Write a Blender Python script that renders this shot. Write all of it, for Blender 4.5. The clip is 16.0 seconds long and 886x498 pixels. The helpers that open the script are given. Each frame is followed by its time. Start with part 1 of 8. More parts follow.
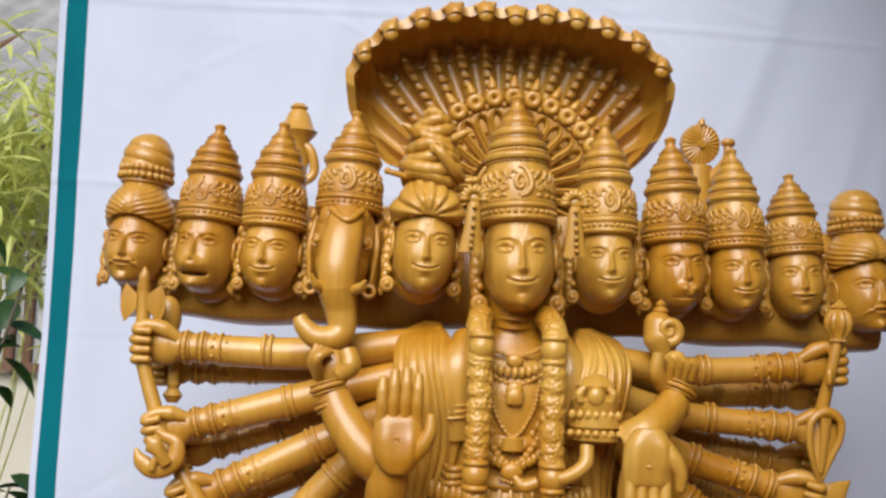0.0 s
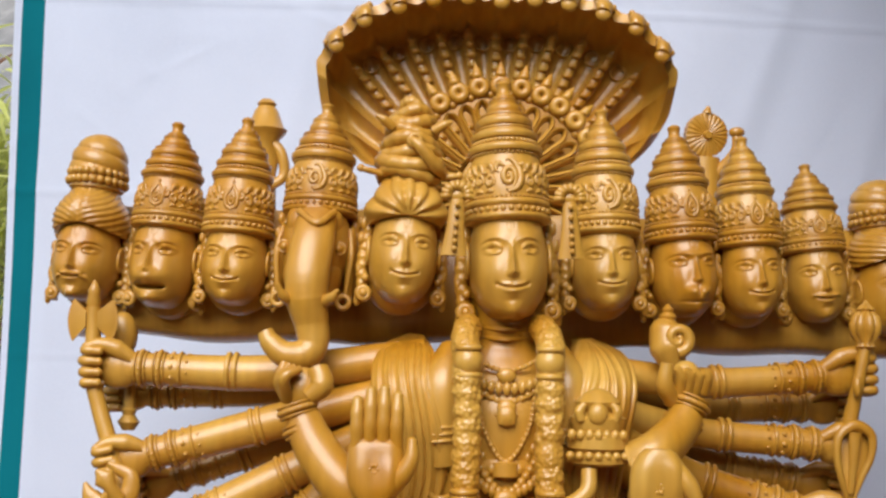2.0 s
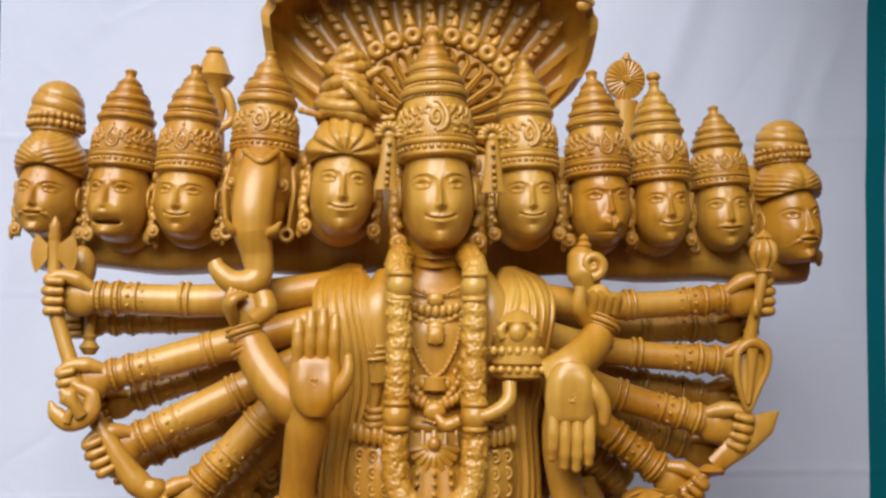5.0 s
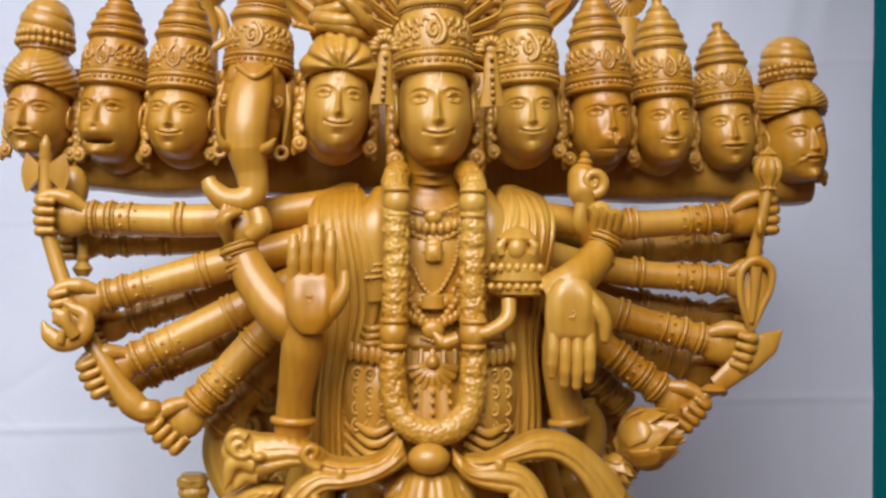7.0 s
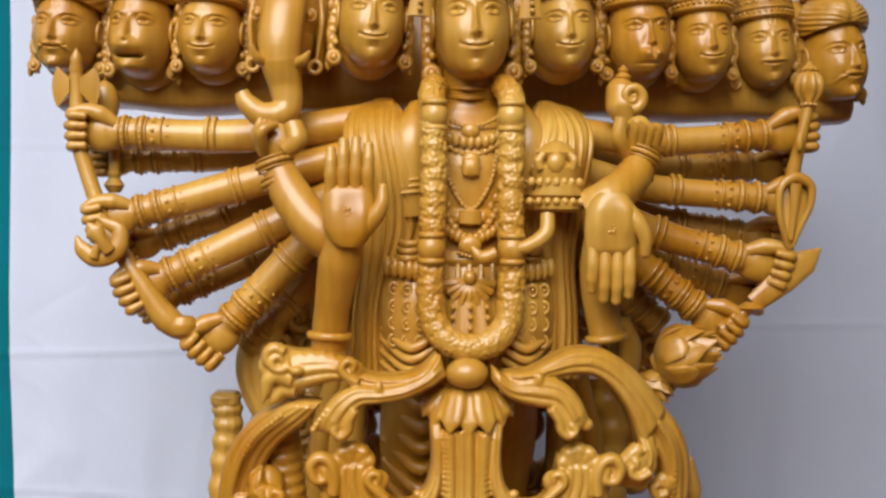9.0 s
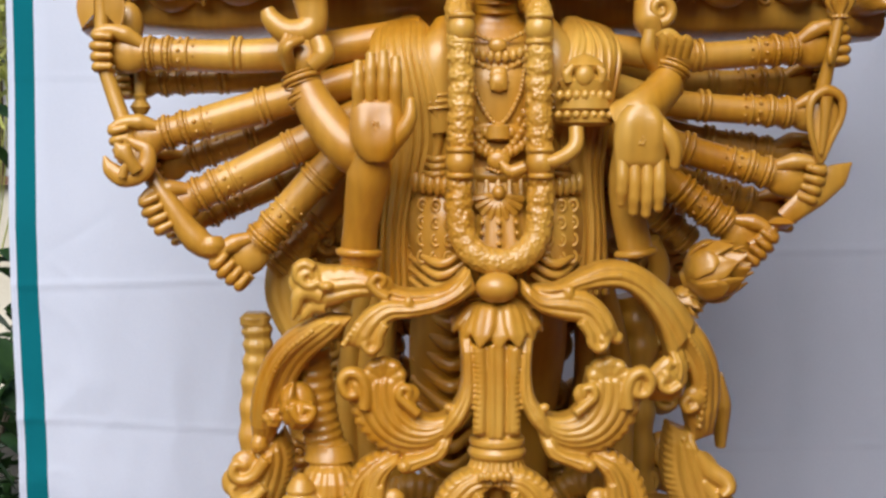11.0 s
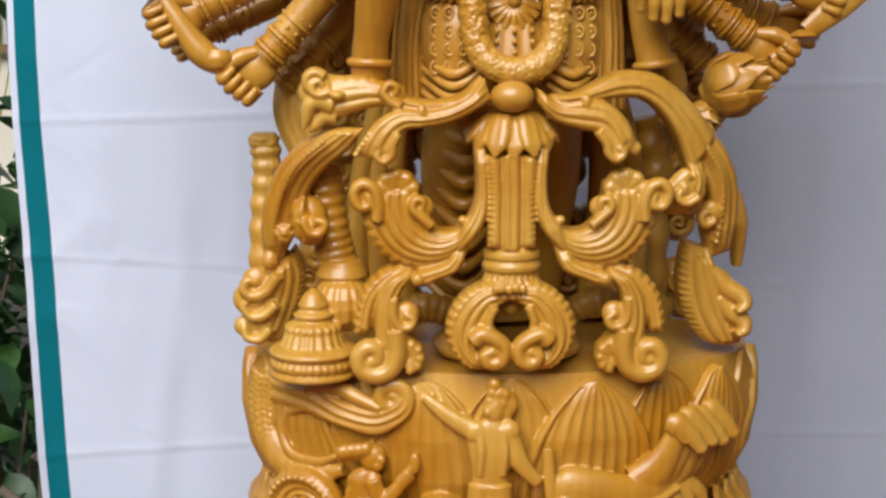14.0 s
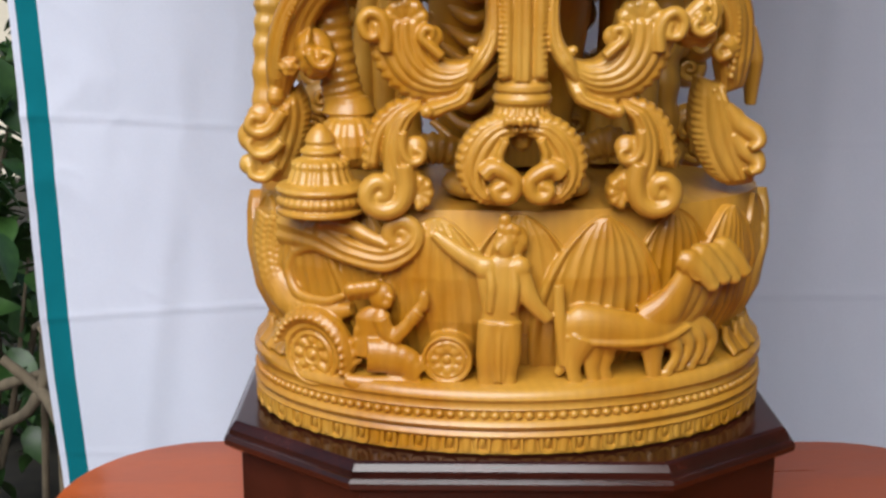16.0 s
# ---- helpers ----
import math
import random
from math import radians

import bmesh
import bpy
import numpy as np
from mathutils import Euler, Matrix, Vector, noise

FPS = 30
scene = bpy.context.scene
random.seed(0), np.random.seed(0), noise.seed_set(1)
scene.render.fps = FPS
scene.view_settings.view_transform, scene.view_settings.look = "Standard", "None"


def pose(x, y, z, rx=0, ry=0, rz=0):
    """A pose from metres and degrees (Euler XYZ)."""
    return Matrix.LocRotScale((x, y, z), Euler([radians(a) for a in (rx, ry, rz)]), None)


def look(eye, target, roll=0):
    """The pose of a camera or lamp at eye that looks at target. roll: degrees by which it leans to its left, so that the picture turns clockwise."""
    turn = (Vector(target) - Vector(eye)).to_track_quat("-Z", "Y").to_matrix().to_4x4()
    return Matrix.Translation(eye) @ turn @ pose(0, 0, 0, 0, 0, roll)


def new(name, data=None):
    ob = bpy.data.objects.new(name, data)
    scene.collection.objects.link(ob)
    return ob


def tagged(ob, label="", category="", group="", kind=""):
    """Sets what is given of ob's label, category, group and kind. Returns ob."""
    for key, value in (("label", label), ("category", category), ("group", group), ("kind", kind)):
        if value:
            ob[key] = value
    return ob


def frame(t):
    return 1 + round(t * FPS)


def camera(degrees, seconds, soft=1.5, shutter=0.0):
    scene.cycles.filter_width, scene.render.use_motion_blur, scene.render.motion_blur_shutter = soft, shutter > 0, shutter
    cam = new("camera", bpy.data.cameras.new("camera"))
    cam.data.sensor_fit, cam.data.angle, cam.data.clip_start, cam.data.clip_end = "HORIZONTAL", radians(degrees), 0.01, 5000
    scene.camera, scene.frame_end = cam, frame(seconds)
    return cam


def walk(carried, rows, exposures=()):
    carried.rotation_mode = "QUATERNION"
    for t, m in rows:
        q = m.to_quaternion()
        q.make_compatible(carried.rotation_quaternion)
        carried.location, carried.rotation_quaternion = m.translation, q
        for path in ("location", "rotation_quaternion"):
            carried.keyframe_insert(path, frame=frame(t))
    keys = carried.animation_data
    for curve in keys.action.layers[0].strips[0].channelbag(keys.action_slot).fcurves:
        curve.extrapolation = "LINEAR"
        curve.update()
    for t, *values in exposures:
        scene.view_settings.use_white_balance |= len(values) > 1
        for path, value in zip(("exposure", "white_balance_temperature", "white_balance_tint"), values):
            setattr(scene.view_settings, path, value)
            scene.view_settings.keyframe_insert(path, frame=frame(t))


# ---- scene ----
cam = camera(39.6, 16.0, soft=2.7)
PATH = [
    (0, (-0.001, -0.07, 1.653), (0.047, 1.924, 1.801), 2.7),
    (0.5, (-0.005, 0.066, 1.647), (0.043, 2.058, 1.823), 2.1),
    (1, (-0.003, 0.105, 1.65), (0.054, 2.098, 1.817), 1.6),
    (1.5, (0.012, 0.094, 1.648), (0.054, 2.086, 1.827), 1.3),
    (2, (0.022, 0.06, 1.65), (0.066, 2.051, 1.827), 1.5),
    (2.5, (0.032, 0.005, 1.645), (0.098, 1.999, 1.795), 1.6),
    (3, (0.036, -0.04, 1.665), (0.147, 1.95, 1.834), 1.4),
    (3.5, (0.043, -0.065, 1.657), (0.172, 1.919, 1.874), 0.6),
    (4, (0.049, -0.065, 1.651), (0.173, 1.922, 1.841), 0.6),
    (4.5, (0.052, -0.058, 1.634), (0.158, 1.933, 1.785), 1.1),
    (4.7, (0.048, -0.052, 1.63), (0.155, 1.941, 1.759), 1.0),
    (7, (0.055, -0.021, 1.593), (0.158, 1.976, 1.612), 0.7),
    (7.5, (0.051, -0.015, 1.588), (0.148, 1.983, 1.59), 0.5),
    (8, (0.041, -0.012, 1.583), (0.139, 1.985, 1.562), 0.7),
    (8.5, (0.032, -0.007, 1.573), (0.126, 1.99, 1.523), 0.8),
    (10.8, (0.02, -0.009, 1.536), (0.093, 1.985, 1.397), 0.3),
    (11, (0.018, -0.006, 1.53), (0.081, 1.987, 1.38), 0.2),
    (11.5, (0.013, -0.008, 1.524), (0.086, 1.983, 1.351), 0.8),
    (12, (0.011, -0.011, 1.519), (0.058, 1.98, 1.327), 0.5),
    (12.5, (0.002, -0.01, 1.506), (0.063, 1.977, 1.287), 0.5),
    (13, (0.006, -0.004, 1.496), (0.062, 1.978, 1.239), 0.3),
    (13.5, (0.008, 0.001, 1.481), (0.074, 1.977, 1.177), 0.4),
    (14, (0.007, 0.01, 1.464), (0.068, 1.979, 1.122), 0.1),
    (14.5, (0.005, 0.015, 1.437), (0.058, 1.977, 1.051), -0.0),
    (15, (0.002, 0.019, 1.424), (0.055, 1.973, 1.001), -0.0),
    (15.5, (-0.005, 0.018, 1.415), (0.049, 1.967, 0.97), -0.1),
    (16, (-0.008, 0.017, 1.396), (0.064, 1.954, 0.905), 0.1),
]
walk(cam, [(t, look(eye, target, roll)) for t, eye, target, roll in PATH], exposures=[(0.0, -0.14), (4.5, -0.15), (8.5, -0.14), (12.5, -0.09), (16.0, -0.07)])

# ---- light ----
world = bpy.data.worlds.new("sky")
scene.world = world
world.use_nodes = True
wn = world.node_tree.nodes
sky = wn.new("ShaderNodeTexSky")
sky.sky_type, sky.sun_disc = "NISHITA", False
sky.sun_elevation, sky.sun_rotation = radians(42), radians(196)
sky.air_density, sky.dust_density, sky.ozone_density = 1.4, 1.0, 3.0
wn["Background"].inputs["Strength"].default_value = 0.10
world.node_tree.links.new(sky.outputs[0], wn["Background"].inputs["Color"])
sun = new("sun", bpy.data.lights.new("sun", "SUN"))
sun.data.energy, sun.data.angle, sun.data.color = 5.65, radians(50), (0.98, 0.985, 1.0)
sun.matrix_world = look((-0.88, -2.25, 4.75), (0.1, 1.2, 1.6))


# ---- materials ----
def material(name, dark, light, rough=0.6, scale=8.0, stretch=(1, 1, 1), bump=0.15, fine=60.0, metal=0.0, coat=0.0, rand=0.0):
    """Two scales of noise mixed between two colours, with relief and uneven gloss."""
    m = bpy.data.materials.new(name)
    m.use_nodes = True
    t = m.node_tree
    n, l = t.nodes, t.links
    b = n["Principled BSDF"]
    co = n.new("ShaderNodeTexCoord")
    mp = n.new("ShaderNodeMapping")
    mp.inputs["Scale"].default_value = stretch
    l.new(co.outputs["Object"], mp.inputs["Vector"])
    a = n.new("ShaderNodeTexNoise")
    a.inputs["Scale"].default_value, a.inputs["Detail"].default_value, a.inputs["Distortion"].default_value = scale, 6, 0.6
    c = n.new("ShaderNodeTexNoise")
    c.inputs["Scale"].default_value, c.inputs["Detail"].default_value = fine, 4
    l.new(mp.outputs[0], a.inputs["Vector"])
    l.new(mp.outputs[0], c.inputs["Vector"])
    mix = n.new("ShaderNodeMath")
    mix.operation = "MULTIPLY_ADD"
    mix.inputs[1].default_value = 0.35
    l.new(c.outputs["Fac"], mix.inputs[0])
    sub = n.new("ShaderNodeMath")
    sub.operation = "MULTIPLY"
    sub.inputs[1].default_value = 0.65
    l.new(a.outputs["Fac"], sub.inputs[0])
    l.new(sub.outputs[0], mix.inputs[2])
    ramp = n.new("ShaderNodeValToRGB")
    ramp.color_ramp.elements[0].position, ramp.color_ramp.elements[1].position = 0.34, 0.66
    ramp.color_ramp.elements[0].color, ramp.color_ramp.elements[1].color = dark, light
    l.new(mix.outputs[0], ramp.inputs["Fac"])
    out = ramp.outputs["Color"]
    if rand:
        oi = n.new("ShaderNodeObjectInfo")
        hs = n.new("ShaderNodeHueSaturation")
        mr = n.new("ShaderNodeMapRange")
        mr.inputs["To Min"].default_value, mr.inputs["To Max"].default_value = 1 - rand, 1 + rand
        l.new(oi.outputs["Random"], mr.inputs["Value"])
        l.new(mr.outputs[0], hs.inputs["Value"])
        l.new(out, hs.inputs["Color"])
        out = hs.outputs["Color"]
    l.new(out, b.inputs["Base Color"])
    rr = n.new("ShaderNodeMapRange")
    rr.inputs["To Min"].default_value, rr.inputs["To Max"].default_value = max(0.03, rough - 0.08), min(1, rough + 0.1)
    l.new(a.outputs["Fac"], rr.inputs["Value"])
    l.new(rr.outputs[0], b.inputs["Roughness"])
    b.inputs["Metallic"].default_value, b.inputs["Coat Weight"].default_value = metal, coat
    b.inputs["Coat Roughness"].default_value = 0.15
    bp = n.new("ShaderNodeBump")
    bp.inputs["Strength"].default_value, bp.inputs["Distance"].default_value = bump, 0.002
    l.new(mix.outputs[0], bp.inputs["Height"])
    l.new(bp.outputs[0], b.inputs["Normal"])
    return m


def see_through(m, weight):
    """Thin stuff that lets some light through."""
    t = m.node_tree
    b = t.nodes["Principled BSDF"]
    tr = t.nodes.new("ShaderNodeBsdfTranslucent")
    sh = t.nodes.new("ShaderNodeMixShader")
    sh.inputs[0].default_value = weight
    source = b.inputs["Base Color"].links[0].from_socket
    t.links.new(source, tr.inputs["Color"])
    t.links.new(b.outputs[0], sh.inputs[1])
    t.links.new(tr.outputs[0], sh.inputs[2])
    t.links.new(sh.outputs[0], t.nodes["Material Output"].inputs["Surface"])
    return m


def carved_wood():
    """Varnished pale timber: long grain, broad pale and amber bands, fine pores."""
    m = material("carved_wood", (0.354, 0.131, 0.003, 1), (0.462, 0.203, 0.009, 1), rough=0.44, scale=3.2, stretch=(4.5, 4.5, 0.8), bump=0.22, fine=38, coat=0.62)
    t = m.node_tree
    n, l = t.nodes, t.links
    b = n["Principled BSDF"]
    first = b.inputs["Base Color"].links[0].from_socket
    co = next(x for x in n if x.type == "TEX_COORD")
    broad = n.new("ShaderNodeTexNoise")
    broad.inputs["Scale"].default_value, broad.inputs["Detail"].default_value, broad.inputs["Distortion"].default_value = 6.5, 4, 0.8
    l.new(co.outputs["Object"], broad.inputs["Vector"])
    edge = n.new("ShaderNodeMapRange")
    edge.inputs["From Min"].default_value, edge.inputs["From Max"].default_value = 0.34, 0.72
    edge.inputs["To Max"].default_value = 0.60
    l.new(broad.outputs["Fac"], edge.inputs["Value"])
    mix = n.new("ShaderNodeMix")
    mix.data_type = "RGBA"
    mix.inputs["B"].default_value = (0.630, 0.383, 0.074, 1)
    l.new(edge.outputs[0], mix.inputs["Factor"])
    l.new(first, mix.inputs["A"])
    wave = n.new("ShaderNodeTexWave")
    wave.wave_type, wave.bands_direction = "BANDS", "X"
    wave.inputs["Scale"].default_value, wave.inputs["Distortion"].default_value, wave.inputs["Detail"].default_value, wave.inputs["Detail Scale"].default_value = 28.0, 9.0, 3.0, 0.6
    squash = n.new("ShaderNodeMapping")
    squash.inputs["Scale"].default_value = (1.0, 1.0, 0.25)
    l.new(co.outputs["Object"], squash.inputs["Vector"])
    l.new(squash.outputs[0], wave.inputs["Vector"])
    dim = n.new("ShaderNodeMapRange")
    dim.inputs["To Min"].default_value, dim.inputs["To Max"].default_value = 0.955, 1.02
    l.new(wave.outputs["Fac"], dim.inputs["Value"])
    hs = n.new("ShaderNodeHueSaturation")
    l.new(dim.outputs[0], hs.inputs["Value"])
    l.new(mix.outputs["Result"], hs.inputs["Color"])
    l.new(hs.outputs[0], b.inputs["Base Color"])
    marks = n.new("ShaderNodeTexVoronoi")
    marks.inputs["Scale"].default_value = 95.0
    long_way = n.new("ShaderNodeMapping")
    long_way.inputs["Scale"].default_value = (1.0, 1.0, 0.45)
    l.new(co.outputs["Object"], long_way.inputs["Vector"])
    l.new(long_way.outputs[0], marks.inputs["Vector"])
    chips = n.new("ShaderNodeBump")
    chips.inputs["Strength"].default_value, chips.inputs["Distance"].default_value = 0.11, 0.002
    l.new(marks.outputs["Distance"], chips.inputs["Height"])
    grain = next(x for x in n if x.type == "BUMP" and x is not chips)
    l.new(grain.outputs[0], chips.inputs["Normal"])
    l.new(chips.outputs[0], b.inputs["Normal"])
    b.inputs["Coat Roughness"].default_value = 0.27
    b.inputs["Specular IOR Level"].default_value = 0.4
    return m


WOOD = carved_wood()
CLOTH = see_through(material("white_cotton", (0.735, 0.765, 0.885, 1), (0.80, 0.825, 0.94, 1), rough=0.85, scale=4, bump=0.12, fine=420), 0.40)
TEAL = see_through(material("teal_cotton", (0.002, 0.115, 0.140, 1), (0.003, 0.140, 0.170, 1), rough=0.95, scale=5, bump=0.12, fine=420), 0.1)
TEAL.node_tree.nodes["Principled BSDF"].inputs["Specular IOR Level"].default_value = 0.1
MAHOGANY = material("dark_mahogany", (0.014, 0.0035, 0.0022, 1), (0.042, 0.009, 0.005, 1), rough=0.20, scale=6, stretch=(0.5, 4, 4), bump=0.03, coat=0.25)
TABLE = material("red_table_wood", (0.40, 0.075, 0.016, 1), (0.52, 0.110, 0.028, 1), rough=0.30, scale=5, stretch=(0.5, 5, 3), bump=0.04, coat=0.0)
MAHOGANY.node_tree.nodes["Principled BSDF"].inputs["Specular IOR Level"].default_value = 0.35
TABLE.node_tree.nodes["Principled BSDF"].inputs["Specular IOR Level"].default_value = 0.22
SOIL = material("garden_soil", (0.008, 0.007, 0.005, 1), (0.035, 0.028, 0.018, 1), rough=0.95, scale=3, bump=0.8, fine=25)
# floor colour picked to dim and warm the light thrown upwards
PAVING = material("red_bounce_floor", (0.11, 0.045, 0.030, 1), (0.17, 0.075, 0.048, 1), rough=0.9, scale=2, bump=0.3, fine=40)
# dark leaf green, taken deeper to hold the shade of house and trees
LEAF = see_through(material("shade_dark_leaf", (0.013, 0.036, 0.008, 1), (0.042, 0.100, 0.020, 1), rough=0.4, scale=12, bump=0.2, rand=0.3), 0.25)
# bamboo colour raised and yellowed to carry direct sun the lamps don't give
BAMBOO = see_through(material("sun_paled_bamboo", (0.62, 0.64, 0.15, 1), (0.80, 0.78, 0.34, 1), rough=0.5, scale=9, bump=0.2, rand=0.2), 0.5)
BARK = material("pale_bark", (0.055, 0.042, 0.026, 1), (0.15, 0.115, 0.07, 1), rough=0.9, scale=14, stretch=(1, 1, 0.4), bump=0.6)
CREAM = material("cream_wall_paint", (0.52, 0.46, 0.36, 1), (0.62, 0.56, 0.45, 1), rough=0.85, scale=2, bump=0.1)
PINK = material("pink_wall_paint", (0.33, 0.17, 0.22, 1), (0.42, 0.22, 0.28, 1), rough=0.85, scale=2, bump=0.1)
WHITEPAINT = material("white_paint", (0.6, 0.58, 0.55, 1), (0.72, 0.70, 0.66, 1), rough=0.6, scale=3, bump=0.1)
BROWN = material("brown_timber", (0.09, 0.04, 0.02, 1), (0.18, 0.085, 0.04, 1), rough=0.6, scale=5, stretch=(1, 1, 0.2), bump=0.2)
ROOF = material("grey_roof_sheet", (0.20, 0.19, 0.18, 1), (0.34, 0.32, 0.30, 1), rough=0.8, scale=3, bump=0.2)
DARK = material("dark_lacquer", (0.012, 0.01, 0.010, 1), (0.03, 0.025, 0.022, 1), rough=0.4, scale=4, bump=0.05)


# ---- building helpers ----
def spline(pts, n):
    """Catmull-Rom through the rows of pts, n samples."""
    p = np.asarray(pts, float)
    if len(p) == 2:
        return p[0] + np.linspace(0, 1, n)[:, None] * (p[1] - p[0])
    p = np.vstack([2 * p[0] - p[1], p, 2 * p[-1] - p[-2]])
    u = np.linspace(0, len(p) - 3 - 1e-9, n)
    i = u.astype(int)
    t = (u - i)[:, None]
    a, b, c, d = p[i], p[i + 1], p[i + 2], p[i + 3]
    return 0.5 * (2 * b + (c - a) * t + (2 * a - 5 * b + 4 * c - d) * t**2 + (3 * b - 3 * c + d - a) * t**3)


def moved(p, across, down, back=0.0):
    """p shifted by small steps of 0.6 mm across and down, and back by metres."""
    return np.array(p) + (0.0006 * across, back, -0.0006 * down)


def unit(v):
    return v / np.maximum(np.linalg.norm(v, axis=-1, keepdims=True), 1e-9)


class Clay:
    """Collects the surfaces of one mesh."""

    def __init__(self):
        self.v, self.q, self.g, self.n, self.m = [], [], [], 0, np.eye(4)

    def grid(self, p, loop=True, caps=True):
        n, m = p.shape[:2]
        pts = p.reshape(-1, 3) @ self.m[:3, :3].T + self.m[:3, 3]
        i, j = np.arange(n - 1)[:, None], np.arange(m if loop else m - 1)[None]
        k = (j + 1) % m
        q = np.stack(np.broadcast_arrays(i * m + j, i * m + k, (i + 1) * m + k, (i + 1) * m + j), -1).reshape(-1, 4) + self.n
        self.q.append(q)
        if loop and caps:
            self.g += [list(range(self.n, self.n + m)), list(range(self.n + (n - 1) * m, self.n + n * m))]
        self.v.append(pts)
        self.n += n * m

    def tube(self, pts, w, d=None, sides=12, n=None, grooves=0, amp=0.35, front=(0, -1, 0), knob=0.0, knobs=0):
        """A rod along pts; w and d: half its width and half its depth towards front, from end to end."""
        n = n or max(6, 7 * (len(pts) - 1) + 1)
        c = spline(pts, n)
        s = np.linspace(0, 1, n)
        w = np.interp(s, np.linspace(0, 1, np.size(w)), np.atleast_1d(w))
        d = w if d is None else np.interp(s, np.linspace(0, 1, np.size(d)), np.atleast_1d(d))
        t = unit(np.gradient(c, axis=0))
        f = np.broadcast_to(np.asarray(front, float), t.shape)
        f = f - (f * t).sum(1, keepdims=True) * t
        f = np.where(np.linalg.norm(f, axis=1, keepdims=True) < 0.05, np.cross(t, (1.0, 0, 0)), f)
        f = unit(f)
        side = np.cross(t, f)
        if grooves:
            sides = max(sides, 10 * grooves + 6)
        a = np.linspace(0, 2 * np.pi, sides, endpoint=False)
        u, h = np.cos(a), np.sin(a)
        if grooves:
            h = np.where(h > 0, np.sign(h) * np.abs(h) ** 0.6, h) * np.where(h > 0, 1 - amp * (0.5 + 0.5 * np.cos(np.pi * 2 * grooves * (u + 1) / 2)), 1)
        rip = 1 + knob * np.cos(2 * np.pi * knobs * s) if knobs else np.ones(n)
        p = c[:, None] + (side * (w * rip)[:, None])[:, None] * u[None, :, None] + (f * (d * rip)[:, None])[:, None] * h[None, :, None]
        self.grid(p)

    def ball(self, c, r, nu=12, nv=8, rot=None):
        r = np.broadcast_to(np.asarray(r, float), (3,))
        a, b = np.linspace(0, 2 * np.pi, nu, endpoint=False), np.linspace(0.12, np.pi - 0.12, nv)
        p = np.stack([np.sin(b)[:, None] * np.cos(a), np.sin(b)[:, None] * np.sin(a), np.broadcast_to(np.cos(b)[:, None], (nv, nu))], -1) * r
        if rot is not None:
            p = p @ np.array(rot).T
        self.grid(p + np.asarray(c, float))

    def beads(self, pts, n, r, nu=7, nv=5):
        for c in spline(pts, n):
            self.ball(c, r, nu, nv)

    def lathe(self, c, prof, segs=28, flutes=0, amp=0.0, squash=1.0):
        prof = np.asarray(prof, float)
        a = np.linspace(0, 2 * np.pi, segs, endpoint=False)
        r = prof[:, :1] * (1 + amp * np.abs(np.cos(flutes * a / 2)) - amp if flutes else 1)
        p = np.stack([r * np.cos(a), r * np.sin(a) * squash, np.broadcast_to(prof[:, 1:2], r.shape) if r.shape[1] == segs else prof[:, 1:2] + 0 * a], -1) if flutes else np.stack(
            [prof[:, :1] * np.cos(a), prof[:, :1] * np.sin(a) * squash, prof[:, 1:2] + 0 * a], -1)
        self.grid(p + np.asarray(c, float))

    def ring(self, c, r, t, segs=24, rot=None, squash=1.0):
        a = np.linspace(0, 2 * np.pi, segs, endpoint=False)
        b = np.linspace(0, 2 * np.pi, 8, endpoint=False)
        p = np.stack([(r + t * np.cos(b)[None]) * np.cos(a)[:, None], (r + t * np.cos(b)[None]) * np.sin(a)[:, None] * squash, t * np.sin(b)[None] + 0 * a[:, None]], -1)
        if rot is not None:
            p = p @ np.array(rot).T
        p = np.vstack([p, p[:1]]) + np.asarray(c, float)
        self.grid(p, True, False)

    def curl(self, c, r, turns, start, w, d=None, hand=1, grooves=0, front=(0, -1, 0), y=0.0):
        """A spiral in the upright plane, from its outer end at angle start inwards."""
        k = np.linspace(0, 1, int(10 * turns) + 4)
        a = radians(start) + hand * 2 * np.pi * turns * k
        rr = r * (1 - 0.82 * k)
        pts = np.stack([c[0] + rr * np.cos(a), c[1] + y * k, c[2] + rr * np.sin(a)], -1)
        self.tube(pts, [w, w * 0.8, w * 0.45], [d or w, (d or w) * 0.9, (d or w) * 0.7], n=len(pts) * 2, grooves=grooves, front=front)
        self.ball(pts[-1], w * 0.6)

    def crescent(self, outer, inner, ribs=3, bulge=0.012, rib=0.004, scallop=0, lobe=0.004, n=80, thick=0.014, ends=(0.35, 0.35)):
        """A plump ribbed leaf between two edge lines, its outer edge notched into round lobes."""
        o, i = spline(outer, n), spline(inner, n)
        s = np.linspace(0, 1, n)
        swell = np.clip(np.minimum(s / max(ends[0], 1e-3), (1 - s) / max(ends[1], 1e-3)), 0, 1) ** 0.5
        t = np.linspace(0, 1, 10 * ribs + 1)
        away = unit(o - i)
        notch = np.abs(np.sin(np.pi * scallop * s)) ** 0.6 if scallop else np.ones(n)
        front = o[:, None] + (i - o)[:, None] * t[None, :, None]
        rim = np.clip(1 - t / (1.0 / (ribs + 0.5)), 0, 1)
        front = front + away[:, None] * (lobe * (notch - 0.5) * swell)[:, None, None] * rim[None, :, None]
        high = bulge * np.sin(np.pi * np.clip(0.06 + 0.88 * t, 0, 1)) ** 0.6 + rib * (np.abs(np.sin(np.pi * ribs * t)) ** 0.6 - 0.5)
        high = high[None] * swell[:, None] - 0.6 * lobe * (1 - notch)[:, None] * rim[None]
        front[..., 1] -= high
        back = np.stack([i, (i + o) / 2, o], 1) + (0, thick, 0)
        self.grid(np.concatenate([front, back], 1))

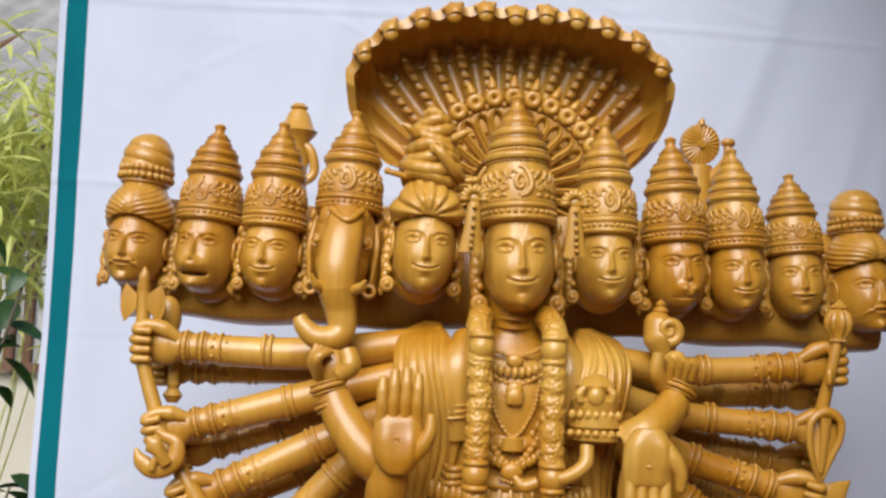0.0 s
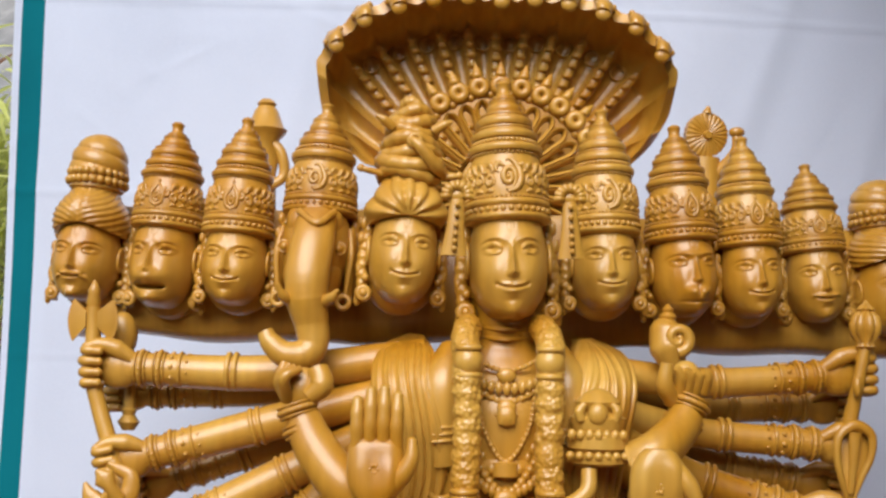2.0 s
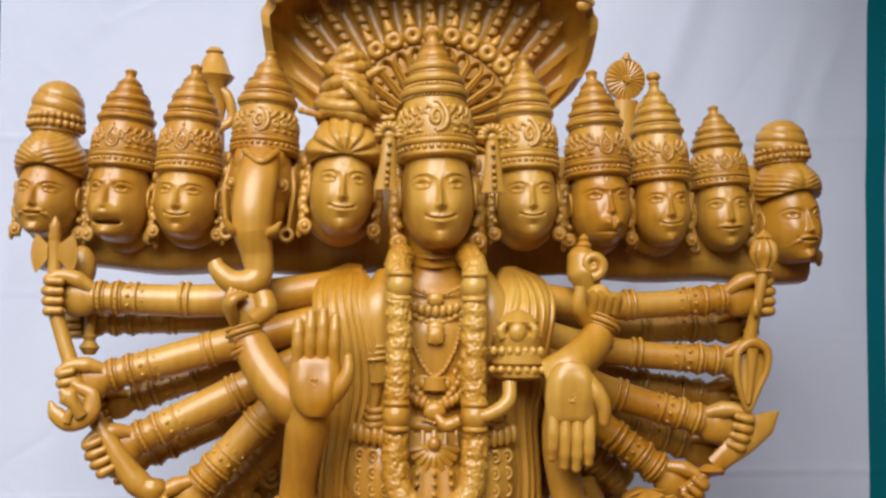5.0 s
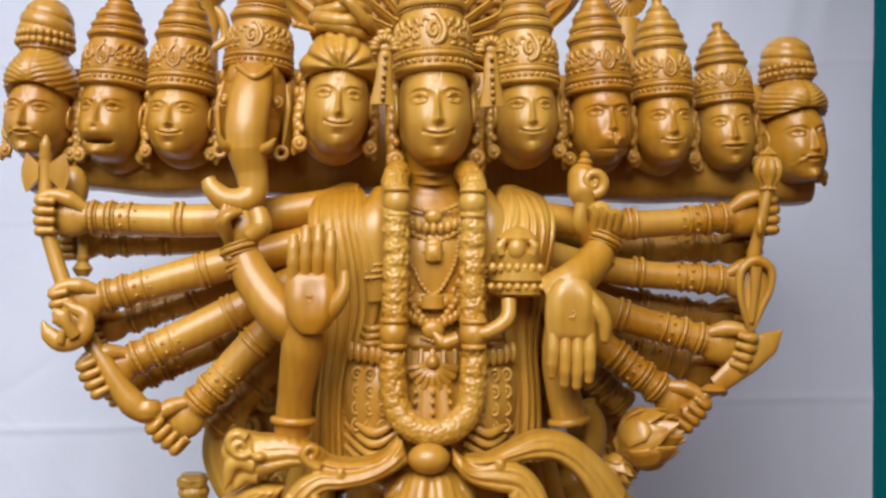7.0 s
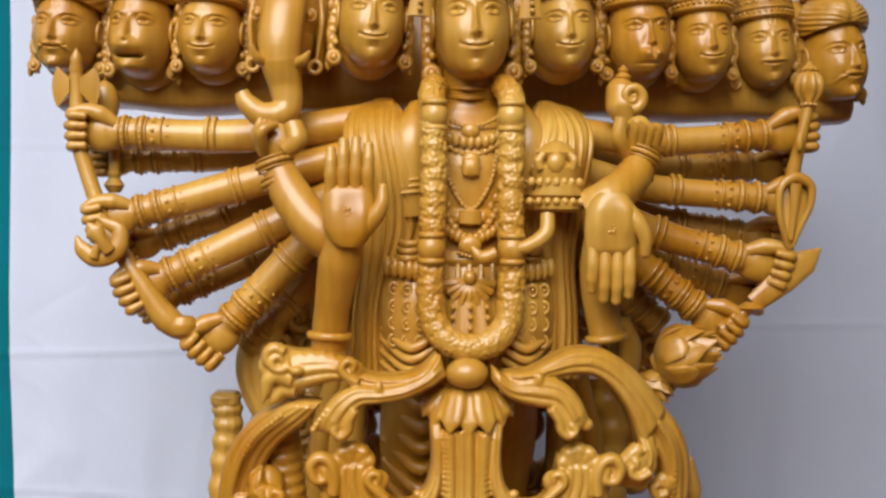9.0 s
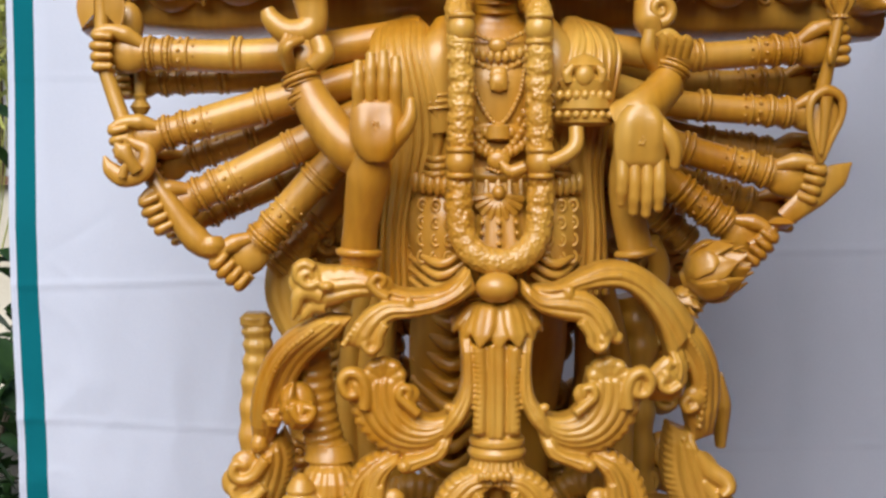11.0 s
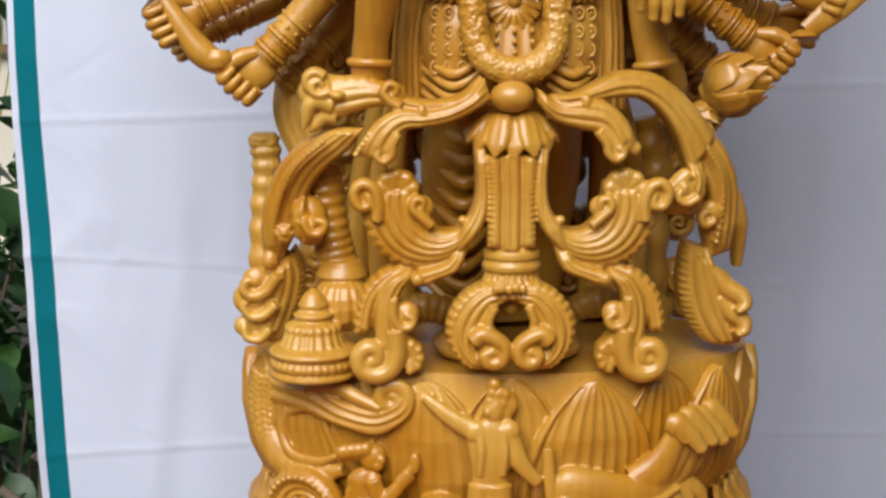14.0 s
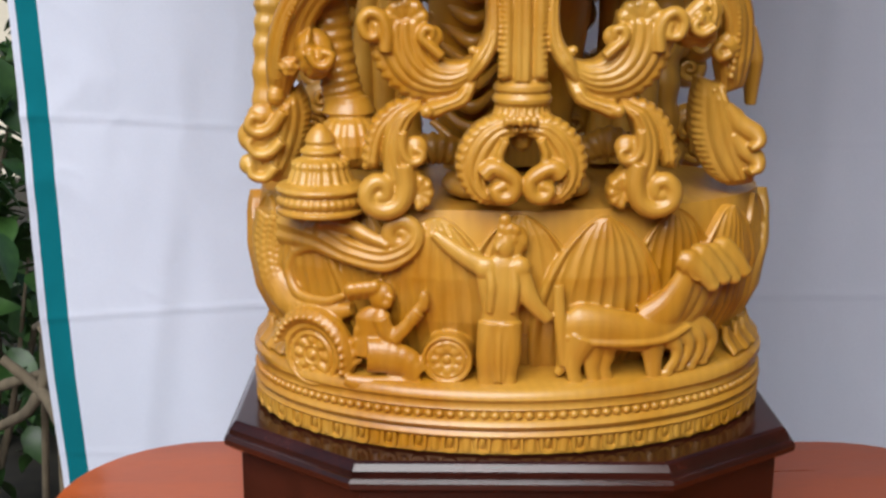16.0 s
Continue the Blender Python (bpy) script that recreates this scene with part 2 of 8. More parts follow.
    def box(self, lo, hi, r=0.0):
        """A block with chamfered upright edges."""
        lo, hi = np.asarray(lo, float), np.asarray(hi, float)
        q = [(lo[0] + r, lo[1]), (hi[0] - r, lo[1]), (hi[0], lo[1] + r), (hi[0], hi[1] - r), (hi[0] - r, hi[1]), (lo[0] + r, hi[1]), (lo[0], hi[1] - r), (lo[0], lo[1] + r)]
        e = min(r, (hi[2] - lo[2]) / 3)
        c = (lo + hi)[:2] / 2
        rows = [[(*(c + (np.array(p) - c) * k), z) for p in q] for k, z in ((1 - e * 2 / max(hi - lo) if e else 1, lo[2]), (1, lo[2] + e), (1, hi[2] - e), (1 - e * 2 / max(hi - lo) if e else 1, hi[2]))]
        self.grid(np.array(rows))

    def data(self, name, mat, smooth=True):
        me = bpy.data.meshes.new(name)
        faces = np.concatenate(self.q).tolist() + self.g
        me.from_pydata(np.concatenate(self.v).tolist(), [], faces)
        bm = bmesh.new()
        bm.from_mesh(me)
        bmesh.ops.recalc_face_normals(bm, faces=bm.faces)
        for f in bm.faces:
            f.smooth = smooth
        bm.to_mesh(me)
        bm.free()
        for x in mat if isinstance(mat, (list, tuple)) else [mat]:
            me.materials.append(x)
        return me


def fused(clay, voxel, swell, rounds, onto):
    """Melts the overlapping pieces of one clay into a single carved skin with filleted hollows, and adds it to another."""
    temp = new("rough", clay.data("rough", WOOD))
    me = temp.data
    co = np.empty(3 * len(me.vertices))
    me.vertices.foreach_get("co", co)
    no = np.empty_like(co)
    me.vertices.foreach_get("normal", no)
    me.vertices.foreach_set("co", co + swell * no)
    mod = temp.modifiers.new("melt", "REMESH")
    mod.mode, mod.voxel_size, mod.adaptivity = "VOXEL", voxel, 0.0
    skin = bpy.data.meshes.new_from_object(temp.evaluated_get(bpy.context.evaluated_depsgraph_get()))
    n = len(skin.vertices)
    v = np.empty(3 * n)
    skin.vertices.foreach_get("co", v)
    v = v.reshape(-1, 3)
    q = np.empty(len(skin.loops), int)
    skin.loops.foreach_get("vertex_index", q)
    q = q.reshape(-1, 4)
    e = np.concatenate([q[:, [0, 1]], q[:, [1, 2]], q[:, [2, 3]], q[:, [3, 0]]])
    count = np.maximum(np.bincount(e[:, 0], minlength=n), 1)[:, None]
    for _ in range(rounds):
        near = np.stack([np.bincount(e[:, 0], v[e[:, 1], k], n) for k in range(3)], 1) / count
        v = 0.4 * v + 0.6 * near
    cross = np.cross(v[q[:, 2]] - v[q[:, 0]], v[q[:, 3]] - v[q[:, 1]])
    up = unit(np.stack([sum(np.bincount(q[:, c], cross[:, k], n) for c in range(4)) for k in range(3)], 1))
    onto.v.append(v - (swell - 0.0002) * up)
    onto.q.append(q + onto.n)
    onto.n += n
    bpy.data.objects.remove(temp)
    bpy.data.meshes.remove(me)
    bpy.data.meshes.remove(skin)
    return onto


def part(name, clay, mat, parent=None, label="", smooth=True):
    ob = new(name, clay.data(name, mat, smooth))
    ob.parent = parent
    if label:
        ob["label"] = label
    if smooth:
        ob.data.set_sharp_from_angle(angle=radians(50))
    return ob


def thing(name, label, category, at=(0, 0, 0), group="", kind=""):
    ob = new(name)
    ob.location = at
    return tagged(ob, label, category, group, kind)


def under(parent):
    """Children are built in the world's metres: take the parent's place off them."""
    for ch in parent.children:
        ch.matrix_parent_inverse = parent.matrix_basis.inverted()
        for c2 in ch.children:
            c2.matrix_parent_inverse = Matrix.Identity(4)


# ---- ground, walls round about ----
g = Clay()
xs = np.concatenate([np.linspace(-60, -4, 8), np.linspace(-3.5, 4, 40), np.linspace(6, 60, 8)])
ys = np.concatenate([np.linspace(-60, -4, 8), np.linspace(-3.5, 6, 50), np.linspace(8, 60, 8)])
gx, gy = np.meshgrid(xs, ys)
bumps = np.array([[0.05 * noise.noise(Vector((x * 1.7, y * 1.7, 0))) for x in xs] for y in ys])
gz = np.where((gx < -0.5) & (gy > 2.1), bumps + 0.03, bumps * 0.05 - 0.0)
g.grid(np.stack([gx, gy, gz], -1), loop=False)
tagged(part("ground", g, SOIL), "dark bare garden soil around the table", "ground", kind="structure")

# ---- cloth hung behind the statue ----
CLOTH_Y = 1.756


def cloth_x(u, z):
    left = np.interp(z, [0.4, 0.61, 0.76, 0.89, 1.14, 1.31, 1.43, 1.57, 1.76, 1.95, 2.14, 2.6], [-0.484, -0.492, -0.500, -0.504, -0.509, -0.515, -0.517, -0.516, -0.515, -0.516, -0.519, -0.518])
    right = np.interp(z, [0.4, 1.27, 1.50, 1.82, 2.08, 2.25, 2.6], [0.800, 0.796, 0.794, 0.789, 0.792, 0.803, 0.812])
    return left + u * (right - left)


def cloth_y(x, z):
    y = CLOTH_Y + 0 * x
    for z0, s, k in ((2.135, 0.9, 1), (1.875, 0.6, -1), (1.62, 0.5, 1), (1.372, 1.0, -1), (1.128, 0.9, 1), (0.872, 1.0, -1), (0.64, 0.8, 1)):
        zz = z0 + 0.012 * np.sin(3.1 * x + z0 * 9) - 0.025 * (x - 0.1) * k
        d = z - zz
        y = y - 0.0016 * s * np.exp(-(d / 0.0038) ** 2) + 0.0005 * s * np.exp(-((d + 0.007) / 0.006) ** 2) + 0.0022 * k * np.exp(-np.abs(d) / 0.12)
    y = y + 0.0022 * np.sin(6.5 * x + 0.8 * np.sin(2.1 * z)) * (0.4 + 0.6 * np.sin(1.4 * z + 2 * x) ** 2)
    for x0, z0, lean, a, wz in ((-0.36, 0.85, 0.15, 0.013, 0.35), (-0.30, 1.08, -0.1, 0.010, 0.28), (-0.42, 1.25, 0.05, 0.006, 0.2), (0.50, 2.05, 0.35, 0.012, 0.2), (0.62, 1.85, 0.3, 0.011, 0.3),
                                (0.70, 1.95, 0.25, 0.010, 0.25), (0.57, 1.1, 0.05, 0.010, 0.4), (0.70, 1.35, -0.08, 0.008, 0.4), (-0.15, 2.0, 0.2, 0.007, 0.3), (-0.40, 1.85, -0.2, 0.006, 0.3), (0.66, 0.9, 0.0, 0.009, 0.3)):
        d = x - x0 - lean * (z - z0)
        a *= 0.24
        y = y - a * np.exp(-(d / 0.022) ** 2) * np.exp(-((z - z0) / wz) ** 2) + 0.7 * a * np.exp(-((d - 0.04) / 0.03) ** 2) * np.exp(-((z - z0) / wz) ** 2)
    for x0, z0, slope, ln, h in ((-0.36, 0.89, -0.5, 0.07, 1), (-0.33, 0.94, 1.2, 0.05, -1), (-0.40, 1.15, 0.9, 0.05, 1), (-0.28, 1.09, -1.4, 0.06, 1), (-0.44, 1.42, 0.6, 0.06, -1), (-0.38, 1.33, 2.0, 0.05, 1), (-0.46, 1.36, -0.8, 0.05, 1),
                               (0.64, 1.36, 0.9, 0.06, 1), (0.70, 1.70, 1.8, 0.10, 1), (0.60, 1.98, 1.6, 0.10, -1), (0.73, 2.02, 1.9, 0.09, 1), (0.50, 2.16, -0.3, 0.07, 1), (0.68, 1.15, 1.1, 0.06, -1), (0.58, 0.93, -0.7, 0.06, 1), (-0.30, 2.06, 0.5, 0.08, 1), (-0.12, 2.12, -0.4, 0.09, 1)):
        along = ((x - x0) + slope * (z - z0)) / math.hypot(1, slope)
        cross = (slope * (x - x0) - (z - z0)) / math.hypot(1, slope)
        y = y - h * 0.0008 * np.exp(-(cross / 0.006) ** 2) * np.exp(-(along / (0.8 * ln)) ** 2)
    return y


def wrinkles(x, z):
    """Sharp little creases in uneven patches."""
    out = np.zeros(x.size)
    for i, (a, b) in enumerate(zip(x.ravel(), z.ravel())):
        mask = noise.noise((a * 2.6 + 3.0, b * 2.2, 7.0))
        if mask > -0.15:
            web = 1 - abs(noise.noise((a * 9 + 0.6 * b, b * 5.5, 1.5))) * 2.2
            fine = 1 - abs(noise.noise((a * 21, b * 15 + a * 6, 4.5))) * 2.6
            out[i] = min(1.0, mask + 0.15) * (0.0062 * max(0.0, web - 0.50) + 0.0026 * max(0.0, fine - 0.45))
        # soft upright drapes that wander and fade
        drape = 1 - abs(noise.noise((a * 5.5 + 1.1 * b, b * 1.3 + 2.0, 9.0))) * 3.4
        fade = noise.noise((a * 1.9, b * 2.1 + 5.0, 12.0)) + 0.25
        out[i] += 0.0075 * max(0.0, drape - 0.25) * min(1.0, max(0.0, 1.6 * fade))
    return out.reshape(x.shape)


def cloth_strip(u0, u1, nu, shift=0.0):
    c = Clay()
    z = np.linspace(0.42, 2.50, 400)
    u = np.linspace(u0, u1, nu)
    uu, zz = np.meshgrid(u, z)
    x = cloth_x(uu, zz)
    y = cloth_y(x, zz) + shift - wrinkles(x, zz)
    edge = np.minimum(np.abs(uu + 0.03), np.abs(1.03 - uu))
    y = y + 0.012 * np.exp(-edge / 0.02) * np.sin(5 * zz)
    front = np.stack([x, y, zz], -1)
    c.grid(front, loop=False)
    return c


cloth = thing("hanging_cloth", "creased white cotton cloth with teal borders hung from a pole", "cloth", (0.13, 1.756, 2.5))
part("panel", cloth_strip(0.010, 0.990, 280), CLOTH, cloth, "creased white cotton with fold lines")
part("border", cloth_strip(-0.013, 0.010, 8), TEAL, cloth, "teal woven border")
part("border", cloth_strip(0.990, 1.013, 8), TEAL, cloth, "teal woven border")
part("hem", cloth_strip(-0.0205, -0.013, 5), CLOTH, cloth, "narrow white selvedge")
part("hem", cloth_strip(1.013, 1.0205, 5), CLOTH, cloth, "narrow white selvedge")
under(cloth)

# ---- table and pedestal ----
TABLE_Z, BASE_Z = 0.75, 0.925


def rounded(cx, cy, hx, hy, r, n=10):
    out = []
    for sx, sy, a0 in ((1, 1, 0), (-1, 1, 90), (-1, -1, 180), (1, -1, 270)):
        for k in range(n + 1):
            a = radians(a0 + 90 * k / n)
            out.append((cx + sx * (hx - r) + r * math.cos(a), cy + sy * (hy - r) + r * math.sin(a)))
    return np.array(out)


def stack(outline, levels, centre):
    """One outline at several heights, each pushed out or in by some metres."""
    c = Clay()
    o = np.asarray(outline, float)
    ctr = np.asarray(centre)
    size = np.abs(o - ctr).max(0)
    c.grid(np.array([[(*(ctr + (p - ctr) * (1 + k / size)), z) for p in o] for k, z in levels]))
    return c


table = thing("table", "reddish-brown polished wooden table with rounded corners", "table", (0.12, 1.03, 0))
turn = np.array([[math.cos(radians(-2)), -math.sin(radians(-2))], [math.sin(radians(-2)), math.cos(radians(-2))]])
top = (rounded(0.0, 0.0, 0.57, 0.505, 0.17) @ turn.T) + (0.135, 1.030)
part("tabletop", stack(top, [(-0.012, TABLE_Z - 0.034), (-0.002, TABLE_Z - 0.028), (0, TABLE_Z - 0.016), (-0.002, TABLE_Z - 0.006), (-0.008, TABLE_Z)], (0.135, 1.03)), TABLE, table)
part("apron", stack(rounded(0.14, 1.03, 0.50, 0.38, 0.2), [(0, TABLE_Z - 0.11), (0, TABLE_Z - 0.034)], (0.14, 1.03)), TABLE, table)
for sx in (-0.44, 0.44):
    for sy in (-0.32, 0.32):
        c = Clay()
        c.tube([(0.14 + sx * 1.05, 1.03 + sy * 1.05, 0.0), (0.14 + sx, 1.03 + sy, TABLE_Z - 0.03)], [0.022, 0.034])
        part("leg", c, TABLE, table)
under(table)

pedestal = thing("pedestal", "dark mahogany octagonal pedestal with moulded cornice on the table", "pedestal", (0.1, 1.262, TABLE_Z))
OCT = np.array([(-0.055, 1.067), (0.244, 1.054), (0.384, 1.142), (0.390, 1.37), (0.250, 1.465), (-0.055, 1.465), (-0.178, 1.38), (-0.184, 1.176)])
part("plinth", stack(OCT, [(-0.008, TABLE_Z), (-0.008, TABLE_Z + 0.02), (-0.016, TABLE_Z + 0.026), (-0.016, BASE_Z - 0.034)], (0.1, 1.26)), MAHOGANY, pedestal, smooth=False)
# stepped lip in the plinth's own mahogany, nothing paler on its edge
part("cornice", stack(OCT, [(-0.016, BASE_Z - 0.034), (-0.009, BASE_Z - 0.031), (0.000, BASE_Z - 0.024), (0.001, BASE_Z - 0.018), (-0.001, BASE_Z - 0.014), (-0.004, BASE_Z - 0.013), (-0.005, BASE_Z - 0.008), (-0.009, BASE_Z - 0.002), (-0.012, BASE_Z)],
     (0.1, 1.26)), MAHOGANY, pedestal, "polished moulded edge in thin steps", smooth=False)
under(pedestal)

# ---- the carved statue: one mesh ----
S = Clay()
I4 = np.eye(4)


def place(x, y, z, yaw=0.0, pitch=0.0, roll=0.0, k=1.0):
    """A pose for the carving tool; yaw turns the front towards the viewer's right."""
    return np.array(pose(x, y, z, pitch, roll, yaw)) @ np.diag([k, k, k, 1])


def bell(x, s):
    return np.exp(-((x / s) ** 2))


def face_relief(u, v, kind):
    """How far the face stands out at u across and v from chin (-1) to hairline (1), in face widths."""
    au = np.abs(u)
    h = 0.140 * bell(u, 0.056 + 0.10 * np.clip(0.20 - v, 0, 0.36)) * np.clip((0.52 - v) / 0.62, 0, 1) ** 1.1 / (1 + np.exp((-0.165 - v) * 42))
    h += 0.030 * bell(au - 0.105, 0.052) * bell(v + 0.115, 0.050)
    ev, eu = v - 0.345 - 0.05 * (au - 0.48), au - 0.48
    h -= 0.058 * bell(eu, 0.25) * bell(ev - 0.01, 0.13)
    inside = np.clip(1 - (eu / 0.255) ** 2 - (ev / 0.125) ** 2, 0, 1)
    h += 0.060 * np.sqrt(inside)
    drop = ev - 0.030 + 0.8 * eu**2
    h += 0.020 * np.clip(inside * 4, 0, 1) / (1 + np.exp(-drop * 70))
    h -= 0.016 * np.clip(inside * 3, 0, 1) * bell(drop + 0.026, 0.022)
    h -= 0.034 * bell(np.hypot(eu, ev + 0.012), 0.058)
    h += 0.010 * bell(ev + 0.115 - 0.9 * eu**2, 0.03) * bell(eu, 0.22)
    h += 0.024 * bell(ev - 0.195 + 0.75 * (eu + 0.06) ** 2, 0.026) * bell(eu, 0.33) + 0.030 * bell(ev - 0.21, 0.12) * bell(eu, 0.40)
    h += 0.046 * bell(au - 0.50, 0.27) * bell(v + 0.10, 0.27)
    h += 0.048 * bell(u, 0.20) * bell(v + 0.80, 0.13)
    h += 0.028 * bell(u, 0.30) * bell(v + 0.40, 0.20)
    if kind in ("smile", "moustache", "beard"):
        mv = v + 0.365 - 0.42 * u * u
        env = 1 / (1 + np.exp((au - 0.31) * 24))
        h += env * (0.017 * bell(mv - 0.038, 0.030) * (1 - 0.35 * bell(u, 0.035))) + 0.036 * bell(u, 0.22) * bell(mv + 0.070, 0.050)
        h -= 0.048 / (1 + np.exp((au - 0.36) * 26)) * bell(mv, 0.020)
        h -= 0.024 * bell(au - 0.38, 0.045) * bell(v + 0.305, 0.05)
        h -= 0.012 * bell(u, 0.035) * bell(v + 0.25, 0.05) + 0.020 * bell(u, 0.18) * bell(v + 0.585, 0.05)
    h -= 0.009 * (bell(np.hypot(au, 1.4 * np.clip(0.72 - v, 0, 1)) - 0.085 - 0.05 * np.clip(v - 0.72, 0, 1), 0.022) + 0.8 * bell(u, 0.020)) * np.clip((v - 0.62) * 20, 0, 1)
    if kind in ("moustache", "beard"):
        mz = v + 0.275 + (0.55 * au**2 if kind == "beard" else -0.25 * au**2 + 0.14 * au)
        h += 0.050 * bell(mz, 0.042) * (1 / (1 + np.exp((au - (0.50 if kind == "beard" else 0.46)) * 30))) * (1 + 0.12 * np.sin(60 * au))
    if kind == "beard":
        h += 0.085 * bell(u, 0.34) * bell(v + 0.88, 0.24) * (1 + 0.16 * np.sin(30 * u + 4 * v))
        h += 0.022 * bell(au - 0.62, 0.16) * bell(v + 0.62, 0.28) * (1 + 0.25 * np.sin(34 * v + 9 * au))
    if kind == "lion":
        h += 0.12 * bell(u, 0.46) * bell(v + 0.28, 0.15) + 0.08 * bell(u, 0.42) * bell(v + 0.74, 0.12)
        h -= 0.26 * bell(v + 0.50 - 0.10 * u * u, 0.042) * (1 / (1 + np.exp((au - 0.42) * 30)))
        h += 0.035 * bell(au - 0.16, 0.10) * bell(v + 0.16, 0.07) + 0.03 * bell(au - 0.36, 0.2) * bell(v - 0.56 + 0.3 * au, 0.06)
    if kind == "ape":
        h += 0.11 * bell(u, 0.42) * bell(v + 0.54, 0.28) - 0.06 * bell(v + 0.62 - 0.12 * u * u, 0.03) * bell(u, 0.38)
        h += 0.075 * bell(au - 0.22, 0.18) * bell(v + 0.38, 0.12) - 0.04 * bell(u, 0.05) * bell(v + 0.38, 0.12)
        h += 0.03 * bell(v - 0.50, 0.06) * bell(u, 0.6) - 0.012 * bell(au - 0.55, 0.07) * bell(v + 0.1, 0.35)
    return h


def face(w, h, kind="smile", depth=0.62):
    """A head without its crown. w: width, h: chin to hairline; the origin lies midway, the front looks along -y."""
    lon = np.linspace(-1, 1, 101)
    lon = np.pi * (0.45 * lon + 0.55 * lon**3)
    lat = np.linspace(-np.pi / 2 + 0.05, np.pi / 2 - 0.25, 130)
    a, b = np.meshgrid(lon[:-1], lat)
    tall = h * 0.62
    z = tall * np.sin(b) * np.where(b < 0, 0.735, 1.0)
    v = z / (h / 2)
    jaw = 1 - 0.24 * np.clip(-v, 0, 1.2) ** 2.1
    r = np.cos(b) ** np.where(b < 0, 0.62, 0.45)
    x = 0.5 * w * r * np.sin(a) * jaw
    full = np.where(b < 0, np.cos(b) ** 0.30, r)
    y = -depth * w * np.where(np.cos(a) > 0, full * np.cos(a), r * np.cos(a)) * (1 - 0.03 * np.clip(-v, 0, 1) ** 2)
    u = x / (0.5 * w)
    frontal = np.clip(np.cos(a), 0, 1) ** 0.6
    y = y - w * face_relief(u, v, kind) * frontal
    S.grid(np.stack([x, y, z], -1))
    for s in (-1, 1):
        ear(s * 0.51 * w, 0.02 * w, 0.10 * h, h, s)


def ear(x, y, z, h, s):
    S.ball((x, y, z), (0.028 * h, 0.07 * h, 0.16 * h))
    S.ring((x + s * 0.01 * h, y - 0.02 * h, z), 0.09 * h, 0.022 * h, 14, [[0, 0, s], [1, 0, 0], [0, 1, 0]], 1.5)
    S.ring((x + s * 0.03 * h, y + 0.04 * h, z - 0.46 * h), 0.060 * h, 0.038 * h, 16, [[1, 0, 0], [0, 0, 1], [0, 1, 0]])
    S.ball((x + s * 0.03 * h, y + 0.02 * h, z - 0.46 * h), 0.050 * h, 8, 6)
    S.ball((x + s * 0.02 * h, y + 0.03 * h, z - 0.29 * h), 0.045 * h, 8, 6)


def ring_of_beads(z, r, n, size, squash=1.1, arc=250):
    for k in range(n):
        a = radians(-90 + arc * (k / (n - 1) - 0.5))
        S.ball((r * math.cos(a), r * squash * math.sin(a), z), size, 8, 6)


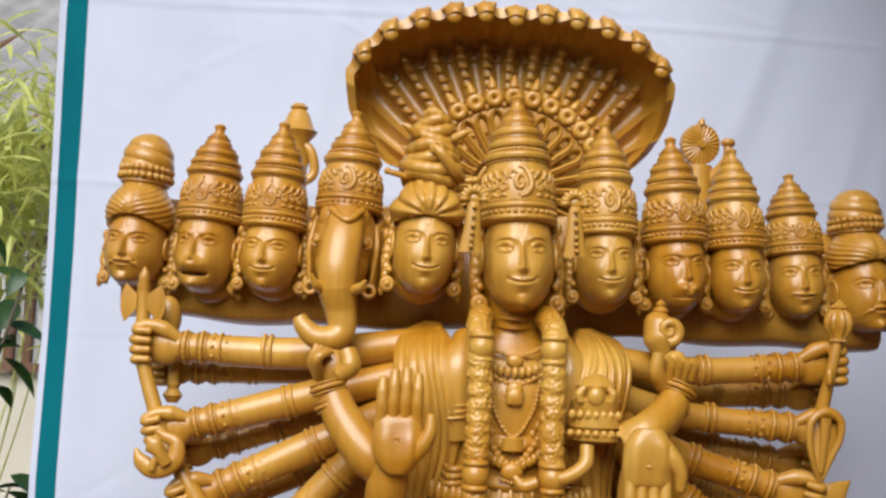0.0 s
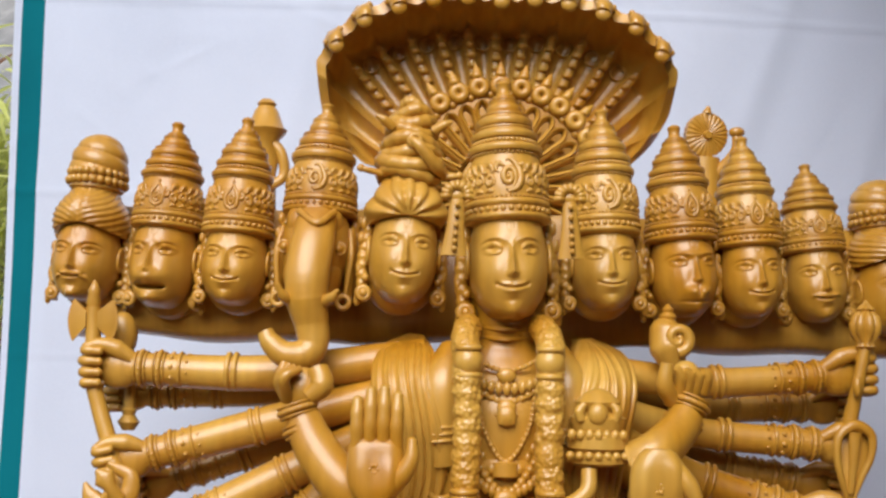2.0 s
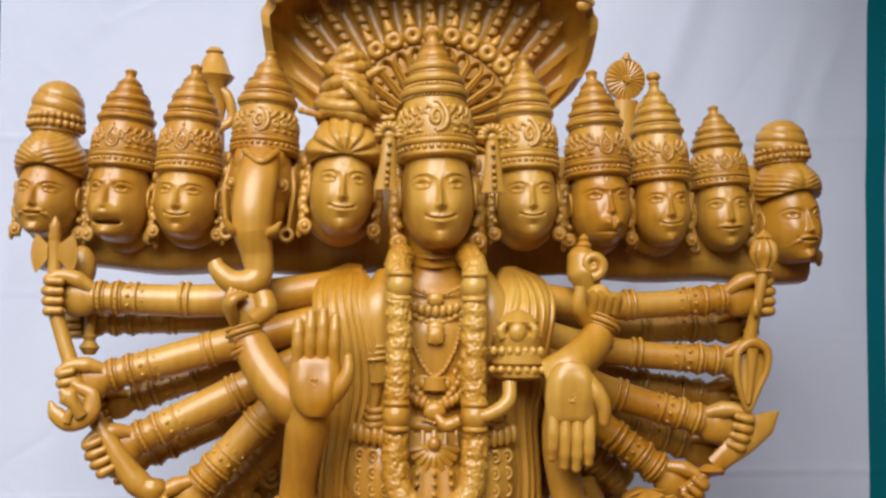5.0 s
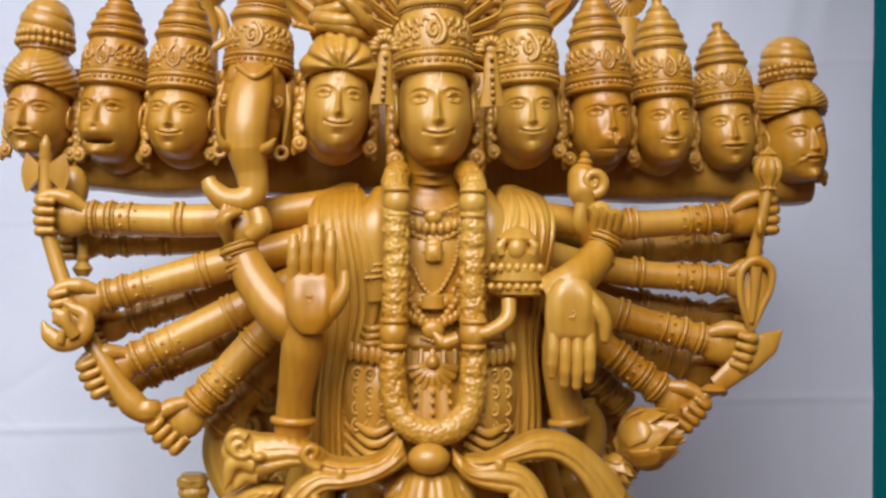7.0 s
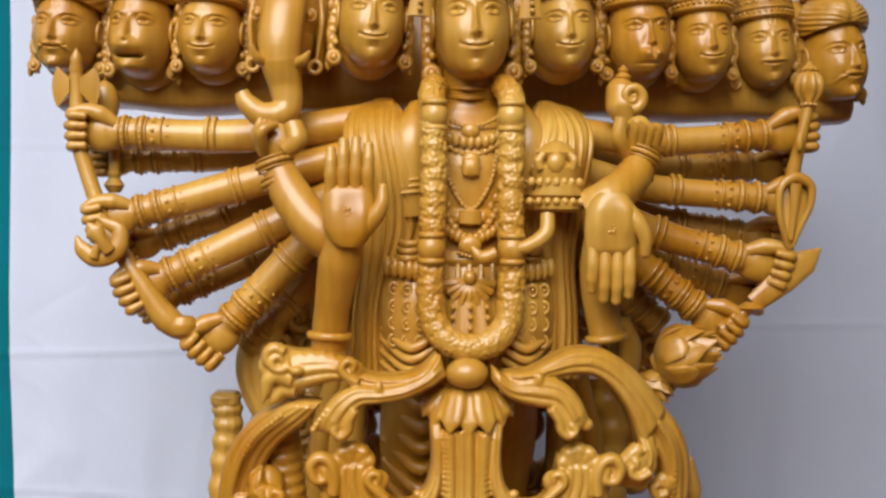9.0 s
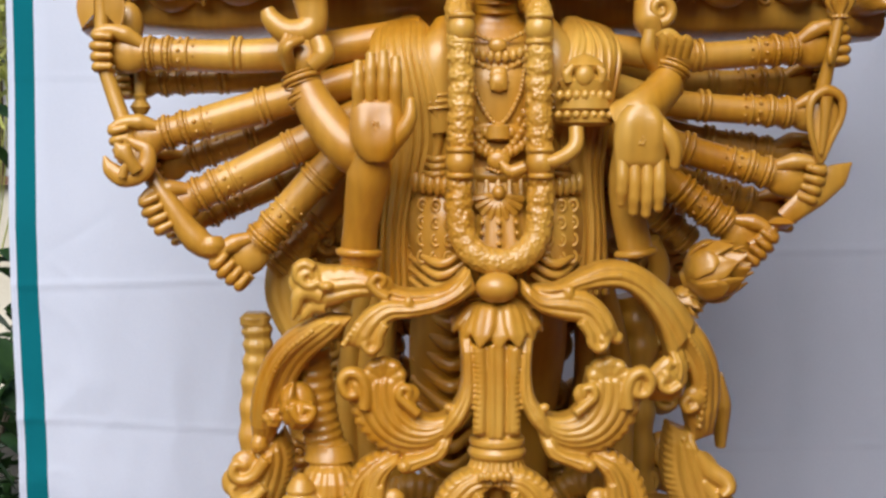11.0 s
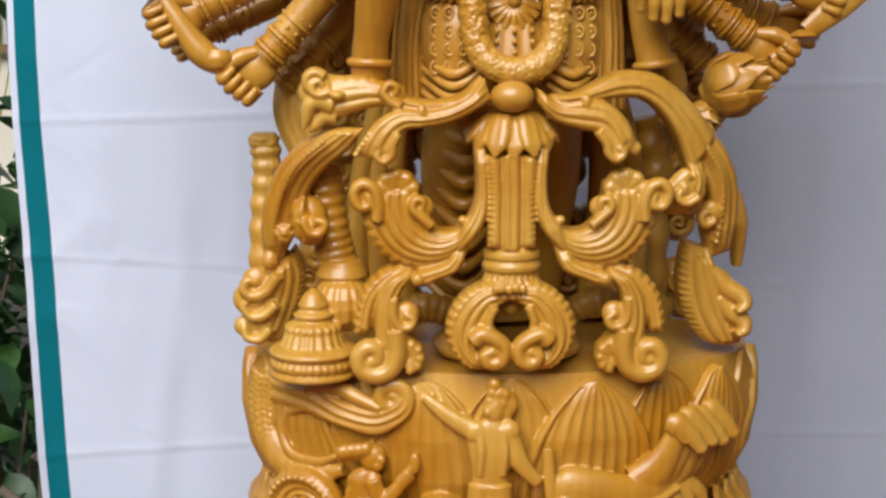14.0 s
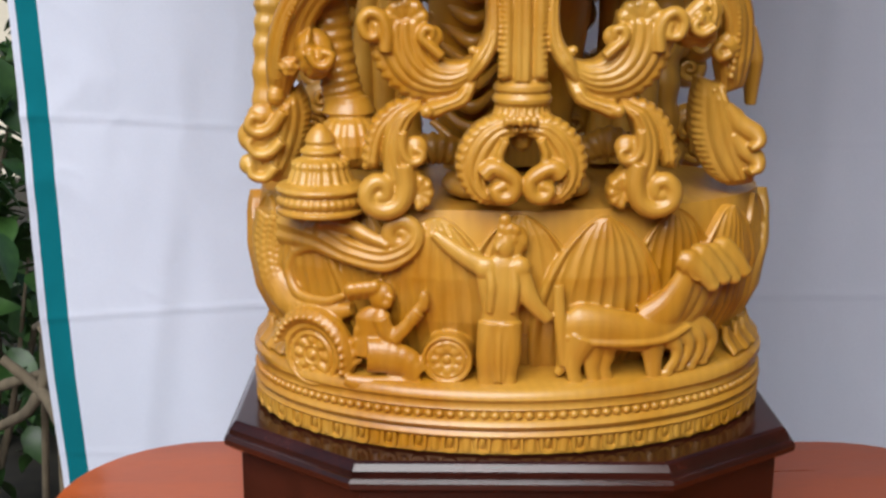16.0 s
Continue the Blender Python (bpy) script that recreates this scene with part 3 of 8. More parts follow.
def crown(w, z0, hc, tiers=4, style=0):
    """A tall tiered crown standing on the brow at z0; w: its width at the brow, hc: its height."""
    R, q = 0.53 * w, 1.14
    prof = [(0.90 * R, z0 - 0.02 * hc), (1.00 * R, z0 - 0.005 * hc), (1.035 * R, z0 + 0.008 * hc), (1.03 * R, z0 + 0.024 * hc), (0.985 * R, z0 + 0.034 * hc), (0.975 * R, z0 + 0.078 * hc), (1.02 * R, z0 + 0.088 * hc), (1.035 * R, z0 + 0.104 * hc), (1.02 * R, z0 + 0.120 * hc), (0.965 * R, z0 + 0.128 * hc)]
    for k in range(9):
        t = k / 8
        prof.append((R * (0.965 + 0.03 * math.sin(t * math.pi) - 0.19 * t**1.5), z0 + hc * (0.13 + 0.32 * t)))
    zt, n = 0.455, tiers
    step = (0.845 - zt) / n
    for k in range(n):
        r0 = float(np.interp(k / (n - 1), [0, 0.3, 0.65, 1], [0.90, 0.86, 0.69, 0.46])) * (1.0 if k % 2 == 0 else 0.95)
        for dz, dr in ((0.02, 0.88), (0.08, 0.97), (0.26, 1.0), (0.48, 0.99), (0.60, 0.93), (0.66, 0.85), (0.78, 0.83), (0.84, 0.86), (0.94, 0.85), (0.98, 0.78)):
            prof.append((R * r0 * dr, z0 + hc * (zt + step * (k + dz))))
    prof += [(R * 0.36, z0 + 0.850 * hc), (R * 0.27, z0 + 0.862 * hc), (R * 0.27, z0 + 0.880 * hc), (R * 0.19, z0 + 0.890 * hc), (R * 0.155, z0 + 0.915 * hc), (R * 0.165, z0 + 0.950 * hc), (R * 0.19, z0 + 0.968 * hc), (R * 0.15, z0 + 0.986 * hc), (R * 0.03, z0 + hc)]
    S.lathe((0, 0, 0), prof, 48, squash=q)
    ring_of_beads(z0 + 0.056 * hc, 0.985 * R, 25, 0.0205 * hc, q)
    ring_of_beads(z0 + (zt + 0.80 * step) * hc, 0.765 * R, 33, 0.014 * hc, q)
    ring_of_beads(z0 + (zt - 0.008) * hc, 0.800 * R, 35, 0.013 * hc, q)
    ring_of_beads(z0 + 0.140 * hc, 0.985 * R, 41, 0.0085 * hc, q)

    # raised leaf work on the front
    def on(a, z, out=0.997):
        r = R * np.interp(z, [0.13, 0.28, 0.45], [0.965, 0.955, 0.79]) * out
        return (r * math.sin(radians(a)), -r * q * math.cos(radians(a)), z0 + hc * z)

    t = 0.0150 * hc

    def spiral(a0, zc, ra, rz, turns, start, hand, thick=1.0):
        k = np.linspace(0, 1, 16)
        w = radians(start) + hand * 2 * math.pi * turns * k
        f = 1 - 0.80 * k
        S.tube([on(a0 + ra * f[j] * math.cos(w[j]), zc + rz * f[j] * math.sin(w[j])) for j in range(16)], [0.8 * t * thick, 1.2 * t * thick, 1.0 * t * thick], sides=8, n=40)
        S.ball(on(a0, zc), 1.1 * t * thick, 8, 6)

    if style == 0:
        for s in (-1, 1):
            S.tube([on(0, 0.165), on(s * 9, 0.20), on(s * 10, 0.28), on(s * 4, 0.335), on(0, 0.375)], [t, 1.3 * t, 1.2 * t, t, 0.6 * t], sides=8, n=30)
            S.tube([on(0, 0.20), on(s * 4.5, 0.225), on(s * 4, 0.265), on(0, 0.295)], 0.9 * t, sides=8)
            spiral(s * 17, 0.285, 6.5, 0.048, 1.1, 100 if s > 0 else 80, s)
        S.ball(on(0, 0.245), (0.014 * hc, 0.014 * hc, 0.022 * hc), 9, 7)
        S.ball(on(0, 0.395), (0.014 * hc, 0.014 * hc, 0.024 * hc), 9, 7)
    else:
        spiral(-2, 0.265, 12, 0.085, 1.6, -110, 1, 1.25)
        S.tube([on(-3, 0.165), on(9, 0.19), on(15, 0.26), on(11, 0.34), on(2, 0.39), on(-6, 0.385)], [t, 1.7 * t, 1.6 * t, 1.3 * t, 0.7 * t], sides=9, n=36)
        S.tube([on(11, 0.33), on(19, 0.355), on(23, 0.32), on(19, 0.29)], [0.7 * t, 1.4 * t, 1.1 * t, 0.6 * t], sides=8, n=26)
        S.tube([on(-8, 0.34), on(-16, 0.36), on(-21, 0.33), on(-17, 0.30)], [0.7 * t, 1.4 * t, 1.1 * t, 0.6 * t], sides=8, n=26)
    for s in (-1, 1):
        for j, a0 in enumerate((29, 45, 61, 77, 93)):
            spiral(s * a0, 0.235 + 0.012 * (j % 2), 6.2, 0.050, 1.15, 200 if s > 0 else -20, -s)
            S.tube([on(s * (a0 - 6), 0.165), on(s * a0, 0.178), on(s * (a0 + 7), 0.165)], [0.6 * t, 1.3 * t, 0.6 * t], sides=8, n=14)
            S.tube([on(s * (a0 - 5), 0.300), on(s * (a0 - 1), 0.345), on(s * (a0 + 4), 0.362), on(s * (a0 + 6), 0.335)], [0.6 * t, 1.5 * t, 1.2 * t, 0.4 * t], sides=8, n=18)
            S.ball(on(s * (a0 + 7), 0.300), 1.2 * t, 8, 6)


def topknot(w, z0, hc, swirl=1):
    """Combed-back hair with a bead string and a coiled knot."""
    R = 0.5 * w
    a = np.linspace(0, 2 * np.pi, 97)[:-1]
    rows = []
    for k in np.linspace(0, 1, 60):
        z = z0 + hc * (-0.06 + 0.50 * k)
        r = R * (0.97 + 0.17 * math.sin(min(1, 0.16 + k * 1.0) * math.pi) - 0.34 * k**2)
        d = np.angle(np.exp(1j * (a + np.pi / 2)))
        strand = 1 + 0.020 * np.sin(46 * (k - 0.55 * np.abs(d) ** 0.6) + 1.5 * np.sin(3 * d)) * np.clip(np.abs(d) * 6, 0.2, 1)
        part_line = 1 - 0.05 * bell(np.angle(np.exp(1j * (a + np.pi / 2))), 0.10)
        rows.append(np.stack([r * strand * part_line * np.cos(a), 1.12 * r * strand * part_line * np.sin(a), z + 0.10 * hc * bell(np.angle(np.exp(1j * (a + np.pi / 2))), 0.9) * (1 - k) + 0 * a], -1))
    S.grid(np.array(rows))
    for zz, rr in ((0.49, 0.80), (0.575, 0.78)):
        ring_of_beads(z0 + hc * zz, rr * R, 23, 0.044 * hc, 1.1, 330)
    S.lathe((0, 0, 0), [(0.60 * R, z0 + 0.38 * hc), (0.78 * R, z0 + 0.42 * hc), (0.76 * R, z0 + 0.60 * hc), (0.60 * R, z0 + 0.64 * hc)], 40, squash=1.1)
    rows = []
    for k in np.linspace(0, 1, 40):
        r = R * 0.76 * math.sqrt(max(0.0, 1 - k**2.6)) + 0.001
        rows.append(np.stack([r * (1 + 0.10 * np.abs(np.sin(1.0 * a + 9 * k)) ** 0.5) * np.cos(a), r * (1 + 0.10 * np.abs(np.sin(1.0 * a + 9 * k)) ** 0.5) * np.sin(a), z0 + hc * (0.58 + 0.42 * k) + 0 * a], -1))
    S.grid(np.array(rows))


def head(x, y, z, yaw, lean, w, h, hc, kind="smile", style=0, tiers=4, cap="crown"):
    S.m = place(x, y, z, yaw, -3, lean)
    if kind == "elephant":
        elephant(w, h)
    else:
        face(w, h, kind)
    z0 = 0.46 * h
    if cap == "crown":
        crown(w * 1.02, z0, hc, tiers, style)
    elif cap == "knot":
        topknot(w * 1.05, z0, hc)
    elif cap == "jata":
        jata(w, z0, hc)
    # hair mass that joins the heads, with locks behind the ears
    S.ball((0, 0.42 * w, 0.10 * h), (0.66 * w, 0.42 * w, 0.66 * h), 30, 20)
    for s in (-1, 1):
        for k in range(6):
            S.ball((s * (0.60 + 0.03 * (k % 2)) * w, 0.14 * w, (0.42 - 0.17 * k) * h), (0.055 * w, 0.05 * w, 0.075 * h), 8, 6)
    # locks of hair behind the ears
    for s in (-1, 1):
        S.tube([(s * 0.50 * w, 0.16 * w, 0.45 * h), (s * 0.58 * w, 0.18 * w, 0.0), (s * 0.56 * w, 0.16 * w, -0.45 * h)], [0.07 * w, 0.10 * w, 0.07 * w], knob=0.10, knobs=9, n=60)
    S.m = I4


def elephant(w, h):
    S.ball((0, -0.12 * w, 0.10 * h), (0.51 * w, 0.56 * w, 0.58 * h), 40, 28)
    S.ball((0, -0.22 * w, -0.22 * h), (0.44 * w, 0.40 * w, 0.36 * h), 30, 20)
    S.ball((-0.20 * w, -0.36 * w, 0.33 * h), (0.22 * w, 0.24 * w, 0.22 * h), 24, 16)
    S.ball((0.20 * w, -0.36 * w, 0.33 * h), (0.22 * w, 0.24 * w, 0.22 * h), 24, 16)
    for s in (-1, 1):
        S.ball((s * 0.40 * w, -0.47 * w, 0.04 * h), (0.07 * w, 0.09 * w, 0.06 * h), 12, 8)
        S.ring((s * 0.41 * w, -0.49 * w, 0.04 * h), 0.085 * w, 0.020 * w, 16, [[0.9, 0, s * 0.4], [0, 0, -1], [0, 1, 0]])
        S.ball((s * 0.52 * w, -0.02 * w, -0.10 * h), (0.09 * w, 0.22 * w, 0.46 * h), 18, 14)
        S.tube([(s * 0.50 * w, -0.2 * w, 0.30 * h), (s * 0.55 * w, -0.25 * w, 0.0), (s * 0.50 * w, -0.24 * w, -0.45 * h)], [0.02 * w, 0.05 * w, 0.03 * w])
        S.ring((s * 0.48 * w, -0.25 * w, -0.52 * h), 0.09 * w, 0.04 * w, 14, [[1, 0, 0], [0, 0, 1], [0, 1, 0]])
    S.tube([(-0.20 * w, -0.58 * w, 0.44 * h), (0, -0.64 * w, 0.30 * h), (0.20 * w, -0.58 * w, 0.44 * h)], 0.03 * w, 0.025 * w)


def jata(w, z0, hc):
    """A ribbed turban with piled matted locks and a snake's loop."""
    R = 0.515 * w
    a = np.linspace(0, 2 * np.pi, 121)[:-1]
    d = np.angle(np.exp(1j * (a + np.pi / 2)))
    rows = []
    for k in np.linspace(0, 1, 48):
        r = R * (0.97 + 0.15 * math.sin(math.pi * min(1, 0.12 + 1.1 * k)) - 0.34 * k**2.2)
        rib = 1 + 0.12 * np.abs(np.cos(7.5 * np.arctan2(d, 0.10 + 1.25 * k)))  * np.clip(np.hypot(d, k) * 3, 0, 1)
        rows.append(np.stack([r * rib * np.cos(a), 1.12 * r * rib * np.sin(a), z0 + hc * (-0.05 + 0.39 * k) + hc * 0.05 * bell(d, 0.8) * (1 - k) + 0 * a], -1))
    S.grid(np.array(rows))
    for k, (zz, rr, t) in enumerate(((0.36, 0.76, 0.055), (0.44, 0.80, 0.065), (0.53, 0.72, 0.06), (0.62, 0.66, 0.065), (0.71, 0.60, 0.055), (0.79, 0.52, 0.06), (0.87, 0.42, 0.055), (0.94, 0.28, 0.05))):
        pts = [(rr * R * math.cos(x), 1.1 * rr * R * math.sin(x), z0 + hc * (zz + 0.028 * math.sin(2 * x + k * 1.7))) for x in np.linspace(0, 2 * math.pi, 15)]
        S.tube(pts, t * hc, n=60, knob=0.06, knobs=14)
    S.lathe((0, 0, 0), [(0.70 * R, z0 + 0.3 * hc), (0.66 * R, z0 + 0.6 * hc), (0.4 * R, z0 + 0.9 * hc), (0.1 * R, z0 + hc)], 24)
    S.ring((0.02 * w, -0.54 * w, z0 + 0.60 * hc), 0.085 * w, 0.035 * w, 20, [[1, 0, 0], [0, 0, 1], [0, 1, 0]])
    S.tube([(-0.06 * w, -0.52 * w, z0 + 0.62 * hc), (0.10 * w, -0.58 * w, z0 + 0.55 * hc), (0.34 * w, -0.48 * w, z0 + 0.42 * hc), (0.50 * w, -0.2 * w, z0 + 0.38 * hc)], [0.05 * w, 0.09 * w, 0.10 * w, 0.08 * w])
    for s in (-1, 1):
        S.tube([(s * 0.30 * w, -0.3 * w, z0 + 0.72 * hc), (s * 0.44 * w, -0.36 * w, z0 + 0.77 * hc), (s * 0.56 * w, -0.38 * w, z0 + 0.80 * hc)], [0.08 * w, 0.07 * w, 0.025 * w])
        S.tube([(s * 0.40 * w, -0.2 * w, z0 + 0.35 * hc), (s * 0.64 * w, -0.24 * w, z0 + 0.37 * hc), (s * 0.78 * w, -0.24 * w, z0 + 0.38 * hc)], [0.05 * w, 0.05 * w, 0.02 * w])
        S.ball((s * 0.72 * w, -0.24 * w, z0 + 0.38 * hc), 0.06 * w)


# x, y, z of the middle of each face, turn, face width, face height, crown height, look
HEADS = (
    ((-0.313, 1.322, 1.734), -8, 3.0, 0.066, 0.080, 0.101, "beard", 0, 4, "knot"),
    ((-0.233, 1.310, 1.733), -10, 2.3, 0.065, 0.088, 0.112, "lion", 0, 4, "crown"),
    ((-0.158, 1.288, 1.732), -6, 2.2, 0.064, 0.077, 0.121, "smile", 0, 4, "crown"),
    ((-0.075, 1.266, 1.747), -5, 1.8, 0.066, 0.088, 0.113, "elephant", 1, 3, "crown"),
    ((0.010, 1.230, 1.740), 4, 2.5, 0.065, 0.087, 0.119, "smile", 0, 4, "jata"),
    ((0.109, 1.206, 1.7315), 1, -2.5, 0.0735, 0.101, 0.138, "smile", 1, 4, "crown"),
    ((0.205, 1.242, 1.736), 2, -1.6, 0.063, 0.080, 0.126, "smile", 1, 4, "crown"),
    ((0.288, 1.272, 1.734), 7, -3.3, 0.064, 0.082, 0.119, "ape", 0, 4, "crown"),
    ((0.360, 1.292, 1.734), 3, -3, 0.061, 0.078, 0.115, "smile", 0, 4, "crown"),
    ((0.439, 1.329, 1.733), -2, -4.6, 0.061, 0.080, 0.095, "moustache", 0, 4, "crown"),
    ((0.522, 1.350, 1.724), 14, -4.2, 0.068, 0.086, 0.089, "beard", 0, 4, "knot"),
)
for (x, y, z), *rest in HEADS:
    head(x, y, z, *rest)

S.tube([(-0.073, 1.232, 1.783), (-0.075, 1.212, 1.756), (-0.078, 1.203, 1.726), (-0.078, 1.204, 1.703), (-0.073, 1.208, 1.680), (-0.071, 1.208, 1.661), (-0.079, 1.206, 1.650), (-0.096, 1.203, 1.650), (-0.110, 1.203, 1.661), (-0.115, 1.204, 1.671)],
       [0.0190, 0.0205, 0.0208, 0.0200, 0.0165, 0.0145, 0.0148, 0.0126, 0.0098, 0.0070], [0.0125, 0.0135, 0.0158, 0.0180, 0.0150, 0.0138, 0.0146, 0.0126, 0.0098, 0.0070], sides=28, n=120, knob=0.002, knobs=30)
S.tube([(-0.092, 1.200, 1.700), (-0.099, 1.190, 1.704), (-0.103, 1.184, 1.714)], [0.006, 0.005, 0.0015])
S.tube([(-0.063, 1.200, 1.699), (-0.054, 1.190, 1.703), (-0.048, 1.184, 1.710)], [0.006, 0.005, 0.0015])
S.tube([(-0.090, 1.222, 1.786), (-0.071, 1.205, 1.773), (-0.056, 1.222, 1.786)], 0.0035, 0.003)
# the block behind and under the heads, bowed in plan
k = np.linspace(0, 1, 40)
bx = -0.335 + 0.885 * k
by = 1.326 + 0.050 * np.abs(2 * k - 1) ** 1.5
low = 1.666 - 0.0 * np.abs(2 * k - 1) + 0.002 * np.sin(20 * k)
rows = []
for dy, dz in ((-0.020, 0.100), (-0.020, 0.040), (-0.020, 0.022), (-0.018, 0.008), (-0.008, 0.0), (0.02, -0.003), (0.09, 0.0), (0.10, 0.03), (0.09, 0.12), (0.03, 0.14), (0.0, 0.135)):
    rows.append(np.stack([bx, by + dy, low + dz + 0.003 * np.sin(31 * k + 60 * dz)], -1))
S.grid(np.array(rows).transpose(1, 0, 2))
# side tassels of the central crown
for x, s in ((0.058, -1), (0.160, 1)):
    S.ball((x, 1.165, 1.797), (0.010, 0.007, 0.008))
    for a in range(-4, 5):
        f = radians(90 + 24 * a)
        S.tube([(x + 0.004 * math.cos(f), 1.162, 1.797 + 0.004 * math.sin(f)), (x + 0.009 * math.cos(f), 1.158, 1.797 + 0.008 * math.sin(f)), (x + 0.0135 * math.cos(f), 1.160, 1.797 + 0.0115 * math.sin(f))], [0.0018, 0.0030, 0.0034], sides=8, n=12)
    S.tube([(x, 1.162, 1.793), (x + s * 0.001, 1.160, 1.765), (x + s * 0.002, 1.160, 1.742)], [0.0065, 0.0085, 0.0120], [0.004, 0.004, 0.004], sides=14, front=(0, -1, 0))
    S.beads([(x, 1.155, 1.788), (x + s * 0.001, 1.153, 1.765), (x + s * 0.002, 1.153, 1.748)], 6, 0.0027)

# ---- hood of many snakes ----
HX, _, HZ = (0.1060, 1.370, 1.8280)
PITCH = 9.5


def hood_point(th, s):
    """th: degrees from the crest, s: from the root over the bowl to the overhanging lip."""
    far = abs(th)
    rim = float(np.interp(far, [0, 22, 42, 54, 63, 70, 76], [0.205, 0.219, 0.234, 0.231, 0.204, 0.172, 0.136]))
    u = min(1.0, s / 0.62)
    e = max(0.0, (s - 0.62) / 0.38)
    gap = abs(math.sin(math.pi * th / PITCH))
    bump = 0.0070 * (1 - gap) ** 0.7 * min(1.0, max(0.0, (57 - far) / 7))
    r = (rim - 0.022) * u**0.95 + (0.022 + bump) * math.sin(e * math.pi / 2)
    a = radians(th * (1.2 - 0.2 * u))
    reach = float(np.interp(far, [0, 40, 55, 66, 76], [0.072, 0.068, 0.048, 0.022, 0.008]))
    y = 1.375 + 0.048 * math.sin(u * math.pi / 2) ** 1.2 - reach * (1 - math.cos(e * math.pi / 2)) * 0.55 - reach * 0.45 * e
    y += 0.0125 * gap**0.8 * min(1.0, 3 * s) * (1 - 0.5 * e)
    return np.array([HX + r * math.sin(a), y, HZ + r * math.cos(a)])


tt = np.linspace(-76, 76, 289)
ss = np.linspace(0, 1, 48)
inner = np.array([[hood_point(t, s) for t in tt] for s in ss])
away = np.stack([np.sin(np.radians(tt)), 0 * tt, np.cos(np.radians(tt))], -1)
outer = inner + away[None] * (0.006 + 0.007 * ss)[:, None, None] + np.array([0, 0.010, 0]) * (1 - 0.6 * ss)[:, None, None]
S.grid(np.concatenate([inner, outer[::-1], inner[:1]]), loop=False)
for i in (0, -1):
    S.grid(np.stack([inner[:, i], outer[:, i]]), loop=False)
    S.tube(inner[::8, i], [0.004, 0.006, 0.007, 0.006], sides=10, n=40)
for k in range(-5, 6):
    th = PITCH * k
    S.tube([hood_point(th, s) + (0, 0.002, 0) for s in (0.05, 0.2, 0.4, 0.55, 0.68)], [0.0050, 0.0058, 0.0065, 0.0060, 0.004], 0.0045, sides=10)
    for s in np.linspace(0.08, 0.62, 14):
        S.ball(hood_point(th, s) + (0, -0.0040, 0), (0.0064, 0.0044, 0.0036), 10, 7)
    # the snake's head over the lip: brow, snout, eyes
    p = hood_point(th, 1.0)
    out = np.array([math.sin(radians(th)), 0, math.cos(radians(th))])
    across = np.array([out[2], 0, -out[0]])
    nose = p + (0, -0.013, -0.0075) - 0.002 * out
    S.tube([p + 0.002 * out + (0, 0.050, 0.0), p + 0.005 * out + (0, 0.025, 0), p + 0.005 * out + (0, 0.004, 0), p + 0.001 * out + (0, -0.008, -0.002), nose], [0.012, 0.0145, 0.0130, 0.0105, 0.0090], [0.004, 0.0055, 0.0062, 0.0070, 0.0075], sides=16, n=30, front=tuple(out))
    S.ball(nose + (0, 0.001, -0.001), (0.0088, 0.0050, 0.0080), 16, 12)
    for s in (-1, 1):
        S.ball(p + across * s * 0.0100 + (0, -0.004, 0) + 0.004 * out, 0.0038, 9, 7)
for k in range(-5, 5):
    S.ring(hood_point(PITCH * (k + 0.5), 0.60) + (0, -0.003, 0), 0.0085, 0.0016, 16, [[1, 0, 0], [0, 0, 1], [0, 1, 0]])
# pierced fan, ring of studs and small flames behind the central crown
for k in range(19):
    a = radians(196 - 212 * k / 18)
    r = np.array([math.cos(a), 0, math.sin(a)])
    t = np.array([-math.sin(a), 0, math.cos(a)])
    c = np.array([HX, 1.342, HZ])
    loop = [c + r * 0.045 - t * 0.0026, c + r * 0.068 - t * 0.0052, c + r * 0.086 - t * 0.0064, c + r * 0.094, c + r * 0.086 + t * 0.0064, c + r * 0.068 + t * 0.0052, c + r * 0.045 + t * 0.0026]
    S.tube(loop, 0.0031, 0.013, sides=9, n=40)
for k in range(13):
    a = radians(90 + 11.8 * (k - 6))
    r = np.array([math.cos(a), 0, math.sin(a)])
    q = np.array([HX, 1.330, HZ]) + r * 0.1085
    S.ring(q, 0.0062, 0.0052, 18, [[1, 0, 0], [0, 0, 1], [0, 1, 0]])
    S.ball(q + r * 0.0125, (0.0062, 0.006, 0.0050), 10, 8)
    S.tube([q + r * 0.013, q + r * 0.017, q + r * 0.0255], [0.0052, 0.0052, 0.0008], sides=9)
for k in range(-6, 7):
    a = radians(90 + 11.8 * k + 5.9)
    S.ball(np.array([HX, 1.334, HZ]) + 0.100 * np.array([math.cos(a), 0, math.sin(a)]), (0.0045, 0.005, 0.0045), 9, 7)
for rr, wd in ((0.046, 0.0035), (0.038, 0.0030), (0.030, 0.0030), (0.1005, 0.0030)):
    S.ring((HX, 1.337, HZ), rr, wd, 60, [[1, 0, 0], [0, 0, 1], [0, 1, 0]])
S.m = np.array(Matrix.Translation((HX, 1.398, HZ)) @ Matrix.Rotation(radians(90), 4, "X"))
S.lathe((0, 0, 0), [(0.001, 0.004), (0.06, 0.004), (0.114, 0.001), (0.114, -0.012), (0.001, -0.012)], 60)
S.m = I4
S.lathe((0.105, 1.36, 1.80), [(0.05, 0), (0.055, 0.05), (0.03, 0.09)], 24, squash=0.3)

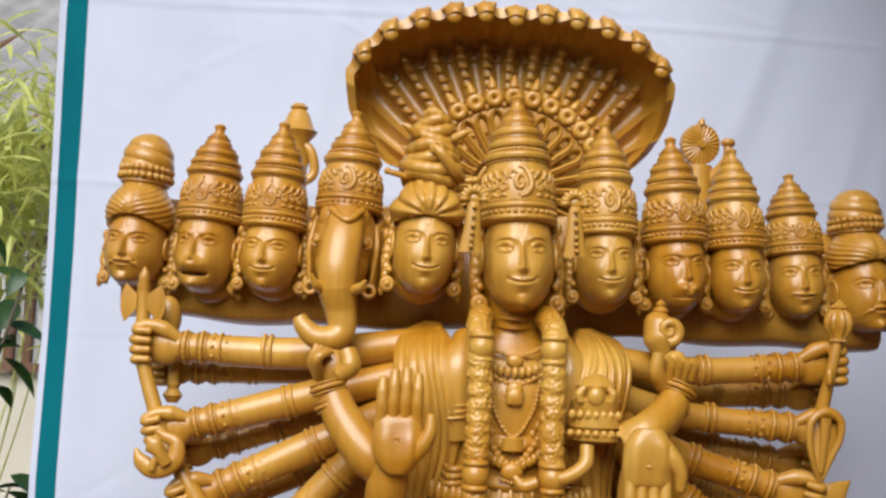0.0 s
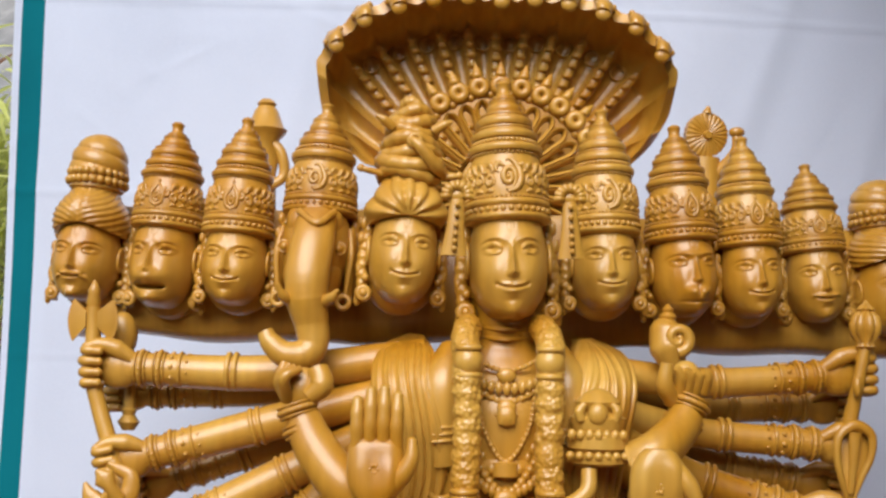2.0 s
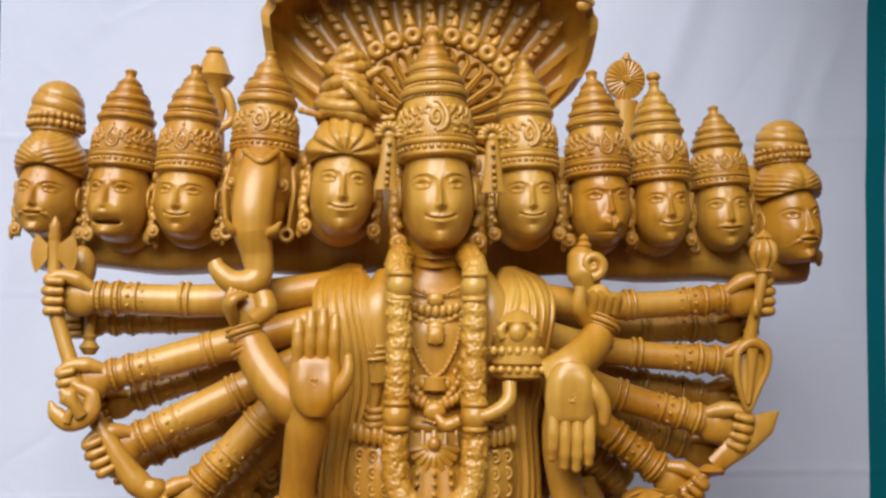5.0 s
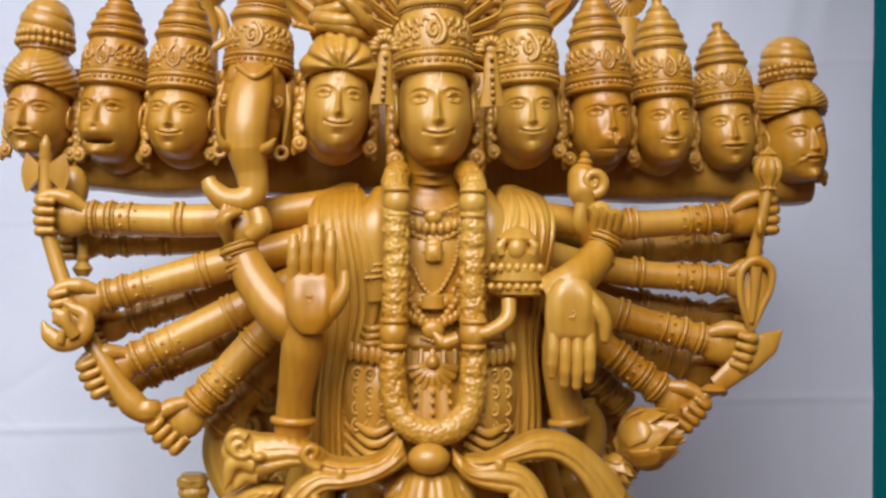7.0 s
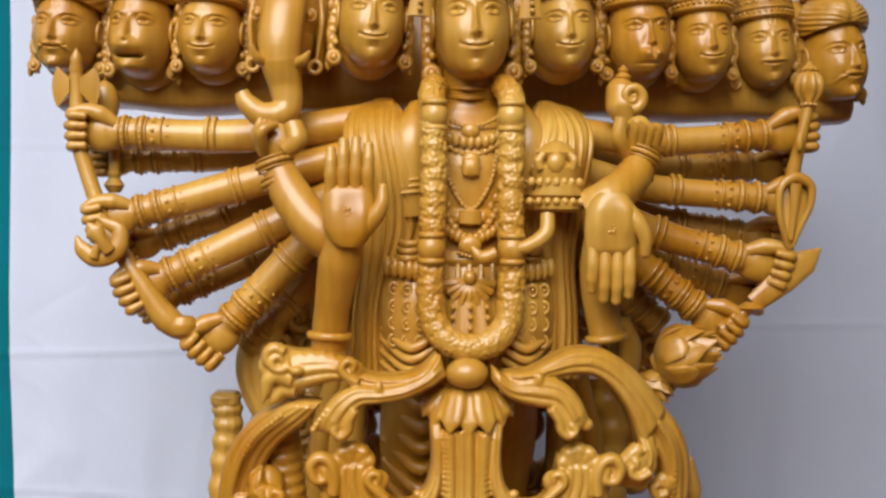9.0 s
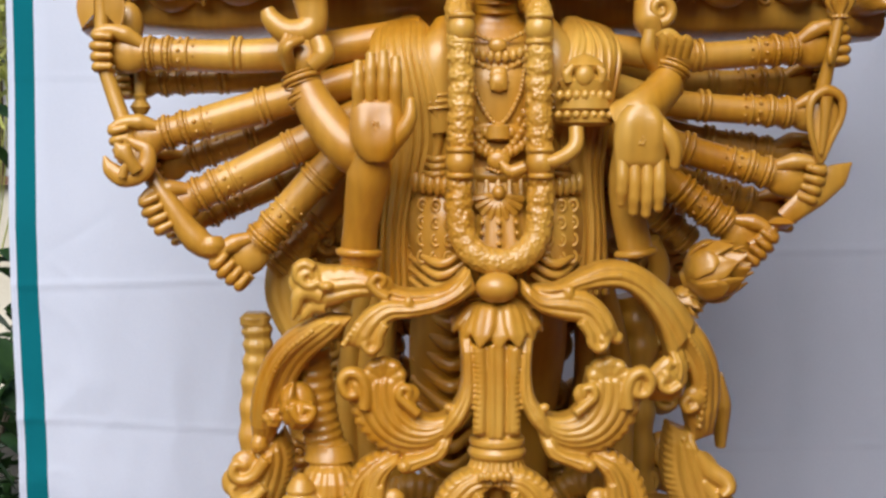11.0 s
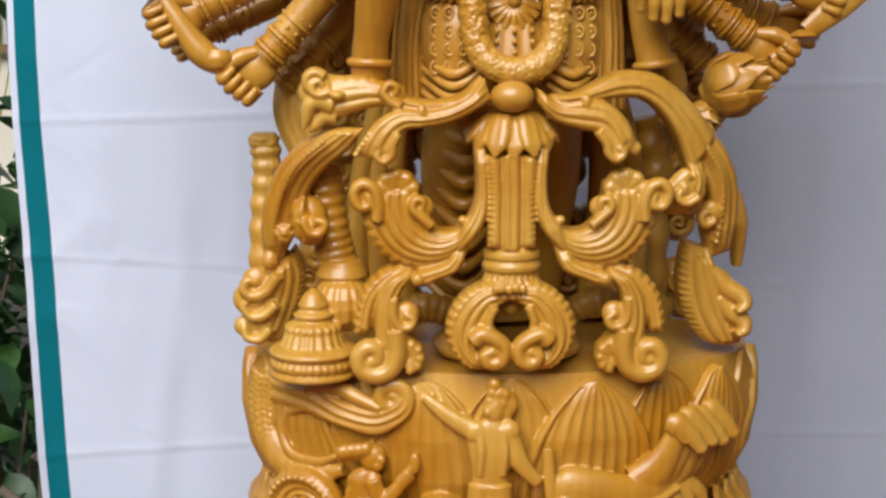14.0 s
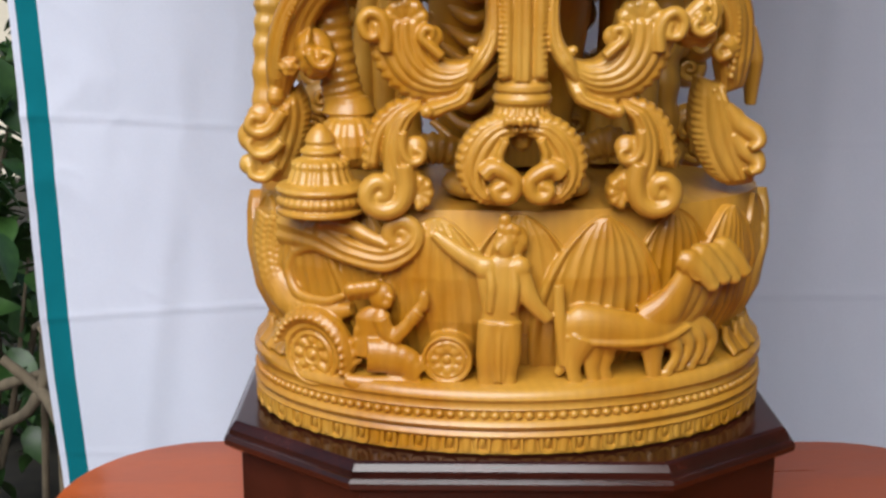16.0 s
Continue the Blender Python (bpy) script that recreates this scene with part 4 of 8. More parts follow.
# ---- small figures behind the crowns ----
S.lathe((-0.147, 1.405, 1.862), [(0.010, -0.03), (0.016, 0.0), (0.013, 0.02), (0.022, 0.030), (0.024, 0.034), (0.020, 0.036), (0.013, 0.055), (0.009, 0.06), (0.011, 0.063), (0.006, 0.068)], 18)
S.tube([(-0.147, 1.405, 1.885), (-0.130, 1.40, 1.872), (-0.125, 1.40, 1.845), (-0.142, 1.395, 1.83)], [0.006, 0.006, 0.005])
S.tube([(-0.147, 1.405, 1.75), (-0.147, 1.405, 1.88)], [0.016, 0.012])
S.m = place(0.341, 1.405, 1.905, 10, 6)
c = np.linspace(0, 2 * np.pi, 97)[:-1]
S.grid(np.array([np.stack([r * np.cos(c) * (1 + e * np.cos(24 * c)), y + d * np.cos(24 * c), r * np.sin(c) * (1 + e * np.cos(24 * c))], -1) for r, y, d, e in
                 ((0.001, -0.008, 0, 0), (0.004, -0.008, 0, 0), (0.005, -0.005, 0, 0), (0.012, -0.005, 0.0007, 0), (0.021, -0.004, 0.001, 0), (0.0245, -0.003, 0.0005, 0.02), (0.0245, 0.005, 0, 0.02), (0.001, 0.006, 0, 0))]))
S.tube([(0, 0, 0.024), (0.001, 0, 0.032)], [0.006, 0.002])
S.m = I4
S.tube([(0.341, 1.415, 1.75), (0.341, 1.415, 1.88)], [0.022, 0.018])
S.tube([(0.352, 1.41, 1.86), (0.372, 1.40, 1.885), (0.374, 1.40, 1.905)], [0.007, 0.006, 0.005])
S.ball((0.374, 1.40, 1.908), (0.009, 0.008, 0.006))

# ---- trunk of the figure ----
CX = 0.107


def band(p, t, r, w=0.0026):
    t = unit(np.asarray(t, float))
    f = unit(np.array([0, -1.0, 0]) - t * -t[1])
    S.ring(p, r * 1.05, w, 24, np.stack([np.cross(t, f), f, t], 1))


def loft(rows, segs=64, ripple=None):
    """Ellipses (z, x, y, rx, ry) joined from bottom to top; ripple(angle, z) scales them."""
    zs = np.array([r[0] for r in rows])
    zz = np.linspace(zs[0], zs[-1], 60)
    rest = spline(np.array(rows), 60)
    a = np.linspace(0, 2 * np.pi, segs, endpoint=False)
    out = []
    for z, x, y, rx, ry in rest:
        k = ripple(a, z) if ripple else 1
        out.append(np.stack([x + rx * k * np.cos(a), y + ry * k * np.sin(a), z + 0 * a], -1))
    S.grid(np.array(out))


loft([(1.60, CX, 1.235, 0.066, 0.050), (1.63, CX, 1.235, 0.066, 0.050), (1.655, CX, 1.240, 0.050, 0.042), (1.668, CX, 1.235, 0.030, 0.034), (1.70, CX, 1.230, 0.028, 0.034)])
loft([(1.44, CX, 1.225, 0.058, 0.058), (1.475, CX, 1.222, 0.068, 0.062), (1.51, CX, 1.222, 0.066, 0.053), (1.545, CX, 1.222, 0.064, 0.053), (1.58, CX, 1.222, 0.066, 0.056), (1.61, CX, 1.225, 0.062, 0.058), (1.64, CX, 1.235, 0.062, 0.050)], 64)
# hips and the pleated skirt
loft([(1.16, CX, 1.33, 0.050, 0.030), (1.25, CX, 1.33, 0.050, 0.030), (1.33, CX, 1.31, 0.056, 0.040), (1.395, CX, 1.25, 0.070, 0.062), (1.43, CX, 1.228, 0.080, 0.073), (1.47, CX, 1.226, 0.076, 0.070), (1.505, CX, 1.226, 0.062, 0.062), (1.52, CX, 1.226, 0.052, 0.055)], 120,
     lambda a, z: 1 + 0.018 * np.sin(34 * a) * np.clip((1.49 - z) / 0.05, 0, 1))
# legs with draped folds
for s in (-1, 1):
    S.tube([(CX + s * 0.035, 1.235, 1.42), (CX + s * 0.046, 1.262 + 0.03 * (s > 0), 1.33), (CX + s * 0.045, 1.28 + 0.05 * (s > 0), 1.24), (CX + s * 0.042, 1.285 + 0.05 * (s > 0), 1.165)], [0.042, 0.038, 0.031, 0.026], sides=20)
    for k in range(10 if s < 0 else 0):
        z = 1.392 - 0.022 * k
        S.tube([(CX + s * 0.010, 1.222 + 0.005 * k, z + 0.018), (CX + s * 0.042, 1.203 + 0.005 * k, z - 0.006), (CX + s * 0.080, 1.240 + 0.003 * k, z + 0.020)], [0.003, 0.0075, 0.004], sides=10)
    S.ball((CX + s * 0.045, 1.19, 1.165), (0.028, 0.045, 0.014))
    # rounded hip with swags under it
    S.ball((CX + s * 0.049, 1.198, 1.462), (0.038, 0.050, 0.062), 36, 26)
    for k in range(4):
        z = 1.432 - 0.011 * k
        S.tube([(CX + s * 0.030, 1.150, z + 0.010), (CX + s * 0.056, 1.150 + 0.003 * k, z - 0.003), (CX + s * 0.083, 1.186, z + 0.012)], [0.003, 0.0048, 0.003], sides=10, n=18)
# the shawl over both shoulders, falling in narrow folds behind the hands
for s in (-1, 1):
    inner = spline(np.array([(0.0320, 1.262, 1.6720), (0.0420, 1.212, 1.6550), (0.0440, 1.185, 1.6290), (0.0530, 1.180, 1.5880), (0.0560, 1.196, 1.5460), (0.0430, 1.198, 1.5040), (0.0360, 1.198, 1.4590), (0.0400, 1.198, 1.3970)]), 70)
    outer = spline(np.array([(0.0150, 1.285, 1.6740), (-0.0100, 1.240, 1.6580), (-0.0160, 1.205, 1.6260), (-0.0070, 1.205, 1.5700), (0.0000, 1.210, 1.5140), (-0.0050, 1.215, 1.4570), (-0.0090, 1.215, 1.3940)]), 70)
    rows = []
    for i in range(70):
        v = i / 69
        row = []
        for t in np.linspace(0, 1, 100):
            p = inner[i] + (outer[i] - inner[i]) * t
            fold = abs(math.sin(math.pi * (5.0 * t + 1.1 * noise.noise((2.2 * t, 1.6 * v, 3.0 + s)) + 0.8 * v))) ** 0.8
            fine = abs(math.sin(math.pi * (12.0 * t + 2.4 * noise.noise((2.2 * t, 1.6 * v, 3.0 + s)) + 1.9 * v)))
            p = p + np.array([0, -0.004 - 0.012 * math.sin(math.pi * t) ** 0.7 - (0.0020 + 0.0036 * v) * fold - 0.0012 * fine, 0])
            row.append((CX + s * (CX - p[0]), p[1], p[2]))
        back = [(CX + s * (CX - (inner[i] + (outer[i] - inner[i]) * t)[0]), (inner[i] + (outer[i] - inner[i]) * t)[1] + 0.035, inner[i][2] + (outer[i][2] - inner[i][2]) * t) for t in (1, 0.5, 0)]
        rows.append(row + back)
    S.grid(np.array(rows))
    # bare shoulder with an armlet, sash knot at the hip, embossed panel
    S.tube([(CX + s * 0.044, 1.215, 1.655), (CX + s * 0.056, 1.194, 1.625), (CX + s * 0.058, 1.192, 1.590), (CX + s * 0.053, 1.196, 1.555)], [0.018, 0.0235, 0.0205, 0.018], sides=22, n=30)
    for k in range(3):
        band(np.array((CX + s * 0.058, 1.192, 1.588 - 0.006 * k)), (0.1 * s, 0, 1), 0.0192, 0.0016)
    for k in range(3):
        S.tube([(CX + s * 0.040, 1.160, 1.530 - 0.007 * k), (CX + s * (0.060 + 0.001 * k), 1.152, 1.527 - 0.007 * k), (CX + s * (0.066 + 0.002 * k), 1.180, 1.529 - 0.007 * k)], [0.003, 0.0036, 0.002], sides=10, n=18)
    for k in range(6):
        S.ball((CX + s * (0.044 + 0.0068 * k), 1.149 + 0.00075 * k * k, 1.501 + 0.0008 * k), (0.0050, 0.0060, 0.0100), 12, 9)
    for k in range(12):
        row, col = k // 3, k % 3
        S.ring((CX + s * (0.047 + 0.0125 * col), 1.1475 + 0.0030 * col**2 + 0.0012 * (row - 1) ** 2, 1.484 - 0.0165 * row), 0.0042, 0.0014, 14, [[1, 0, 0], [0, 0, 1], [0, 1, 0]], 1.3)
        S.ball((CX + s * (0.047 + 0.0125 * col), 1.1475 + 0.0030 * col**2 + 0.0012 * (row - 1) ** 2, 1.484 - 0.0165 * row), (0.0018, 0.002, 0.0024), 7, 5)
# neck lines and necklaces
for k in range(3):
    S.tube([(CX - 0.029, 1.222, 1.690 - 0.009 * k), (CX, 1.196, 1.687 - 0.009 * k), (CX + 0.029, 1.222, 1.690 - 0.009 * k)], 0.0022, sides=6)


def chain(half, top, drop, y0, y1, r, n, pendant=0.0):
    pts = [(CX - half, y0, top), (CX - half * 0.75, y1 + 0.004, top - drop * 0.55), (CX, y1, top - drop), (CX + half * 0.75, y1 + 0.004, top - drop * 0.55), (CX + half, y0, top)]
    S.tube(pts, r * 0.7, sides=6)
    S.beads(pts, n, r)
    if pendant:
        S.ball((CX, y1 - 0.004, top - drop - pendant * 0.5), (pendant, 0.004, pendant * 0.8))
        S.ring((CX, y1 - 0.004, top - drop - pendant * 0.4), pendant * 0.5, pendant * 0.2, 16, [[1, 0, 0], [0, 0, 1], [0, 1, 0]])
        for a in range(-3, 4):
            S.ball((CX + a * pendant * 0.33, y1 - 0.004, top - drop - pendant * (1.5 - 0.1 * abs(a))), pendant * 0.2, 6, 5)


chain(0.036, 1.662, 0.022, 1.200, 1.180, 0.0026, 24, 0.009)
chain(0.046, 1.652, 0.040, 1.192, 1.170, 0.0034, 28, 0.009)
chain(0.026, 1.620, 0.060, 1.172, 1.163, 0.0026, 30, 0.0)
chain(0.036, 1.600, 0.068, 1.172, 1.162, 0.0042, 30, 0.011)
for k in range(13):
    a = radians(-150 + 120 * k / 12)
    S.ball((CX + 0.034 * math.cos(a), 1.162, 1.566 + 0.034 * math.sin(a)), (0.0042, 0.004, 0.0058), 7, 5)
for k in range(17):
    a = radians(-165 + 150 * k / 16)
    S.ball((CX + 0.044 * math.cos(a), 1.178 - 0.010 * math.cos(radians(-90) - a), 1.658 + 0.034 * math.sin(a)), (0.0038, 0.0035, 0.0062), 7, 5)
for k in range(11):
    a = radians(-160 + 140 * k / 10)
    S.ball((CX + 0.030 * math.cos(a), 1.171, 1.596 + 0.044 * math.sin(a)), (0.0036, 0.0035, 0.0055), 7, 5)
S.lathe((CX, 1.163, 1.600), [(0.0001, -0.010), (0.008, -0.007), (0.009, 0.0), (0.008, 0.007), (0.0001, 0.010)], 16, squash=0.5)
for k in range(7):
    S.tube([(CX + (k - 3) * 0.011, 1.160 + 0.0012 * (k - 3) ** 2, 1.508), (CX + (k - 3) * 0.0112, 1.157 + 0.0012 * (k - 3) ** 2, 1.494), (CX + (k - 3) * 0.0114, 1.156 + 0.0012 * (k - 3) ** 2, 1.482)], [0.0022, 0.0034, 0.0010], sides=7)
# girdle, bare belly and the apron of the skirt
loft([(1.545, CX, 1.222, 0.051, 0.0575), (1.553, CX, 1.222, 0.053, 0.060), (1.561, CX, 1.222, 0.051, 0.0575)])
S.lathe((CX, 1.163, 1.553), [(0.0001, -0.009), (0.011, -0.006), (0.011, 0.006), (0.0001, 0.009)], 14, squash=0.5)
for k in (-2, -1, 1, 2):
    S.ball((CX + k * 0.012, 1.166, 1.553), (0.005, 0.004, 0.006), 8, 6)
loft([(1.505, CX, 1.224, 0.056, 0.060), (1.512, CX, 1.224, 0.059, 0.064), (1.520, CX, 1.224, 0.056, 0.060)])
for k in range(9):
    a = radians(-170 + 160 * k / 8)
    S.tube([(CX, 1.156, 1.494), (CX + 0.012 * math.cos(a), 1.152, 1.494 + 0.012 * math.sin(a)), (CX + 0.024 * math.cos(a), 1.154, 1.494 + 0.024 * math.sin(a))], [0.002, 0.0035, 0.0042], sides=7)
S.ball((CX, 1.152, 1.496), 0.007, 10, 8)
S.tube([(CX, 1.158, 1.475), (CX, 1.152, 1.43), (CX, 1.158, 1.40)], [0.020, 0.026, 0.022], [0.008, 0.009, 0.008], grooves=3, amp=0.3, n=20)
for s in (-1, 0, 1):
    S.beads([(CX + s * 0.016, 1.145, 1.468), (CX + s * 0.018, 1.141, 1.43), (CX + s * 0.016, 1.147, 1.405)], 9, 0.0028)

# ---- flower garland ----
GARLAND = [(CX - 0.034, 1.205, 1.681), (CX - 0.038, 1.172, 1.668), (CX - 0.037, 1.149, 1.642), (CX - 0.036, 1.143, 1.585), (CX - 0.037, 1.140, 1.535), (CX - 0.038, 1.138, 1.492), (CX - 0.034, 1.135, 1.455), (CX - 0.019, 1.130, 1.437), (CX, 1.128, 1.432)]
GARLAND += [(2 * CX - x, y, z) for x, y, z in GARLAND[-2::-1]]
path = spline(GARLAND, 420)
tan = unit(np.gradient(path, axis=0))
out = unit(np.array([0, -1.0, 0]) - tan * -tan[:, 1:2])
side = np.cross(tan, out)
TRUNK, S = S, Clay()
S.tube(GARLAND, 0.0110, sides=20, n=200)
petal_rng = random.Random(11)
for i in range(4, 420, 6):
    for k in range(4):
        a = radians(-15 + 60 * k + 30 * ((i // 6) % 2) + petal_rng.uniform(-10, 10))
        v = side[i] * math.cos(a) + out[i] * math.sin(a)
        w = np.cross(v, tan[i])
        c = path[i] + v * 0.0100 + tan[i] * petal_rng.uniform(-0.003, 0.003)
        S.ball(c + v * 0.0012, 0.0022, 8, 6)
        turn0 = petal_rng.uniform(0, 1)
        for j in range(5):
            f = 2 * math.pi * (j + turn0) / 5
            S.ball(c + (tan[i] * math.cos(f) + w * math.sin(f)) * petal_rng.uniform(0.0034, 0.0046), petal_rng.uniform(0.0024, 0.0033), 7, 5)
S = fused(S, 0.0010, 0.0003, 1, TRUNK)
for s in (-1, 1):
    for z, y in ((1.648, 1.146), (1.524, 1.135)):
        S.ball((CX + s * (0.036 if z > 1.6 else 0.0375), y, z), (0.0135, 0.0135, 0.0145), 20, 14)
        for dz in (-0.012, 0.012):
            S.ring((CX + s * (0.036 if z > 1.6 else 0.0375), y, z + dz), 0.010, 0.003, 18)
S.ball((0.103, 1.116, 1.410), (0.0198, 0.017, 0.0145), 28, 18)

# ---- arms ----


def bracelet(p, t, r):
    """Two bead strings and smooth bands round the arm at p; t: the arm's way."""
    t = unit(np.asarray(t, float))
    f = unit(np.array([0, -1.0, 0]) - t * -t[1])
    u = np.cross(t, f)
    rot = np.stack([u, f, t], 1)
    for d in (-0.010, 0.008):
        S.ring(np.asarray(p) + t * (d - 0.0048), r * 1.03, 0.0011, 24, rot)
        S.ring(np.asarray(p) + t * (d + 0.0048), r * 1.03, 0.0011, 24, rot)
        S.ring(np.asarray(p) + t * d, r * 1.0, 0.0028, 24, rot)
        for k in range(20):
            a = 2 * math.pi * k / 20
            S.ball(np.asarray(p) + t * d + (u * math.cos(a) + f * math.sin(a)) * r * 1.06, 0.0023, 7, 5)


def fist(c, t, k=1.0, grip=(0, 0, 1)):
    """A closed hand at c; t: the way the forearm points, grip: the rod it holds."""
    c, t = np.asarray(c, float), unit(np.asarray(t, float))
    g = unit(np.asarray(grip, float) - t * np.dot(grip, t))
    f = np.array([0, -1.0, 0])
    f = unit(f - t * f.dot(t))
    rot = np.stack([t, f, g], 1)
    S.ball(c - t * 0.006 * k, np.array([0.024, 0.0125, 0.0205]) * k, 22, 14, rot)
    S.tube([c - t * 0.034 * k, c - t * 0.014 * k], [0.0135 * k, 0.017 * k], [0.011 * k, 0.012 * k], sides=16)
    for i in range(4):
        o = g * (0.0165 - 0.0108 * i) * k
        ln = (0.95, 1.05, 1.0, 0.85)[i]
        S.tube([c + o + t * 0.006 * k + f * 0.004 * k, c + o + t * 0.017 * k * ln + f * 0.006 * k, c + o + t * 0.0235 * k * ln + f * 0.012 * k, c + o * 0.95 + t * 0.020 * k + f * 0.020 * k, c + o * 0.92 + t * 0.008 * k + f * 0.020 * k],
               np.array([0.0055, 0.0058, 0.0056, 0.0052, 0.0038]) * k, sides=9, n=22)
        S.ball(c + o * 0.92 + t * 0.008 * k + f * 0.020 * k, 0.0042 * k, 8, 6)
    S.tube([c - t * 0.024 * k + g * 0.007 * k + f * 0.006 * k, c - t * 0.006 * k + g * 0.0175 * k + f * 0.009 * k, c + t * 0.010 * k + g * 0.0215 * k + f * 0.013 * k, c + t * 0.022 * k + g * 0.019 * k + f * 0.016 * k], np.array([0.006, 0.0092, 0.0068, 0.0045]) * k, sides=12, n=22)
    S.ball(c + t * 0.022 * k + g * 0.019 * k + f * 0.016 * k, 0.0046 * k, 8, 6)


def arm(a, b, c, r0, r1, rings=(0.45,), hand_scale=1.0, grip=(0, 0, 1), hand_at=0.028):
    """Shoulder a, elbow b, wrist c."""
    a, b, c = (np.asarray(p, float) for p in (a, b, c))
    S.tube([a, b, c], [r0, r0 * 1.02, r0 * 0.96, r1], sides=20, n=26)
    t = unit(c - b)
    bracelet(c - t * 0.016, t, r1 * 1.05)
    for k in rings:
        p = b + (c - b) * k
        r = r0 * 0.98 + (r1 - r0) * (0.4 + 0.6 * k)
        band(p, t, r)
        band(p + t * 0.007, t, r)
    # engraved cuff by the wrist
    band(c - t * 0.046, t, r1 * 1.03, 0.0016)
    f = unit(np.array([0, -1.0, 0]) - t * -t[1])
    u = np.cross(t, f)
    for k in range(9):
        a = 2 * math.pi * k / 9
        S.ball(c - t * 0.038 + (u * math.cos(a) + f * math.sin(a)) * r1 * 1.005, 0.0024, 8, 6)
        S.ball(c - t * 0.053 + (u * math.cos(a + 0.35) + f * math.sin(a + 0.35)) * r1 * 1.01, 0.0016, 7, 5)
    if hand_scale:
        fist(c + t * hand_at * 0.75, t, hand_scale, grip)


# front arms: shoulder, elbow, wrist
arm((0.036, 1.235, 1.652), (-0.115, 1.258, 1.632), (-0.247, 1.262, 1.633), 0.0175, 0.0150, (0.25,), 1.0, (0.05, 0, 1))
arm((0.037, 1.235, 1.625), (-0.102, 1.250, 1.587), (-0.228, 1.250, 1.551), 0.0175, 0.0150, (0.15,), 0.95, (0.35, 0, 1))
arm((0.037, 1.230, 1.599), (-0.077, 1.240, 1.546), (-0.194, 1.235, 1.488), 0.0180, 0.0155, (0.12,), 1.0, (-0.45, 0, 1))
arm((-0.008, 1.225, 1.559), (-0.059, 1.232, 1.518), (-0.129, 1.235, 1.442), 0.0175, 0.0160, (0.1,), 1.0, (-0.6, 0, 1))
arm((0.187, 1.235, 1.644), (0.302, 1.258, 1.633), (0.425, 1.266, 1.642), 0.0150, 0.0140, (0.1,), 1.0, (0.1, 0, 1))
arm((0.205, 1.235, 1.607), (0.298, 1.262, 1.585), (0.420, 1.262, 1.576), 0.0150, 0.0140, (0.2,), 0.9, (0.1, 0, 1))
arm((0.204, 1.232, 1.584), (0.293, 1.250, 1.543), (0.395, 1.245, 1.513), 0.0160, 0.0145, (0.1,), 1.0, (0.4, 0, 1))
arm((0.198, 1.228, 1.572), (0.277, 1.245, 1.514), (0.349, 1.240, 1.460), 0.0165, 0.0150, (0.3,), 0.95, (0.6, 0, 1))
# rear arms, behind and a little lower
arm((0.036, 1.275, 1.632), (-0.120, 1.300, 1.613), (-0.240, 1.305, 1.607), 0.0150, 0.0130, (0.4,), 0.8)
arm((-0.011, 1.275, 1.599), (-0.107, 1.295, 1.562), (-0.210, 1.295, 1.525), 0.0150, 0.0130, (0.3,), 0.8)
arm((-0.010, 1.270, 1.569), (-0.076, 1.290, 1.521), (-0.190, 1.285, 1.468), 0.0155, 0.0135, (0.3,), 0.8)
arm((-0.010, 1.270, 1.546), (-0.052, 1.290, 1.485), (-0.121, 1.285, 1.411), 0.0155, 0.0135, (0.3,), 0.0)
arm((0.192, 1.280, 1.631), (0.306, 1.310, 1.609), (0.426, 1.315, 1.611), 0.0160, 0.0140, (0.3,), 0.9)
arm((0.210, 1.280, 1.590), (0.307, 1.310, 1.554), (0.413, 1.310, 1.536), 0.0160, 0.0140, (0.3,), 0.9)
arm((0.210, 1.275, 1.560), (0.299, 1.300, 1.511), (0.392, 1.300, 1.481), 0.0160, 0.0140, (0.3,), 0.9)
arm((0.204, 1.275, 1.548), (0.275, 1.300, 1.480), (0.325, 1.300, 1.438), 0.0160, 0.0140, (0.3,), 0.0)
S.ball((CX, 1.30, 1.56), (0.11, 0.05, 0.10), 30, 20)

# raised and lowered open hands


